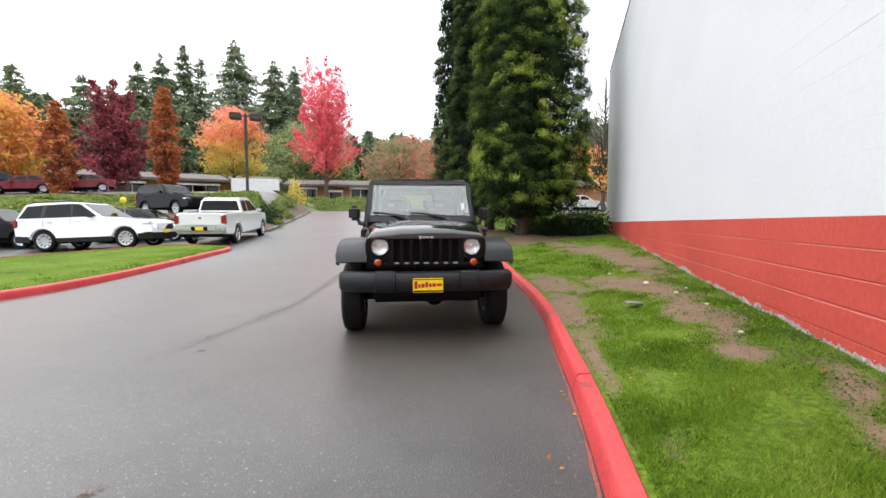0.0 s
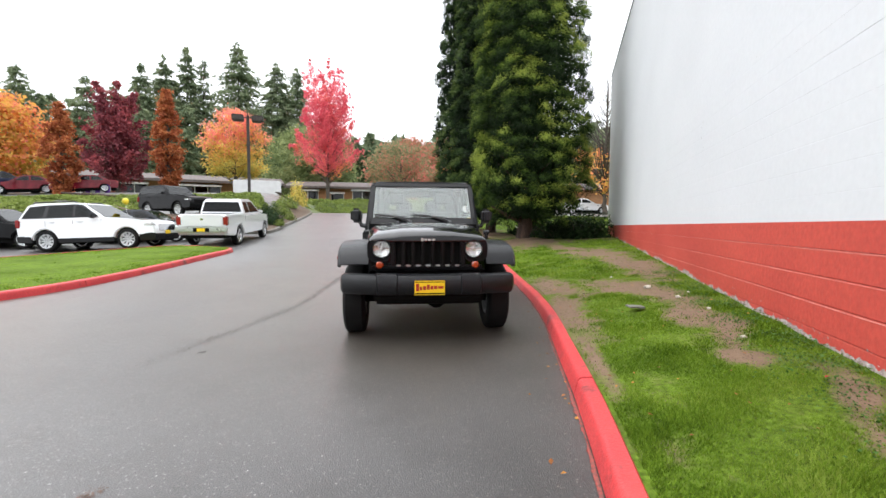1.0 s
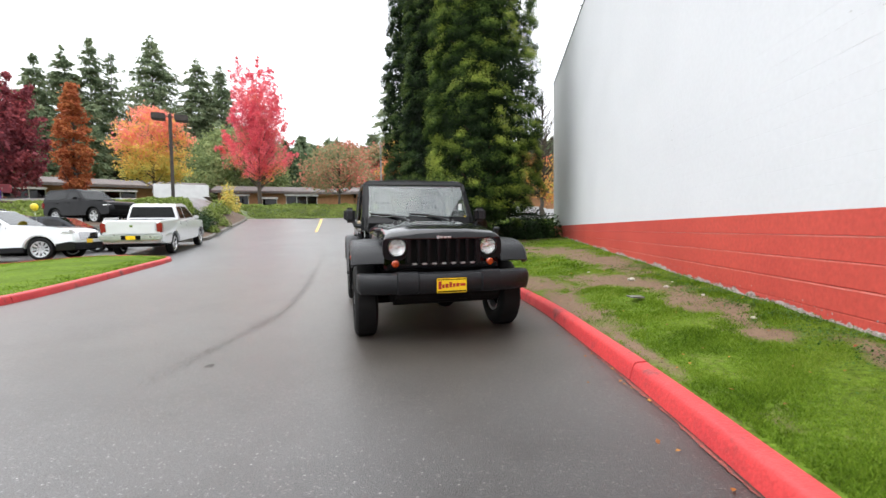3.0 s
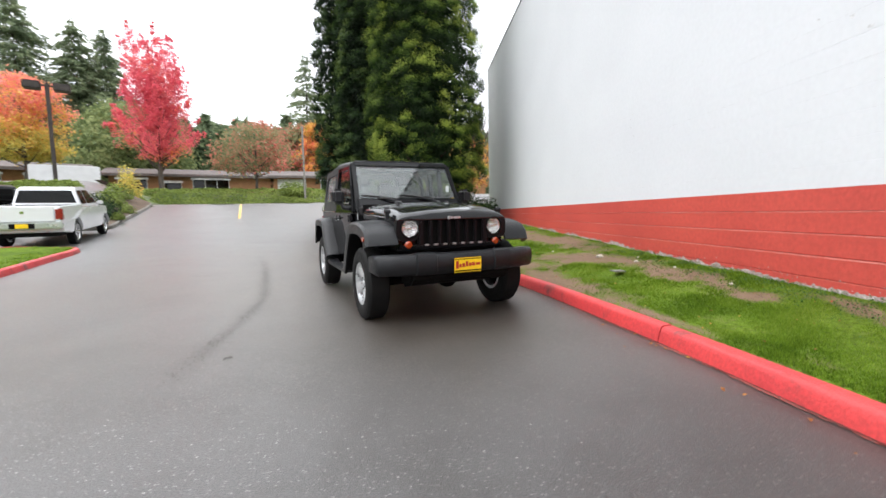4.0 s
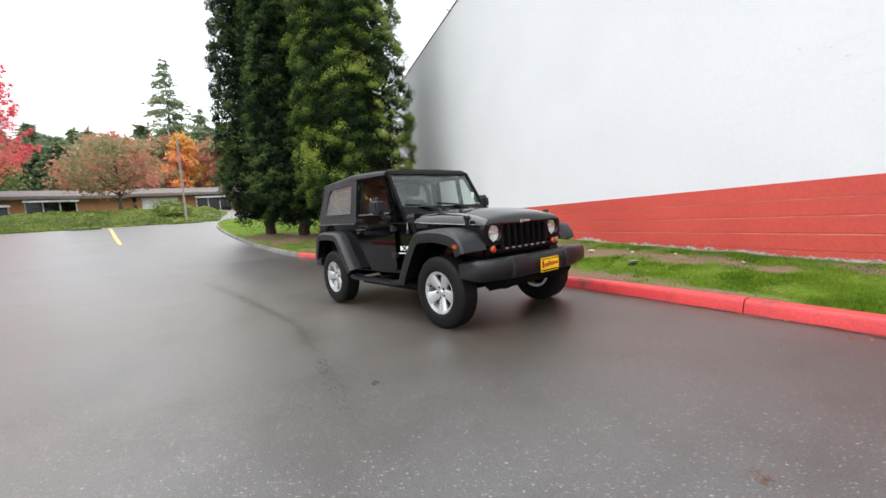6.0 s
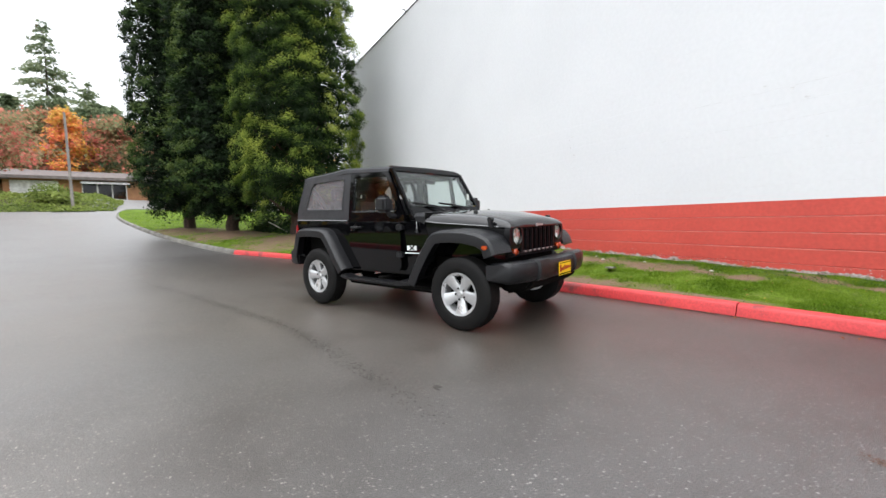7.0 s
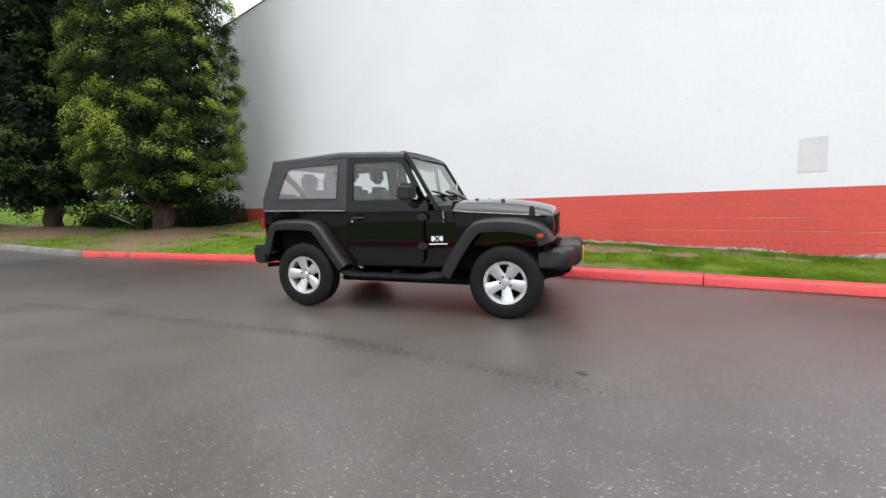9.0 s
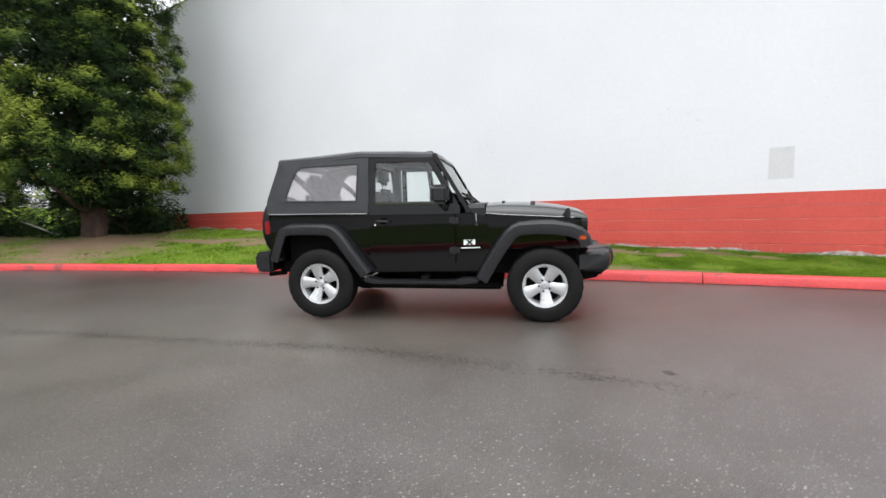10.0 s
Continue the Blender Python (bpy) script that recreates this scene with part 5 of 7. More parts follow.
def tree(name, label, place, height, trunk_r, crown_mat, bark, crown, limb_count, spread, rise, seed, start=0.25, top=0.97, category="tree", group="", turn=0.0, base_z=None):
    """A tree: trunk with limbs, and a crown of leaves given as arrays."""
    rng = np.random.default_rng(seed)
    x, y = place
    ob = thing(name, label, category, group, pose(x, y, land_z(x, y) - 0.1 if base_z is None else base_z, 0, 0, turn))
    foot = 0.0 if base_z is None else min(0.0, land_z(x, y) - 0.15 - base_z)
    bm = bmesh.new()
    limbs(bm, (0, 0, foot), (0, 0, height * top), trunk_r, limb_count, spread, rng, rise, start)
    part("trunk", bm, bark, ob, angle=60)
    me = raw_mesh("crown", crown[0], crown[1])
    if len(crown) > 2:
        me.attributes.new("lit_tone", "FLOAT", "POINT").data.foreach_set("value", crown[2].astype(np.float32))
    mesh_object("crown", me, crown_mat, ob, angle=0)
    return ob


def cedar_crown(height, radius, skirt, seed, pitch=0.42, per=210, size=0.03, lean=0.0, inner=30000, gaps=0.04):
    """Rounded pads of upswept scale leaves in staggered rows over a lumpy column, with dark hollows between them. Gives
    the leaves and a painted tone for each, from shaded to lit.
    """
    rng = np.random.default_rng(seed)
    cs, fs, ts = [], [], []

    def env(z):
        f = (z - skirt) / (height - skirt)
        return radius * (1 - 0.34 * max(0.0, f) ** 2.2) * (0.55 + 0.45 * min(1.0, max(0.0, f) * 8 + 0.15))

    def pad(a, z, depth, wide, n, tone):
        lump = 1 + 0.10 * noise.noise((math.cos(a) * 2.0 + seed, math.sin(a) * 2.0, z * 0.5)) + 0.12 * noise.noise((math.cos(a) * 4, math.sin(a) * 4 + seed, z * 1.3))
        r = env(z) * lump * depth
        out = np.array((math.cos(a), math.sin(a), 0.0))
        side = np.array((-math.sin(a), math.cos(a), 0.0))
        up = np.array((0.0, 0.0, 1.0))
        c = r * out + np.array((lean, 0.0, z))
        k = int(rng.integers(6, 10))
        # lobes of the pad, mostly outwards and upwards
        u = rng.normal(size=(k, 3)) * np.array((0.8, 1.0, 0.8)) + np.array((0.75, 0.0, 0.55))
        u /= np.linalg.norm(u, axis=1)[:, None]
        pick = rng.integers(0, k, n)
        q = u[pick] * 0.72 + rng.normal(size=(n, 3)) * 0.24
        w = wide * np.array((0.80, 1.05, 0.90))
        cs.append(c + (q[:, :1] * w[0]) * out + (q[:, 1:2] * w[1]) * side + (q[:, 2:] * w[2]) * up)
        d = u[pick] * 0.9 + rng.normal(size=(n, 3)) * 0.25
        fs.append(d[:, :1] * out + d[:, 1:2] * side + (d[:, 2:] + 0.35) * up)
        # light painted in: outer and upper leaves pale, undersides dark
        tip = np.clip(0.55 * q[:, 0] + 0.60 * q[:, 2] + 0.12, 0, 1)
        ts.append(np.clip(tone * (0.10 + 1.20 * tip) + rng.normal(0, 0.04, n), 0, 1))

    z = skirt + 0.15
    while z < height:
        count = max(5, int(2 * math.pi * env(z) / pitch))
        for k in range(count):
            a = 2 * math.pi * (k + rng.uniform(-0.38, 0.38)) / count + z
            zz = z + rng.uniform(-0.45, 0.45) * pitch
            if rng.uniform() < gaps or zz < skirt + 0.6 and rng.uniform() < 0.45:
                continue
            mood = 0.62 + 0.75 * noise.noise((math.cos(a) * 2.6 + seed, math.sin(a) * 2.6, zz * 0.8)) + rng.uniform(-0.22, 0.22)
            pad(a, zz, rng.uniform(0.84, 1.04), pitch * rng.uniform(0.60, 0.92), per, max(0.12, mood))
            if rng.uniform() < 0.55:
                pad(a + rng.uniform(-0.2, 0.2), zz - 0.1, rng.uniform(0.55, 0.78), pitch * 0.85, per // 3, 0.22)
        z += pitch * 0.86
    c, f = np.concatenate(cs), np.concatenate(fs)
    v, fa = leaf_quads(c, f, np.full(len(c), size), rng, 2.9, 0.28)
    # inner sprays that close the crown, coloured dark to look shaded
    m = inner
    z = skirt + 0.25 + (height - skirt - 0.5) * rng.uniform(0, 1, m)
    g = (z - skirt) / (height - skirt)
    a = rng.uniform(0, 2 * math.pi, m)
    r = radius * (1 - 0.34 * g ** 2.2) * (0.45 + 0.55 * np.minimum(1, g * 9 + 0.1)) * rng.uniform(0.15, 0.80, m)
    core = np.stack([r * np.cos(a) + lean, r * np.sin(a), z], 1)
    v2, f2 = leaf_quads(core, np.stack([np.cos(a), np.sin(a), 0.3 + 0 * a], 1), np.full(m, 0.085), rng, 2.6, 0.5)
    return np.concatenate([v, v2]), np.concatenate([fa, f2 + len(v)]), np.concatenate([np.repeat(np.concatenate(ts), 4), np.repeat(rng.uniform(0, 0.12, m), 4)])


def fir_crown(height, radius, seed, levels=34, size=0.42, bare_to=0.10, droop=0.30, gap=0.0):
    """Whorls of drooping boughs of uneven reach, each hung with three-cornered sprays, with gaps between them."""
    rng = np.random.default_rng(seed)
    cs, ds = [], []
    for k in range(levels):
        f = (k + rng.uniform(-0.9, 0.9)) / levels
        z = height * (bare_to + (1 - bare_to) * f)
        reach = radius * min(1.0, (1 - f) * 1.9) ** 0.85 * (0.85 + 0.6 * noise.noise((k * 0.7, seed, 0))) + 0.20
        for b in range(rng.integers(11, 17)):
            if rng.uniform() < gap + 0.10:
                continue
            a = rng.uniform(0, 2 * math.pi)
            ln = max(0.25, reach * rng.uniform(0.40, 1.15))
            m = max(6, int(ln * 9 * (0.42 / size) ** 1.3))
            t = rng.uniform(0.05, 1, m) ** 0.75
            side = rng.normal(0, 0.20, m) * ln * (1.15 - t)
            x, y = math.cos(a), math.sin(a)
            hang = np.abs(rng.normal(0, 0.55, m)) * size * (0.6 + t)
            cs.append(np.stack([x * t * ln - y * side, y * t * ln + x * side, z + rng.normal(0, 0.30) + 0.30 * ln * t - (droop + 0.12) * ln * t * t - hang], 1))
            ds.append(np.stack([x * 0.6 - y * rng.normal(0, 0.6, m), y * 0.6 + x * rng.normal(0, 0.6, m), rng.normal(-0.35, 0.35, m)], 1))
    c, d = np.concatenate(cs), np.concatenate(ds)
    n = len(c)
    d /= np.linalg.norm(d, axis=1)[:, None] + 1e-9
    w = np.cross(d, rng.normal(size=(n, 3)))
    w /= np.linalg.norm(w, axis=1)[:, None] + 1e-9
    q = (size * rng.uniform(0.6, 1.4, n))[:, None]
    v = np.stack([c - w * q * 0.45, c + w * q * 0.45, c + d * q * 1.7], 1).reshape(-1, 3)
    return v, np.arange(3 * n).reshape(n, 3)


def spire_crown(spires, seed, size, per=34, pitch=0.55, fluff=0.32):
    """Leaves along rising limbs, so that the crown breaks into spires with sky between them. spires: (turn, foot height, reach, tip height, thickness)."""
    rng = np.random.default_rng(seed)
    cs, fs = [], []
    for a, z0, reach, z1, thick in spires:
        ln = math.hypot(reach, z1 - z0)
        for k in range(max(4, int(ln / pitch))):
            f = (k + rng.uniform(0, 1)) / max(4, int(ln / pitch))
            r = reach * f ** 0.72
            z = z0 + (z1 - z0) * f
            wide = thick * (0.35 + 1.0 * math.sin(math.pi * min(1.0, 0.12 + 0.86 * f)) ** 0.8) * (1 - 0.45 * f)
            for h in range(2):
                c = np.array((r * math.cos(a), r * math.sin(a), z)) + rng.normal(0, wide * 0.55, 3)
                cs.append(c + rng.normal(size=(per, 3)) * wide * fluff * np.array((1, 1, 1.1)))
                fs.append(np.tile((0.4 * math.cos(a), 0.4 * math.sin(a), 0.7), (per, 1)))
    c, f = np.concatenate(cs), np.concatenate(fs)
    return leaf_quads(c, f, np.full(len(c), size), rng, 1.5, 0.9)


def spires_of(seed, count, low, height, radius, thick, steep=0.5):
    """Limbs of a tree with many leaders: low ones reach outwards, high ones stand steep."""
    rng = random.Random(seed)
    out = [(0.0, low + 1.0, 0.3, height, thick * 0.9)]
    for k in range(count):
        g = k / count
        a = 2.4 * k + rng.uniform(-0.4, 0.4)
        z0 = low + (height - low) * (0.02 + 0.45 * g)
        reach = radius * (1.0 - 0.50 * g) * rng.uniform(0.75, 1.08)
        rise = (height - low) * (0.16 + steep * g) * rng.uniform(0.8, 1.15)
        out.append((a, z0, reach, min(height * 0.98, z0 + rise), thick * rng.uniform(0.8, 1.15)))
    return out


def broad_crown(height, low, radius, seed, clumps=260, per=40, size=0.2, shape="cone", fill=0.55):
    """Leaf clusters through a crown, denser towards its outside, with gaps."""
    rng = np.random.default_rng(seed)
    cs, fs = [], []
    while len(cs) < clumps:
        f = rng.uniform(0, 1)
        z = low + (height - low) * f
        if shape == "cone":
            env = radius * min(1.0, (f + 0.12) * 4.5) * (1 - f) ** 0.62 * 1.05
        elif shape == "spindle":
            env = 1.05 * radius * math.sin(math.pi * min(1.0, f * 0.95 + 0.04) ** 0.88) ** 1.1
        elif shape == "upright":
            env = radius * min(1.0, (f + 0.08) * 5.5) * (1 - 0.30 * f) * (1 - f ** 5) ** 0.6
        elif shape == "vase":
            env = radius * (0.42 + 0.58 * smooth(0.0, 0.5, f)) * (1 - max(0.0, f - 0.55) * 1.9) ** 0.7 if f < 1 else 0.0
        elif shape == "column":
            env = radius * min(1.0, (f + 0.10) * 3.5) * (1 - f ** 3.0) ** 0.9
        else:
            env = radius * math.sqrt(max(0.0, 1 - (2 * f - 0.9) ** 2 / 1.25))
        a = rng.uniform(0, 2 * math.pi)
        env *= 1 + (0.42 if shape == "ball" else 0.2) * noise.noise((math.cos(a) * 1.6 + seed, math.sin(a) * 1.6, z * 2.2 / radius))
        if shape in ("upright", "vase"):
            lobe = noise.noise((math.cos(a) * 2.3 + seed, math.sin(a) * 2.3, 0.0))
            if f > 0.88 + 0.60 * lobe:
                continue
        r = env * rng.uniform(0, 1) ** fill
        if noise.noise((r * math.cos(a) * 1.8 / radius, r * math.sin(a) * 1.8 / radius + seed, z * 1.8 / radius)) < (-0.12 if shape == "ball" else -0.2):
            continue
        c = np.array((r * math.cos(a), r * math.sin(a), z))
        q = rng.normal(size=(per, 3)) * radius * np.array((0.085, 0.085, 0.14) if shape in ("upright", "vase") else (0.13, 0.13, 0.075))
        cs.append(c + q)
        fs.append(np.tile((0.3 * math.cos(a), 0.3 * math.sin(a), 0.8), (per, 1)))
    c, f = np.concatenate(cs), np.concatenate(fs)
    return leaf_quads(c, f, np.full(len(c), size), rng, 1.5, 0.9)


def shrub(name, label, place, z, radius, tall, mat, seed, count=1600, size=0.06, category="shrub", group=""):
    rng = np.random.default_rng(seed)
    ob = thing(name, label, category, group, pose(place[0], place[1], z))
    a, u = rng.uniform(0, 2 * math.pi, count), rng.uniform(0, 1, count) ** 0.4
    el = np.arcsin(rng.uniform(0.0, 1, count))
    lump = np.array([1 + 0.35 * noise.noise((math.cos(t) * 2 + seed, math.sin(t) * 2, e * 2)) for t, e in zip(a, el)])
    c = np.stack([radius * u * lump * np.cos(a) * np.cos(el), radius * u * lump * np.sin(a) * np.cos(el), 0.05 + tall * u * lump * np.sin(el)], 1)
    f = c / np.array((radius, radius, tall)) + np.array((0, 0, 0.4))
    v, fa = leaf_quads(c, f, np.full(count, size), rng, 1.7, 0.6)
    mesh_object("leaves", raw_mesh("leaves", v, fa), mat, ob, angle=0)
    bm = bmesh.new()
    for k in range(7):
        t = 2 * math.pi * k / 7
        tube([(0, 0, -0.05), (radius * 0.3 * math.cos(t), radius * 0.3 * math.sin(t), tall * 0.4), (radius * 0.6 * math.cos(t), radius * 0.6 * math.sin(t), tall * 0.75)], [0.025, 0.015, 0.006], 5, bm)
    part("stems", bm, GREY_BARK, ob)
    return ob


# the three tall evergreens beside the wall
cedar_spread = lambda r: lambda f: r * (1 - 0.6 * f)
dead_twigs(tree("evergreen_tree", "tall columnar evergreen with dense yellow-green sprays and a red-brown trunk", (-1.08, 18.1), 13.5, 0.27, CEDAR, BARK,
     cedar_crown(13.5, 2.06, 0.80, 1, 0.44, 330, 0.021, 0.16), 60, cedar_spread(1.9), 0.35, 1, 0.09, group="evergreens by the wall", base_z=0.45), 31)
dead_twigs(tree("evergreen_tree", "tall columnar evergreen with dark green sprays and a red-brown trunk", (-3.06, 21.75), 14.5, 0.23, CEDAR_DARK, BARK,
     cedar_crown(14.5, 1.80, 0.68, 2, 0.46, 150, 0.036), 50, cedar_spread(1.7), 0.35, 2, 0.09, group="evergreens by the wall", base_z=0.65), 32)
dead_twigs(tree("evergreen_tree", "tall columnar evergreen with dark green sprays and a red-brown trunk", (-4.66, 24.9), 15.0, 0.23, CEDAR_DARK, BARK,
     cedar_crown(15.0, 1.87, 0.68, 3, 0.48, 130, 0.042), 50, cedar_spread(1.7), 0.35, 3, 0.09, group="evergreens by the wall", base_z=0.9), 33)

# autumn trees on the upper car park and behind it
tree("maple_tree", "tall autumn tree with bright red leaves, orange near the foot", (-34.8, 59.7), 20.3, 0.28, RED_LEAVES, GREY_BARK,
     spire_crown(spires_of(11, 42, 4.4, 22.0, 5.4, 0.85, 0.40), 11, 0.15, 25, 0.42), 70, lambda f: 4.8 * (1.05 - f), 0.9, 11, 0.14, base_z=4.2)
tree("maple_tree", "rounded autumn tree with yellow and pink leaves", (-41.0, 47.6), 9.8, 0.20, YELLOW_LEAVES, GREY_BARK,
     broad_crown(9.6, 1.6, 3.7, 12, 300, 40, 0.18, "ball"), 30, lambda f: 4.0 * (1.05 - f), 0.6, 12, 0.2, base_z=6.0)
tree("columnar_tree", "narrow upright tree with russet brown leaves", (-37.5, 25.5), 7.0, 0.14, BROWN_LEAVES, GREY_BARK,
     broad_crown(7.0, 0.0, 1.12, 13, 300, 40, 0.12, "spindle", 0.5), 24, lambda f: 1.1 * (1.1 - f), 1.2, 13, 0.1, base_z=3.55)
tree("columnar_tree", "narrow upright tree with russet brown leaves", (-37.1, 34.5), 9.6, 0.16, BROWN_LEAVES, GREY_BARK,
     broad_crown(9.6, 0.0, 1.35, 14, 330, 40, 0.14, "spindle", 0.5), 24, lambda f: 1.3 * (1.1 - f), 1.2, 14, 0.1, base_z=4.6)
tree("plum_tree", "rounded tree with dark purple leaves", (-47.6, 37.4), 11.6, 0.25, PURPLE_LEAVES, GREY_BARK,
     spire_crown(spires_of(15, 26, 1.0, 12.4, 3.5, 0.95, 0.36), 15, 0.19, 34, 0.42), 36, lambda f: 3.6 * (1.1 - f), 0.8, 15, 0.15, base_z=4.6)
tree("maple_tree", "broad autumn tree with orange and yellow leaves", (-62.5, 33.0), 12.3, 0.3, ORANGE_LEAVES, GREY_BARK,
     broad_crown(12.3, 0.6, 6.0, 16, 380, 40, 0.32, "ball"), 36, lambda f: 6 * (1.05 - f), 0.6, 16, 0.15, base_z=4.4)
tree("broadleaf_tree", "broad green tree behind the low building", (-47.5, 73.5), 13.5, 0.3, GREEN_LEAVES, GREY_BARK,
     broad_crown(13.5, 1.0, 8.5, 17, 420, 40, 0.34, "ball"), 30, lambda f: 5 * (1.05 - f), 0.6, 17, 0.15, base_z=5.0)
FADED = [(-33.0, 92, 15.5, 7.0), (-24.0, 88, 14.0, 6.5), (-19.6, 51.4, 6.9, 4.3), (-14.5, 86, 13.5, 6.0), (-38, 98, 14, 7)]
for k, (x, y, h, r) in enumerate(FADED):
    tree("broadleaf_tree", "broad tree with faded green and red autumn leaves", (x, y), h, 0.18, FADED_LEAVES, GREY_BARK,
         broad_crown(h, 2.2 if k == 2 else 1.0, r, 20 + k, 130 if k == 2 else 260, 36, 0.20 if k == 2 else 0.34, "ball"), 30, lambda f, r=r: r * 0.9 * (1.05 - f), 0.6, 20 + k, 0.2, base_z=4.0, group="faded trees round the low building")
tree("maple_tree", "slender autumn tree with bright orange leaves", (-20.3, 82.0), 13.0, 0.2, ORANGE_LEAVES, GREY_BARK,
     broad_crown(13.0, 1.0, 3.6, 27, 150, 36, 0.30, "column"), 24, lambda f: 2.4 * (1.05 - f), 0.7, 27, 0.15, base_z=4.8)
tree("bare_tree", "leafless tree with a few orange leaves", (3.5, 42.0), 11.8, 0.2, ORANGE_LEAVES, GREY_BARK,
     broad_crown(5.2, 1.0, 3.6, 28, 60, 30, 0.16, "ball"), 150, lambda f: 4.2 * (1.05 - f), 1.2, 28, 0.12, base_z=3.0)

# conifers on the skyline
FIRS = [(-95.4, 55.4, 26, 5.6), (-88, 62, 25.0, 6.2), (-84, 70, 29.5, 5.4), (-90, 74, 24, 5.5), (-82.5, 74, 31.8, 6.6), (-79.7, 77, 35.0, 5.2), (-77.4, 79.2, 33.5, 3.4), (-72.3, 83.8, 37.6, 9.0),
        (-66.3, 89.5, 34.2, 7.6), (-62.6, 92.0, 33.4, 6.8), (-100, 62, 20, 6), (-93, 80, 22, 6), (-25.5, 99.5, 31.5, 5.6), (-21.8, 110.4, 24.0, 6.5), (-100, 48, 18, 6), (-70, 95, 24, 6), (-86, 66, 24.5, 6), (-57, 96, 22, 6.5), (-108, 40, 20, 6)]
for k, (x, y, h, r) in enumerate(FIRS):
    loose = k in (6, 12)
    tree("fir_tree", "tall thin fir with sparse drooping boughs" if loose else "tall dark green fir on the skyline", (x, y), h, 0.35, FIR, GREY_BARK,
         fir_crown(h, r, 40 + k, int(h * 1.4), 0.27, 0.22 if k == 12 else 0.10, 0.28, 0.45 if loose else 0.0), 20, lambda f, r=r: r * 0.7 * (1 - f), -0.15, 40 + k, 0.2, group="firs on the skyline", base_z=land_z(x, y) - 0.5)

# ---- far woods, as one mass of small conifers ----
WOODS_GREEN = leaf("woods_leaves", [(0.055, 0.085, 0.045), (0.11, 0.155, 0.075), (0.20, 0.23, 0.11)], 0.35, 0.12)


def far_woods(name, label, seed, count, turn0, turn1, near, far, low, high, thick, size, mat=None):
    rng = np.random.default_rng(seed)
    vs, fs, n = [], [], 0
    for k in range(count):
        a = radians(turn0 + (turn1 - turn0) * (k + rng.uniform(0, 1)) / count)
        d = rng.uniform(near, far)
        x, y = -d * math.sin(a), d * math.cos(a)
        h = rng.uniform(low, high)
        v, f = fir_crown(h, thick * rng.uniform(0.8, 1.25), seed + k, int(h * 0.8), size, 0.02, 0.2)
        vs.append(v + np.array((x, y, land_z(x, y) - 0.5)))
        fs.append(f + n)
        n += len(v)
    ob = mesh_object(name, raw_mesh(name, np.concatenate(vs), np.concatenate(fs)), mat or FIR, angle=0)
    tagged(ob, label, "woods", kind="stuff")


far_woods("far_woods", "distant dark green conifer woods on the skyline", 200, 120, -10, 62, 135, 165, 19, 27, 6.0, 1.0)
far_woods("far_woods", "dense mixed green woods behind the low buildings", 700, 80, 8, 50, 108, 128, 13, 18, 6.5, 0.62, WOODS_GREEN)
far_woods("far_woods", "tall dense conifers behind the autumn trees", 900, 40, 46, 66, 100, 122, 15, 22, 3.8, 0.5)
# ring behind the camera, never in view, added for the car's reflections
far_woods("woods", "conifer ring added out of view to shape reflections in the car", 400, 50, 78, 300, 62, 80, 4, 7, 4.5, 1.2)

# ---- the low building beyond the cross street ----
ROOFING = material("grey_brown_shingles", (0.15, 0.125, 0.118), 0.9, second=(0.105, 0.09, 0.085), scale=2, fine=12, vary=0.25, bump=0.6)
ORANGE_BRICK = material("tan_brick", (0.36, 0.18, 0.085), 0.85, second=(0.29, 0.14, 0.07), scale=2, fine=14, vary=0.25, bump=0.4)
WHITE_TRIM = material("white_trim", (0.74, 0.74, 0.72), 0.6, vary=0.06)
DARK_GLASS = glass("shop_glass", (0.12, 0.14, 0.15), 1.5)
DARK_ROOM = material("dark_interior", (0.02, 0.02, 0.022), 0.9, second=(0.05, 0.045, 0.04), scale=0.8, fine=4, vary=0.5)


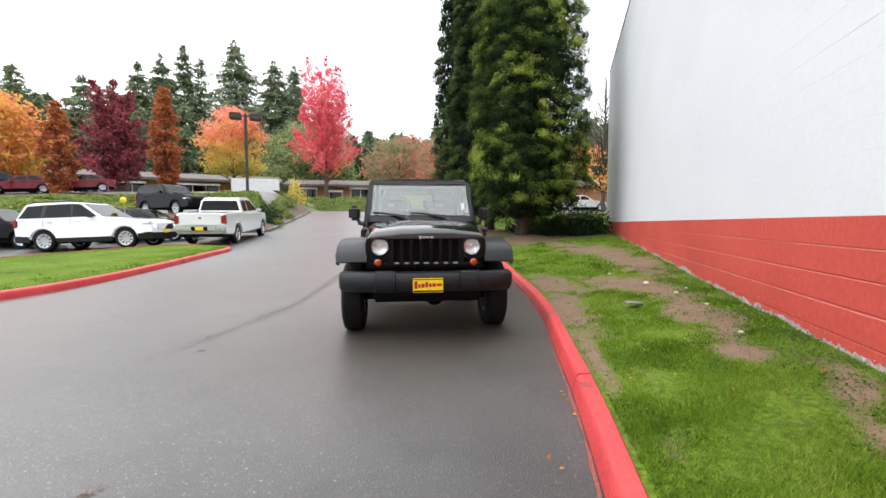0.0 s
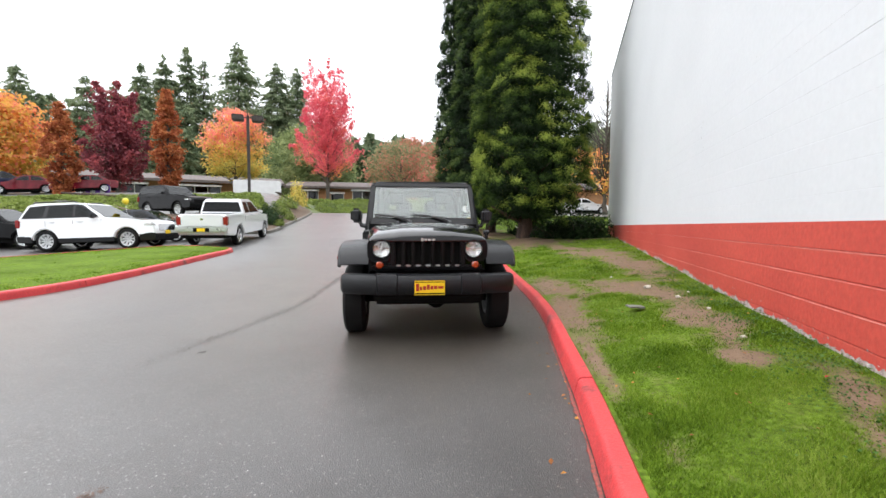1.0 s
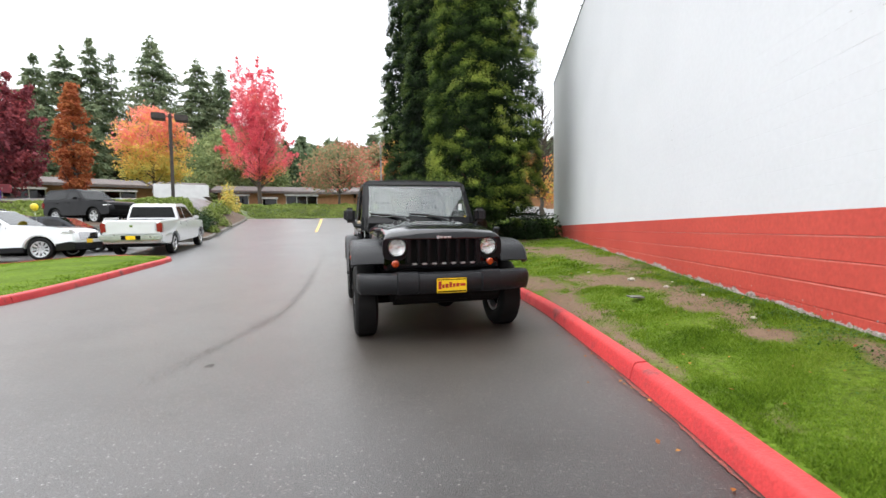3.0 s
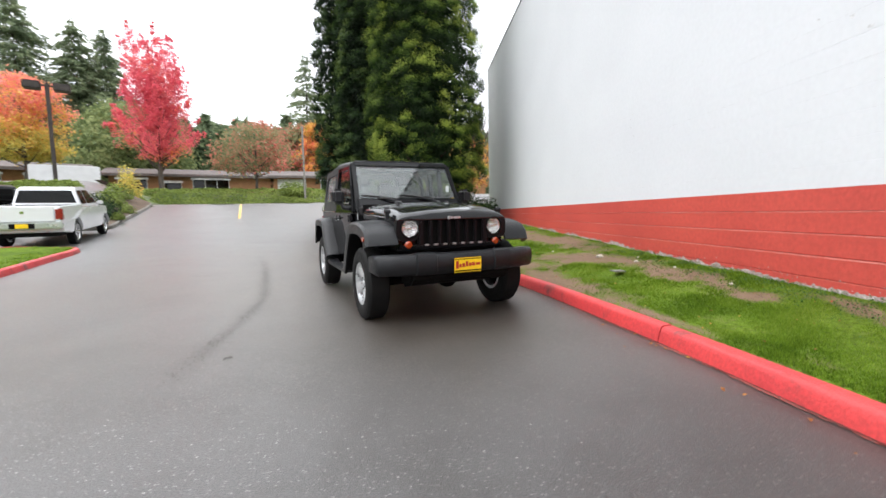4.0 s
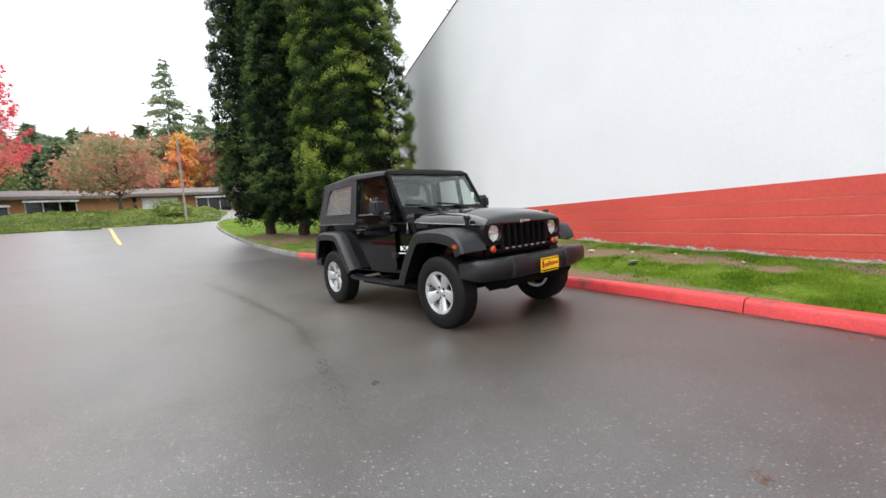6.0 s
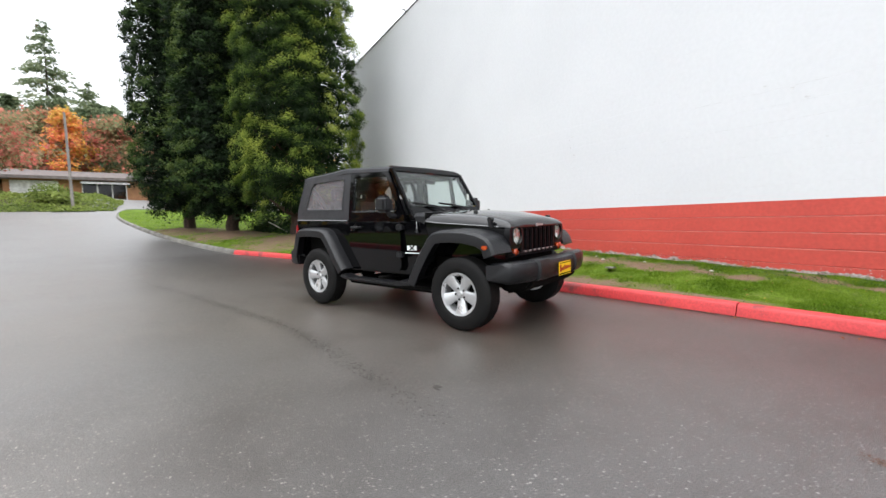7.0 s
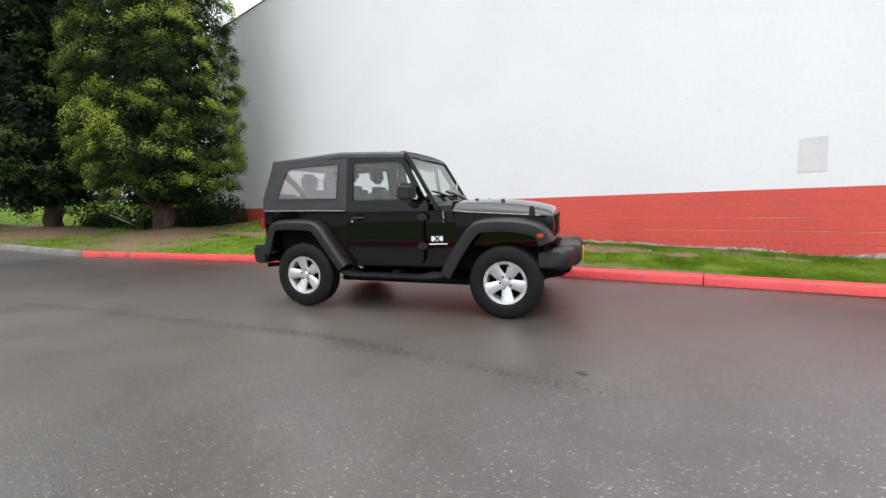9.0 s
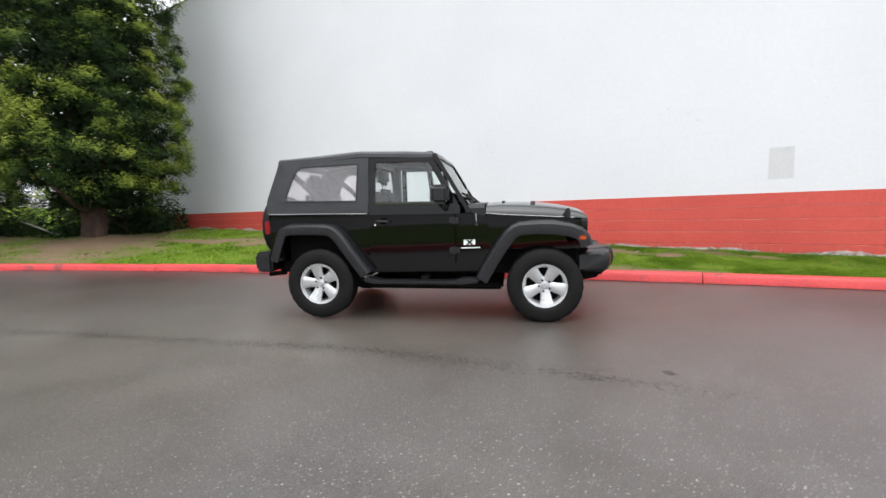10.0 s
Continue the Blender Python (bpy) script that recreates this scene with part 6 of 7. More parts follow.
def low_building(m, length, fronts, label, white_part=None):
    """A long one-storey block with a shallow roof. The front faces -y. fronts: (x, width) of glazed shop fronts."""
    b = thing("low_building", label, "building", m=m)
    part("wall", box(0, length, 0.0, 9, -2.0, 2.8, 0.02), ORANGE_BRICK, b)
    roof = slab([(-1.4, 2.75), (-1.4, 2.95), (4.5, 4.2), (10.4, 2.95), (10.4, 2.75)], length / 2 + 0.8, 0.02)
    bmesh.ops.transform(roof, matrix=Matrix.Translation((length / 2, 0, 0)) @ pose(0, 0, 0, 0, 0, 90), verts=roof.verts)
    part("roof", roof, ROOFING, b, "shallow grey-brown shingle roof")
    part("fascia", box(-0.8, length + 0.8, -1.46, -1.40, 2.62, 2.97), ROOFING, b)
    for x, w, tall in fronts:
        win = new("shop_front")
        win.parent = b
        tagged(win, "glazed shop front with white frames")
        part("recess", box(x, x + w, -0.03, 0.0, -0.6, tall), DARK_ROOM, win)
        part("pane", box(x, x + w, -0.06, -0.05, -0.6, tall), DARK_GLASS, win).visible_shadow = False
        k = max(1, int(w / 1.3))
        for i in range(k + 1):
            xx = x + w * i / k
            part("mullion", box(xx - 0.05, xx + 0.05, -0.10, -0.03, -0.6, tall), WHITE_TRIM, win)
        part("head", box(x - 0.1, x + w + 0.1, -0.12, -0.03, tall - 0.05, tall + 0.30), WHITE_TRIM, win)
        part("canopy", slab([(0.0, 0.0), (1.1, -0.12), (1.1, 0.10), (0.0, 0.22)], w / 2 + 0.2, 0.01), WHITE_TRIM, win, "white shop canopy").matrix_basis = Matrix.Translation((x + w / 2, -0.12, tall)) @ pose(0, 0, 0, 0, 0, -90)
        part("sill", box(x - 0.1, x + w + 0.1, -0.12, -0.03, 0.0, 0.10), WHITE_TRIM, win)
    if white_part:
        x, w = white_part
        part("white_panel", box(x, x + w, -0.05, -0.002, -0.5, 2.5, 0.01), WHITE_TRIM, b, "white painted wall panel")
    return b


low_building(pose(-66.0, 38.0, 4.6, 0, 0, 42), 31, [(4, 4, 2.2), (11, 3, 2.2), (18, 5, 2.2), (25, 4, 2.2)], "long low tan brick building with a shingle roof")
low_building(pose(-42.0, 60.5, 4.4, 0, 0, 26.5), 20, [(1.0, 3.2, 2.3), (6.2, 2.0, 1.9), (9.6, 4.6, 2.4)], "long low tan brick building with glazed shop fronts")
low_building(pose(-23.6, 69.2, 4.5, 0, 0, 17), 36, [(7.0, 4.5, 2.3), (15, 4, 2.3)], "long low building with white panels and a reddish roof", (0.6, 4.2))

# ---- background vehicles ----
NAVY_PAINT = material("dark_blue_car_paint", (0.012, 0.016, 0.045), 0.22, vary=0.05, coat=0.4, rough_vary=0.04, spec=0.1)
MAROON_PAINT = material("red_car_paint", (0.16, 0.010, 0.018), 0.22, vary=0.05, coat=0.4, rough_vary=0.04, spec=0.1)
GREY_PAINT = material("dark_grey_car_paint", (0.035, 0.04, 0.048), 0.22, vary=0.05, coat=0.4, rough_vary=0.04, spec=0.1)
CAR_GLASS = glass("tinted_car_glass", (0.22, 0.24, 0.25), 1.36)


def arch(cx, r, z0, n=9):
    """The cut of a wheel arch, from back to front."""
    a0 = math.asin(min(1.0, z0 / r)) if z0 > 0 else 0.0
    return [(cx - r * math.cos(a0 + (math.pi - 2 * a0) * k / n), r * math.sin(a0 + (math.pi - 2 * a0) * k / n)) for k in range(n + 1)]


def make_car(name, label, m, paint, spec, lower=None, group=""):
    """A road car: x ahead, z up, its origin under the middle of the rear axle."""
    car = thing(name, label, "car", group, m)
    L0, L1, base, hw, tyre = spec["rear"], spec["front"], spec["base"], spec["half"], spec["tyre"]
    zb = spec.get("floor", 0.30)
    arches = []
    for cx in (base, 0.0):
        arches.append([(x, z + tyre * 0.98) for x, z in arch(cx, tyre * 1.17, 0.02)])
    lowline = [(L1 - 0.06, zb + 0.05)] + arches[0][::-1] + arches[1][::-1] + [(L0 + 0.06, zb + 0.08)]
    lowline = [(x, max(z, zb)) for x, z in lowline]
    outline = spec["upper"] + lowline
    zbelt = spec["belt"]
    wide = lambda x, z: hw - 0.05 * smooth(zbelt - 0.35, zbelt + 0.1, z) - 0.04 * smooth(0.55, 0.25, z) - 0.16 * smooth(L1 - 0.55, L1 + 0.05, x) - 0.08 * smooth(L0 + 0.35, L0, x)
    body = part("body", slab(outline, wide, 0.035, segments=3), paint, car, angle=40)
    part("underbody", box(L0 + 0.15, L1 - 0.2, -hw + 0.22, hw - 0.22, zb - 0.06, 0.75), DARK_PLASTIC, car)
    if lower:
        part("lower_cladding", slab([(L1 - 0.02, zb - 0.02), (L1 + 0.01, zb + 0.24), (L1 - 0.12, zb + 0.26), (base + tyre * 1.2, zb + 0.22), (base + tyre * 1.18, zb - 0.02)], lambda x, z: wide(x, z) + 0.012, 0.015), lower, car, "black lower bumper and sill cladding")
        part("lower_cladding", slab([(base - tyre * 1.18, zb - 0.02), (base - tyre * 1.18, zb + 0.16), (tyre * 1.18, zb + 0.16), (tyre * 1.18, zb - 0.02)], lambda x, z: wide(x, z) + 0.012, 0.015), lower, car)
        part("lower_cladding", slab([(-tyre * 1.2, zb), (-tyre * 1.2, zb + 0.25), (L0 + 0.02, zb + 0.25), (L0 - 0.01, zb + 0.02)], lambda x, z: wide(x, z) + 0.012, 0.015), lower, car)
    cab = spec["cabin"]
    ztop = max(z for _, z in cab)
    cw = lambda x, z: hw - 0.075 - 0.20 * max(0.0, (z - zbelt) / (ztop - zbelt))
    part("cabin", slab(cab, cw, 0.03, segments=2), paint, car, angle=40)
    for s in (-1, 1):
        for win in spec["windows"]:
            w = new("side_window")
            w.parent = car
            part("pane", pane(win, lambda x, z: cw(x, z) + 0.006, 0.005, s), CAR_GLASS, w).visible_shadow = False
            part("backing", pane(win, lambda x, z: cw(x, z) + 0.0015, 0.003, s), DARK_ROOM, w)
        if "trim" in spec:
            part("window_trim", pane(spec["trim"], lambda x, z: cw(x, z) + 0.001, 0.003, s), BLACK_PLASTIC, car, "black window surround")
        if "rail" in spec:
            part("roof_rail", tube([(x, s * (hw - 0.30), z) for x, z in spec["rail"]], 0.022, 8), BLACK_PLASTIC, car, "black roof rail")
        mir = spec["mirror"]
        part("door_mirror", box(mir[0] - 0.06, mir[0] + 0.07, s * (hw - 0.06), s * (hw + 0.14), mir[1], mir[1] + 0.14, 0.03), spec.get("mirror_mat", paint), car)
        for hx in spec["handles"]:
            part("door_handle", box(hx - 0.09, hx + 0.09, s * (hw - 0.06), s * (hw - 0.008), zbelt - 0.12, zbelt - 0.08, 0.012), spec.get("handle_mat", paint), car)
        for sx in spec["seams"]:
            part("door_seam", pane([(sx - 0.004, zb + 0.2), (sx + 0.004, zb + 0.2), (sx + 0.004, zbelt - 0.02), (sx - 0.004, zbelt - 0.02)], lambda x, z: wide(x, z) + 0.003, 0.004, s), DARK_PLASTIC, car)
        fl = spec["lamp"]
        part("headlight", box(L1 - 0.42, L1 - 0.05, s * (hw - 0.36), s * (hw - 0.115), fl, fl + 0.17, 0.05), LENS, car, "clear headlight")
        tl = spec["tail"]
        part("tail_lamp", box(L0 - 0.012, L0 + 0.16, s * (hw - 0.26), s * (hw - 0.058), tl[0], tl[1], 0.03), RED_LENS, car, "red tail lamp")
    def cab_edge(z, pick):
        """Where the cabin's outline lies at that height, at its front or rear."""
        hits = [p[0] + (q[0] - p[0]) * (z - p[1]) / (q[1] - p[1]) for p, q in zip(cab, cab[1:] + cab[:1]) if min(p[1], q[1]) <= z < max(p[1], q[1])]
        return pick(hits)

    (_, za), (_, zb2) = spec["screen"]
    (_, zc), (_, zd) = spec["rearscreen"]
    xa, xb, xc, xd = cab_edge(za, max), cab_edge(zb2, max), cab_edge(zc, min), cab_edge(zd, min)
    for nm, (p, q), off in (("windscreen", ((xa, za), (xb, zb2)), 0.012), ("rear_window", ((xc, zc), (xd, zd)), -0.012)):
        dx, dz = q[0] - p[0], q[1] - p[1]
        ln = math.hypot(dx, dz)
        nx, nz = dz / ln * off / 0.012 * 0.010, -dx / ln * off / 0.012 * 0.010
        if nz < 0 and nm == "windscreen":
            nx, nz = -nx, -nz
        for mat, k in ((DARK_ROOM, 0.6), (CAR_GLASS, 1.3)):
            b = bmesh.new()
            rings = []
            for (x, z) in (p, q):
                w = cw(x, z) - 0.09
                rings.append([(x + nx * k, -w, z + nz * k), (x + nx * k, w, z + nz * k), (x + nx * (k - 0.5), w, z + nz * (k - 0.5)), (x + nx * (k - 0.5), -w, z + nz * (k - 0.5))])
            o = part(nm if mat is CAR_GLASS else "screen_backing", loft(rings), mat, car)
            o.visible_shadow = mat is not CAR_GLASS
    part("front_grille", box(L1 - 0.05, L1 + 0.015, -hw * 0.55, hw * 0.55, spec["lamp"] - 0.14, spec["lamp"] + 0.10, 0.02), spec.get("grille", DARK_PLASTIC), car)
    for z_, x_, w_ in spec.get("plates", ()):
        part("dealer_plate", box(x_ - 0.01, x_ + 0.01, -w_, w_, z_, z_ + 0.14, 0.004), PLATE_YELLOW, car, "yellow dealer plate")
    whl = make_wheel("wheel", tyre, tyre * spec.get("rim", 0.68), 0.24, spec.get("spokes", 10), spec.get("rim_mat", ALLOY), chunky=False)
    tagged(whl, "alloy wheel with a black tyre")
    whl.parent = car
    whl.matrix_basis = pose(0, -(hw - 0.15), tyre)
    for x, y, turn in ((base, -(hw - 0.15), 0), (0, hw - 0.15, 180), (base, hw - 0.15, 180)):
        copy_thing(whl, pose(x, y, tyre, 0, 0, turn))
    return car


def stand(x, y, yaw, lift=0.0):
    """A pose on the land, leaning with its slope."""
    c, s = math.cos(radians(yaw)), math.sin(radians(yaw))
    z0, z1 = land_z(x, y), land_z(x + 2.8 * c, y + 2.8 * s)
    tilt = -math.degrees(math.atan2(z1 - z0, 2.8))
    return pose(x, y, z0 + lift, 0, 0, yaw) @ pose(0, 0, 0, 0, tilt, 0)


SUV = dict(rear=-1.05, front=3.80, base=2.86, half=0.98, tyre=0.375, belt=1.16, floor=0.32,
           upper=[(-1.02, 0.62), (-1.06, 0.95), (-0.98, 1.18), (2.02, 1.18), (2.6, 1.16), (3.25, 1.09), (3.62, 0.99), (3.78, 0.82), (3.80, 0.50)],
           cabin=[(-1.00, 1.10), (-0.72, 1.70), (-0.45, 1.775), (0.9, 1.79), (1.25, 1.74), (2.12, 1.15), (2.10, 1.08)],
           windows=[[(-0.80, 1.24), (-0.58, 1.63), (-0.05, 1.67), (-0.12, 1.24)], [(0.02, 1.24), (0.08, 1.67), (0.92, 1.69), (0.94, 1.24)], [(1.02, 1.24), (1.00, 1.69), (1.22, 1.66), (1.78, 1.27), (1.72, 1.24)]],
           mirror=(1.72, 1.17), mirror_mat=BLACK_PLASTIC, handles=(0.25, 1.25), seams=(0.02, 0.98, 1.98), lamp=0.80, tail=(0.88, 1.18), screen=((2.02, 1.20), (1.32, 1.70)), rearscreen=((-0.97, 1.22), (-0.74, 1.66)),
           spokes=10, plates=((0.52, 3.81, 0.16),), grille=CHROME, trim=[(-0.86, 1.215), (-0.62, 1.655), (0.0, 1.70), (0.95, 1.715), (1.26, 1.685), (1.86, 1.245), (1.80, 1.215)],
           rail=[(-0.55, 1.76), (-0.45, 1.815), (0.85, 1.83), (1.0, 1.79)])
PICKUP = dict(rear=-1.22, front=4.55, base=3.56, half=1.01, tyre=0.40, belt=1.24, floor=0.42,
              upper=[(-1.20, 0.62), (-1.22, 1.26), (-1.18, 1.32), (0.72, 1.33), (0.80, 1.24), (2.70, 1.24), (3.2, 1.22), (4.15, 1.16), (4.42, 1.06), (4.55, 0.85), (4.55, 0.55)],
              cabin=[(0.78, 1.18), (0.86, 1.80), (1.05, 1.90), (2.0, 1.92), (2.30, 1.86), (3.12, 1.22), (3.10, 1.15)],
              windows=[[(1.00, 1.32), (1.04, 1.78), (1.52, 1.80), (1.52, 1.32)], [(1.62, 1.32), (1.62, 1.80), (2.22, 1.78), (2.80, 1.34), (2.76, 1.32)]],
              mirror=(2.72, 1.26), handles=(0.98, 1.75), seams=(0.80, 1.57, 2.90), lamp=0.92, tail=(0.88, 1.24), screen=((3.02, 1.27), (2.36, 1.82)), rearscreen=((0.83, 1.36), (0.89, 1.78)),
              rim=0.66, spokes=5, rim_mat=CHROME, grille=CHROME)
SEDAN = dict(rear=-0.98, front=3.60, base=2.72, half=0.90, tyre=0.33, belt=0.96, floor=0.22,
             upper=[(-0.96, 0.50), (-1.00, 0.80), (-0.90, 1.00), (-0.30, 1.02), (1.90, 0.98), (2.9, 0.90), (3.40, 0.76), (3.60, 0.60), (3.60, 0.38)],
             cabin=[(-0.45, 0.95), (0.25, 1.38), (0.55, 1.45), (1.15, 1.46), (1.40, 1.42), (2.15, 0.97), (2.1, 0.9)],
             windows=[[(-0.02, 1.03), (0.36, 1.34), (0.82, 1.38), (0.84, 1.03)], [(0.92, 1.03), (0.92, 1.38), (1.34, 1.36), (1.86, 1.05)]],
             mirror=(1.72, 1.0), handles=(0.1, 1.1), seams=(0.88, 1.75), lamp=0.60, tail=(0.70, 0.92), screen=((2.08, 1.0), (1.46, 1.40)), rearscreen=((-0.40, 1.02), (0.24, 1.36)), spokes=9)
BOXY = dict(rear=-1.0, front=3.62, base=2.70, half=0.93, tyre=0.40, belt=1.20, floor=0.42,
            upper=[(-0.98, 0.62), (-1.0, 1.20), (-0.95, 1.25), (2.05, 1.25), (2.3, 1.22), (3.25, 1.16), (3.50, 1.08), (3.62, 0.85), (3.62, 0.55)],
            cabin=[(-0.97, 1.15), (-0.88, 1.72), (-0.70, 1.82), (1.05, 1.83), (1.30, 1.78), (1.95, 1.22), (1.92, 1.15)],
            windows=[[(-0.82, 1.30), (-0.76, 1.66), (-0.10, 1.70), (-0.10, 1.30)], [(0.0, 1.30), (0.0, 1.70), (0.72, 1.71), (0.72, 1.30)], [(0.82, 1.30), (0.82, 1.71), (1.22, 1.69), (1.68, 1.33)]],
            mirror=(1.55, 1.25), handles=(0.15, 0.95), seams=(-0.05, 0.77, 1.85), lamp=0.85, tail=(0.85, 1.15), screen=((1.90, 1.27), (1.35, 1.74)), rearscreen=((-0.985, 1.30), (-0.90, 1.68)), spokes=6)

make_car("suv", "white three-row SUV with black lower cladding, parked", stand(-18.2, 13.4, 20), WHITE_PAINT, SUV, BLACK_PLASTIC)
pickup = make_car("pickup_truck", "white crew-cab pickup truck with chrome rear bumper, parked", stand(-13.75, 16.15, 113), WHITE_PAINT, PICKUP)
make_car("suv", "boxy black SUV on the upper car park", pose(-23.3, 21.9, 1.70, 0, 0, -8), DULL_BLACK, BOXY)
make_car("sedan", "dark grey sedan behind the white SUV", stand(-19.4, 16.4, 24), GREY_PAINT, SEDAN)
make_car("sedan", "black sedan parked beside the white SUV", stand(-22.9, 12.7, 24), DULL_BLACK, SEDAN)
make_car("suv", "dark blue SUV on the upper car park", stand(-43.6, 24.0, 60), NAVY_PAINT, SUV)
make_car("sedan", "dark red sedan on the upper car park", stand(-41.0, 26.6, 235), MAROON_PAINT, SEDAN)
make_car("sedan", "dark red sedan on the upper car park", stand(-38.6, 29.5, 235), MAROON_PAINT, SEDAN)

# details of the white pickup: bumper, tailgate, plate
CH = box(-1.34, -1.20, -0.98, 0.98, 0.62, 0.82, 0.04)
part("rear_bumper", CH, ALLOY, pickup, "chrome rear bumper")
part("plate_recess", box(-1.350, -1.335, -0.30, 0.30, 0.64, 0.79, 0.02), DARK_PLASTIC, pickup)
part("dealer_plate", box(-1.362, -1.350, -0.15, 0.15, 0.65, 0.78, 0.004), PLATE_YELLOW, pickup, "yellow dealer plate")
part("tailgate", box(-1.245, -1.215, -0.76, 0.76, 0.84, 1.30, 0.02), WHITE_PAINT, pickup)
part("tailgate_badge", box(-1.252, -1.244, -0.05, 0.05, 1.08, 1.16, 0.01), CHROME, pickup)

# ---- planting ----
def leaf_carpet(name, label, seed, count, pick, size, mat, tall=0.3):
    """Low ground-cover over a stretch of land. pick(u, v): the place for two chances."""
    rng = np.random.default_rng(seed)
    c = []
    for u, v, w in rng.uniform(0, 1, (count, 3)):
        x, y = pick(u, v)
        if -0.91 * (x + 15) - 0.415 * (y - 21.2) < 1.0 and y < 38 or x > -10.5:
            continue
        h = tall * (0.6 + 0.9 * noise.noise((x * 0.9, y * 0.9, 2.0)))
        c.append((x, y, land_z(x, y) + max(0.03, h) * w ** 0.5))
    c = np.array(c)
    v, f = leaf_quads(c, np.tile((0.0, -0.3, 0.8), (len(c), 1)), np.full(len(c), size), rng, 1.5, 0.8)
    return tagged(mesh_object(name, raw_mesh(name, v, f), mat, angle=0), label, "ground cover", kind="stuff")


def far_bank(u, v):
    x = -32 + 22 * u
    return x, 0.3 * x + 6 + 43 + 7.5 * v


def upper_bank(u, v):
    w, t = 33.4 + 4.6 * v, -9 + 18 * u
    return 0.5 - 0.8 * w + 0.6 * t, 1.5 + 0.6 * w + 0.8 * t


def left_bank(u, v):
    w, t = 26.3 + 3.7 * v, -10 + 15.5 * u
    return 0.5 - 0.8 * w + 0.6 * (t - 4), 1.5 + 0.6 * w + 0.8 * (t - 4)


leaf_carpet("ground_cover", "bright green leafy ground cover on the bank across the street", 61, 16000, far_bank, 0.13, IVY_LEAVES, 0.35)
leaf_carpet("ground_cover", "green leafy ground cover on the bank below the upper car park", 62, 12000, left_bank, 0.11, IVY_LEAVES, 0.3)

leaf_carpet("ground_cover", "green leafy ground cover on the slope behind the black SUV", 63, 12000, upper_bank, 0.13, IVY_LEAVES, 0.25)

# bed by the drive, with shrubs and stones
shrub("shrub", "rounded dark green shrub in the planting bed", (-17.3, 23.8), land_z(-17.3, 23.8) + 0.15, 0.75, 0.95, SHRUB_LEAVES, 71, 1800, 0.06, group="shrubs in the bed")
shrub("shrub", "rounded green shrub in the planting bed", (-18.6, 25.6), land_z(-18.6, 25.6) + 0.15, 0.95, 1.1, SHRUB_LEAVES, 72, 1800, 0.07, group="shrubs in the bed")
shrub("shrub", "small yellow-green shrub in the planting bed", (-16.6, 24.0), land_z(-16.6, 24.0) + 0.15, 0.35, 0.4, IVY_LEAVES, 73, 700, 0.05, group="shrubs in the bed")
shrub("shrub", "small yellow-green shrub in the planting bed", (-18.4, 27.6), land_z(-18.4, 27.6) + 0.15, 0.45, 0.5, IVY_LEAVES, 74, 700, 0.05, group="shrubs in the bed")
shrub("shrub", "leafy green shrub in the planting bed", (-20.0, 28.6), land_z(-20.0, 28.6) + 0.15, 0.9, 1.0, IVY_LEAVES, 75, 1500, 0.07, group="shrubs in the bed")
shrub("shrub", "leafy green shrub in the planting bed", (-21.6, 31.4), land_z(-21.6, 31.4) + 0.15, 1.1, 1.0, IVY_LEAVES, 76, 1500, 0.08, group="shrubs in the bed")
shrub("shrub", "upright shrub with yellow autumn leaves", (-24.0, 36.5), land_z(-24.0, 36.5), 0.9, 2.6, YELLOW_LEAVES, 77, 1300, 0.10)
shrub("shrub", "rounded clipped green shrub on the bank", (-14.5, 48.0), land_z(-14.5, 48.0), 1.6, 1.4, IVY_LEAVES, 78, 1800, 0.11)
# dark shrubs at the corner of the wall
for k, (x, y, r, h) in enumerate(((1.55, 20.0, 0.75, 1.05), (0.75, 19.7, 0.8, 0.95), (0.05, 19.9, 0.8, 0.9), (1.0, 20.9, 0.9, 1.2), (-0.6, 20.9, 0.9, 1.0), (-1.6, 22.3, 0.9, 0.9))):
    shrub("shrub", "dense dark green evergreen shrub by the wall corner", (x, y), lawn_z(x, y, 1) - 0.05, r, h, SHRUB_LEAVES, 80 + k, 2200, 0.055, group="shrubs by the wall")

BUFF = material("weathered_timber", (0.42, 0.40, 0.37), 0.8, second=(0.30, 0.28, 0.25), scale=3, fine=40, vary=0.2, stretch=(1, 1, 0.3))
stick = loft([[(x, y + dy, zz + dz) for dy, dz in ((-0.05, -0.02), (0.05, -0.02), (0.05, 0.02), (-0.05, 0.02))] for x, y, zz in ((-1.80, 20.80, 1.20), (-1.15, 20.50, 0.78))])
tagged(part("plank", stick, BUFF), "pale weathered plank leaning in the shrubs", "plank")

# ---- lamp posts ----
BRONZE = material("dark_bronze_metal", (0.045, 0.036, 0.030), 0.55, 0.4, vary=0.15)


def lamp_post(place, base_z, tall, turn):
    ob = thing("street_lamp", "dark bronze lamp post with two shoebox heads", "lamp post", "car park lamps", pose(place[0], place[1], base_z, 0, 0, turn))
    part("post", box(-0.13, 0.13, -0.13, 0.13, 0, tall, 0.02), BRONZE, ob)
    part("footing", rod((0, 0, -0.4), (0, 0, 0.5), 0.28, seg=16), CONCRETE, ob)
    for s in (-1, 1):
        part("arm", box(min(s * 0.08, s * 0.45), max(s * 0.08, s * 0.45), -0.05, 0.05, tall - 0.22, tall - 0.12), BRONZE, ob)
        part("lamp_head", box(min(s * 0.36, s * 1.38), max(s * 0.36, s * 1.38), -0.45, 0.45, tall - 0.52, tall + 0.04, 0.06), BRONZE, ob)
    part("photocell", rod((0, 0, tall - 0.02), (0, 0, tall + 0.25), 0.06, seg=10), BRONZE, ob)


lamp_post((-29.4, 36.5), 3.4, 8.3, 35)
lamp_post((-34.9, 18.7), 2.6, 4.6, 35)
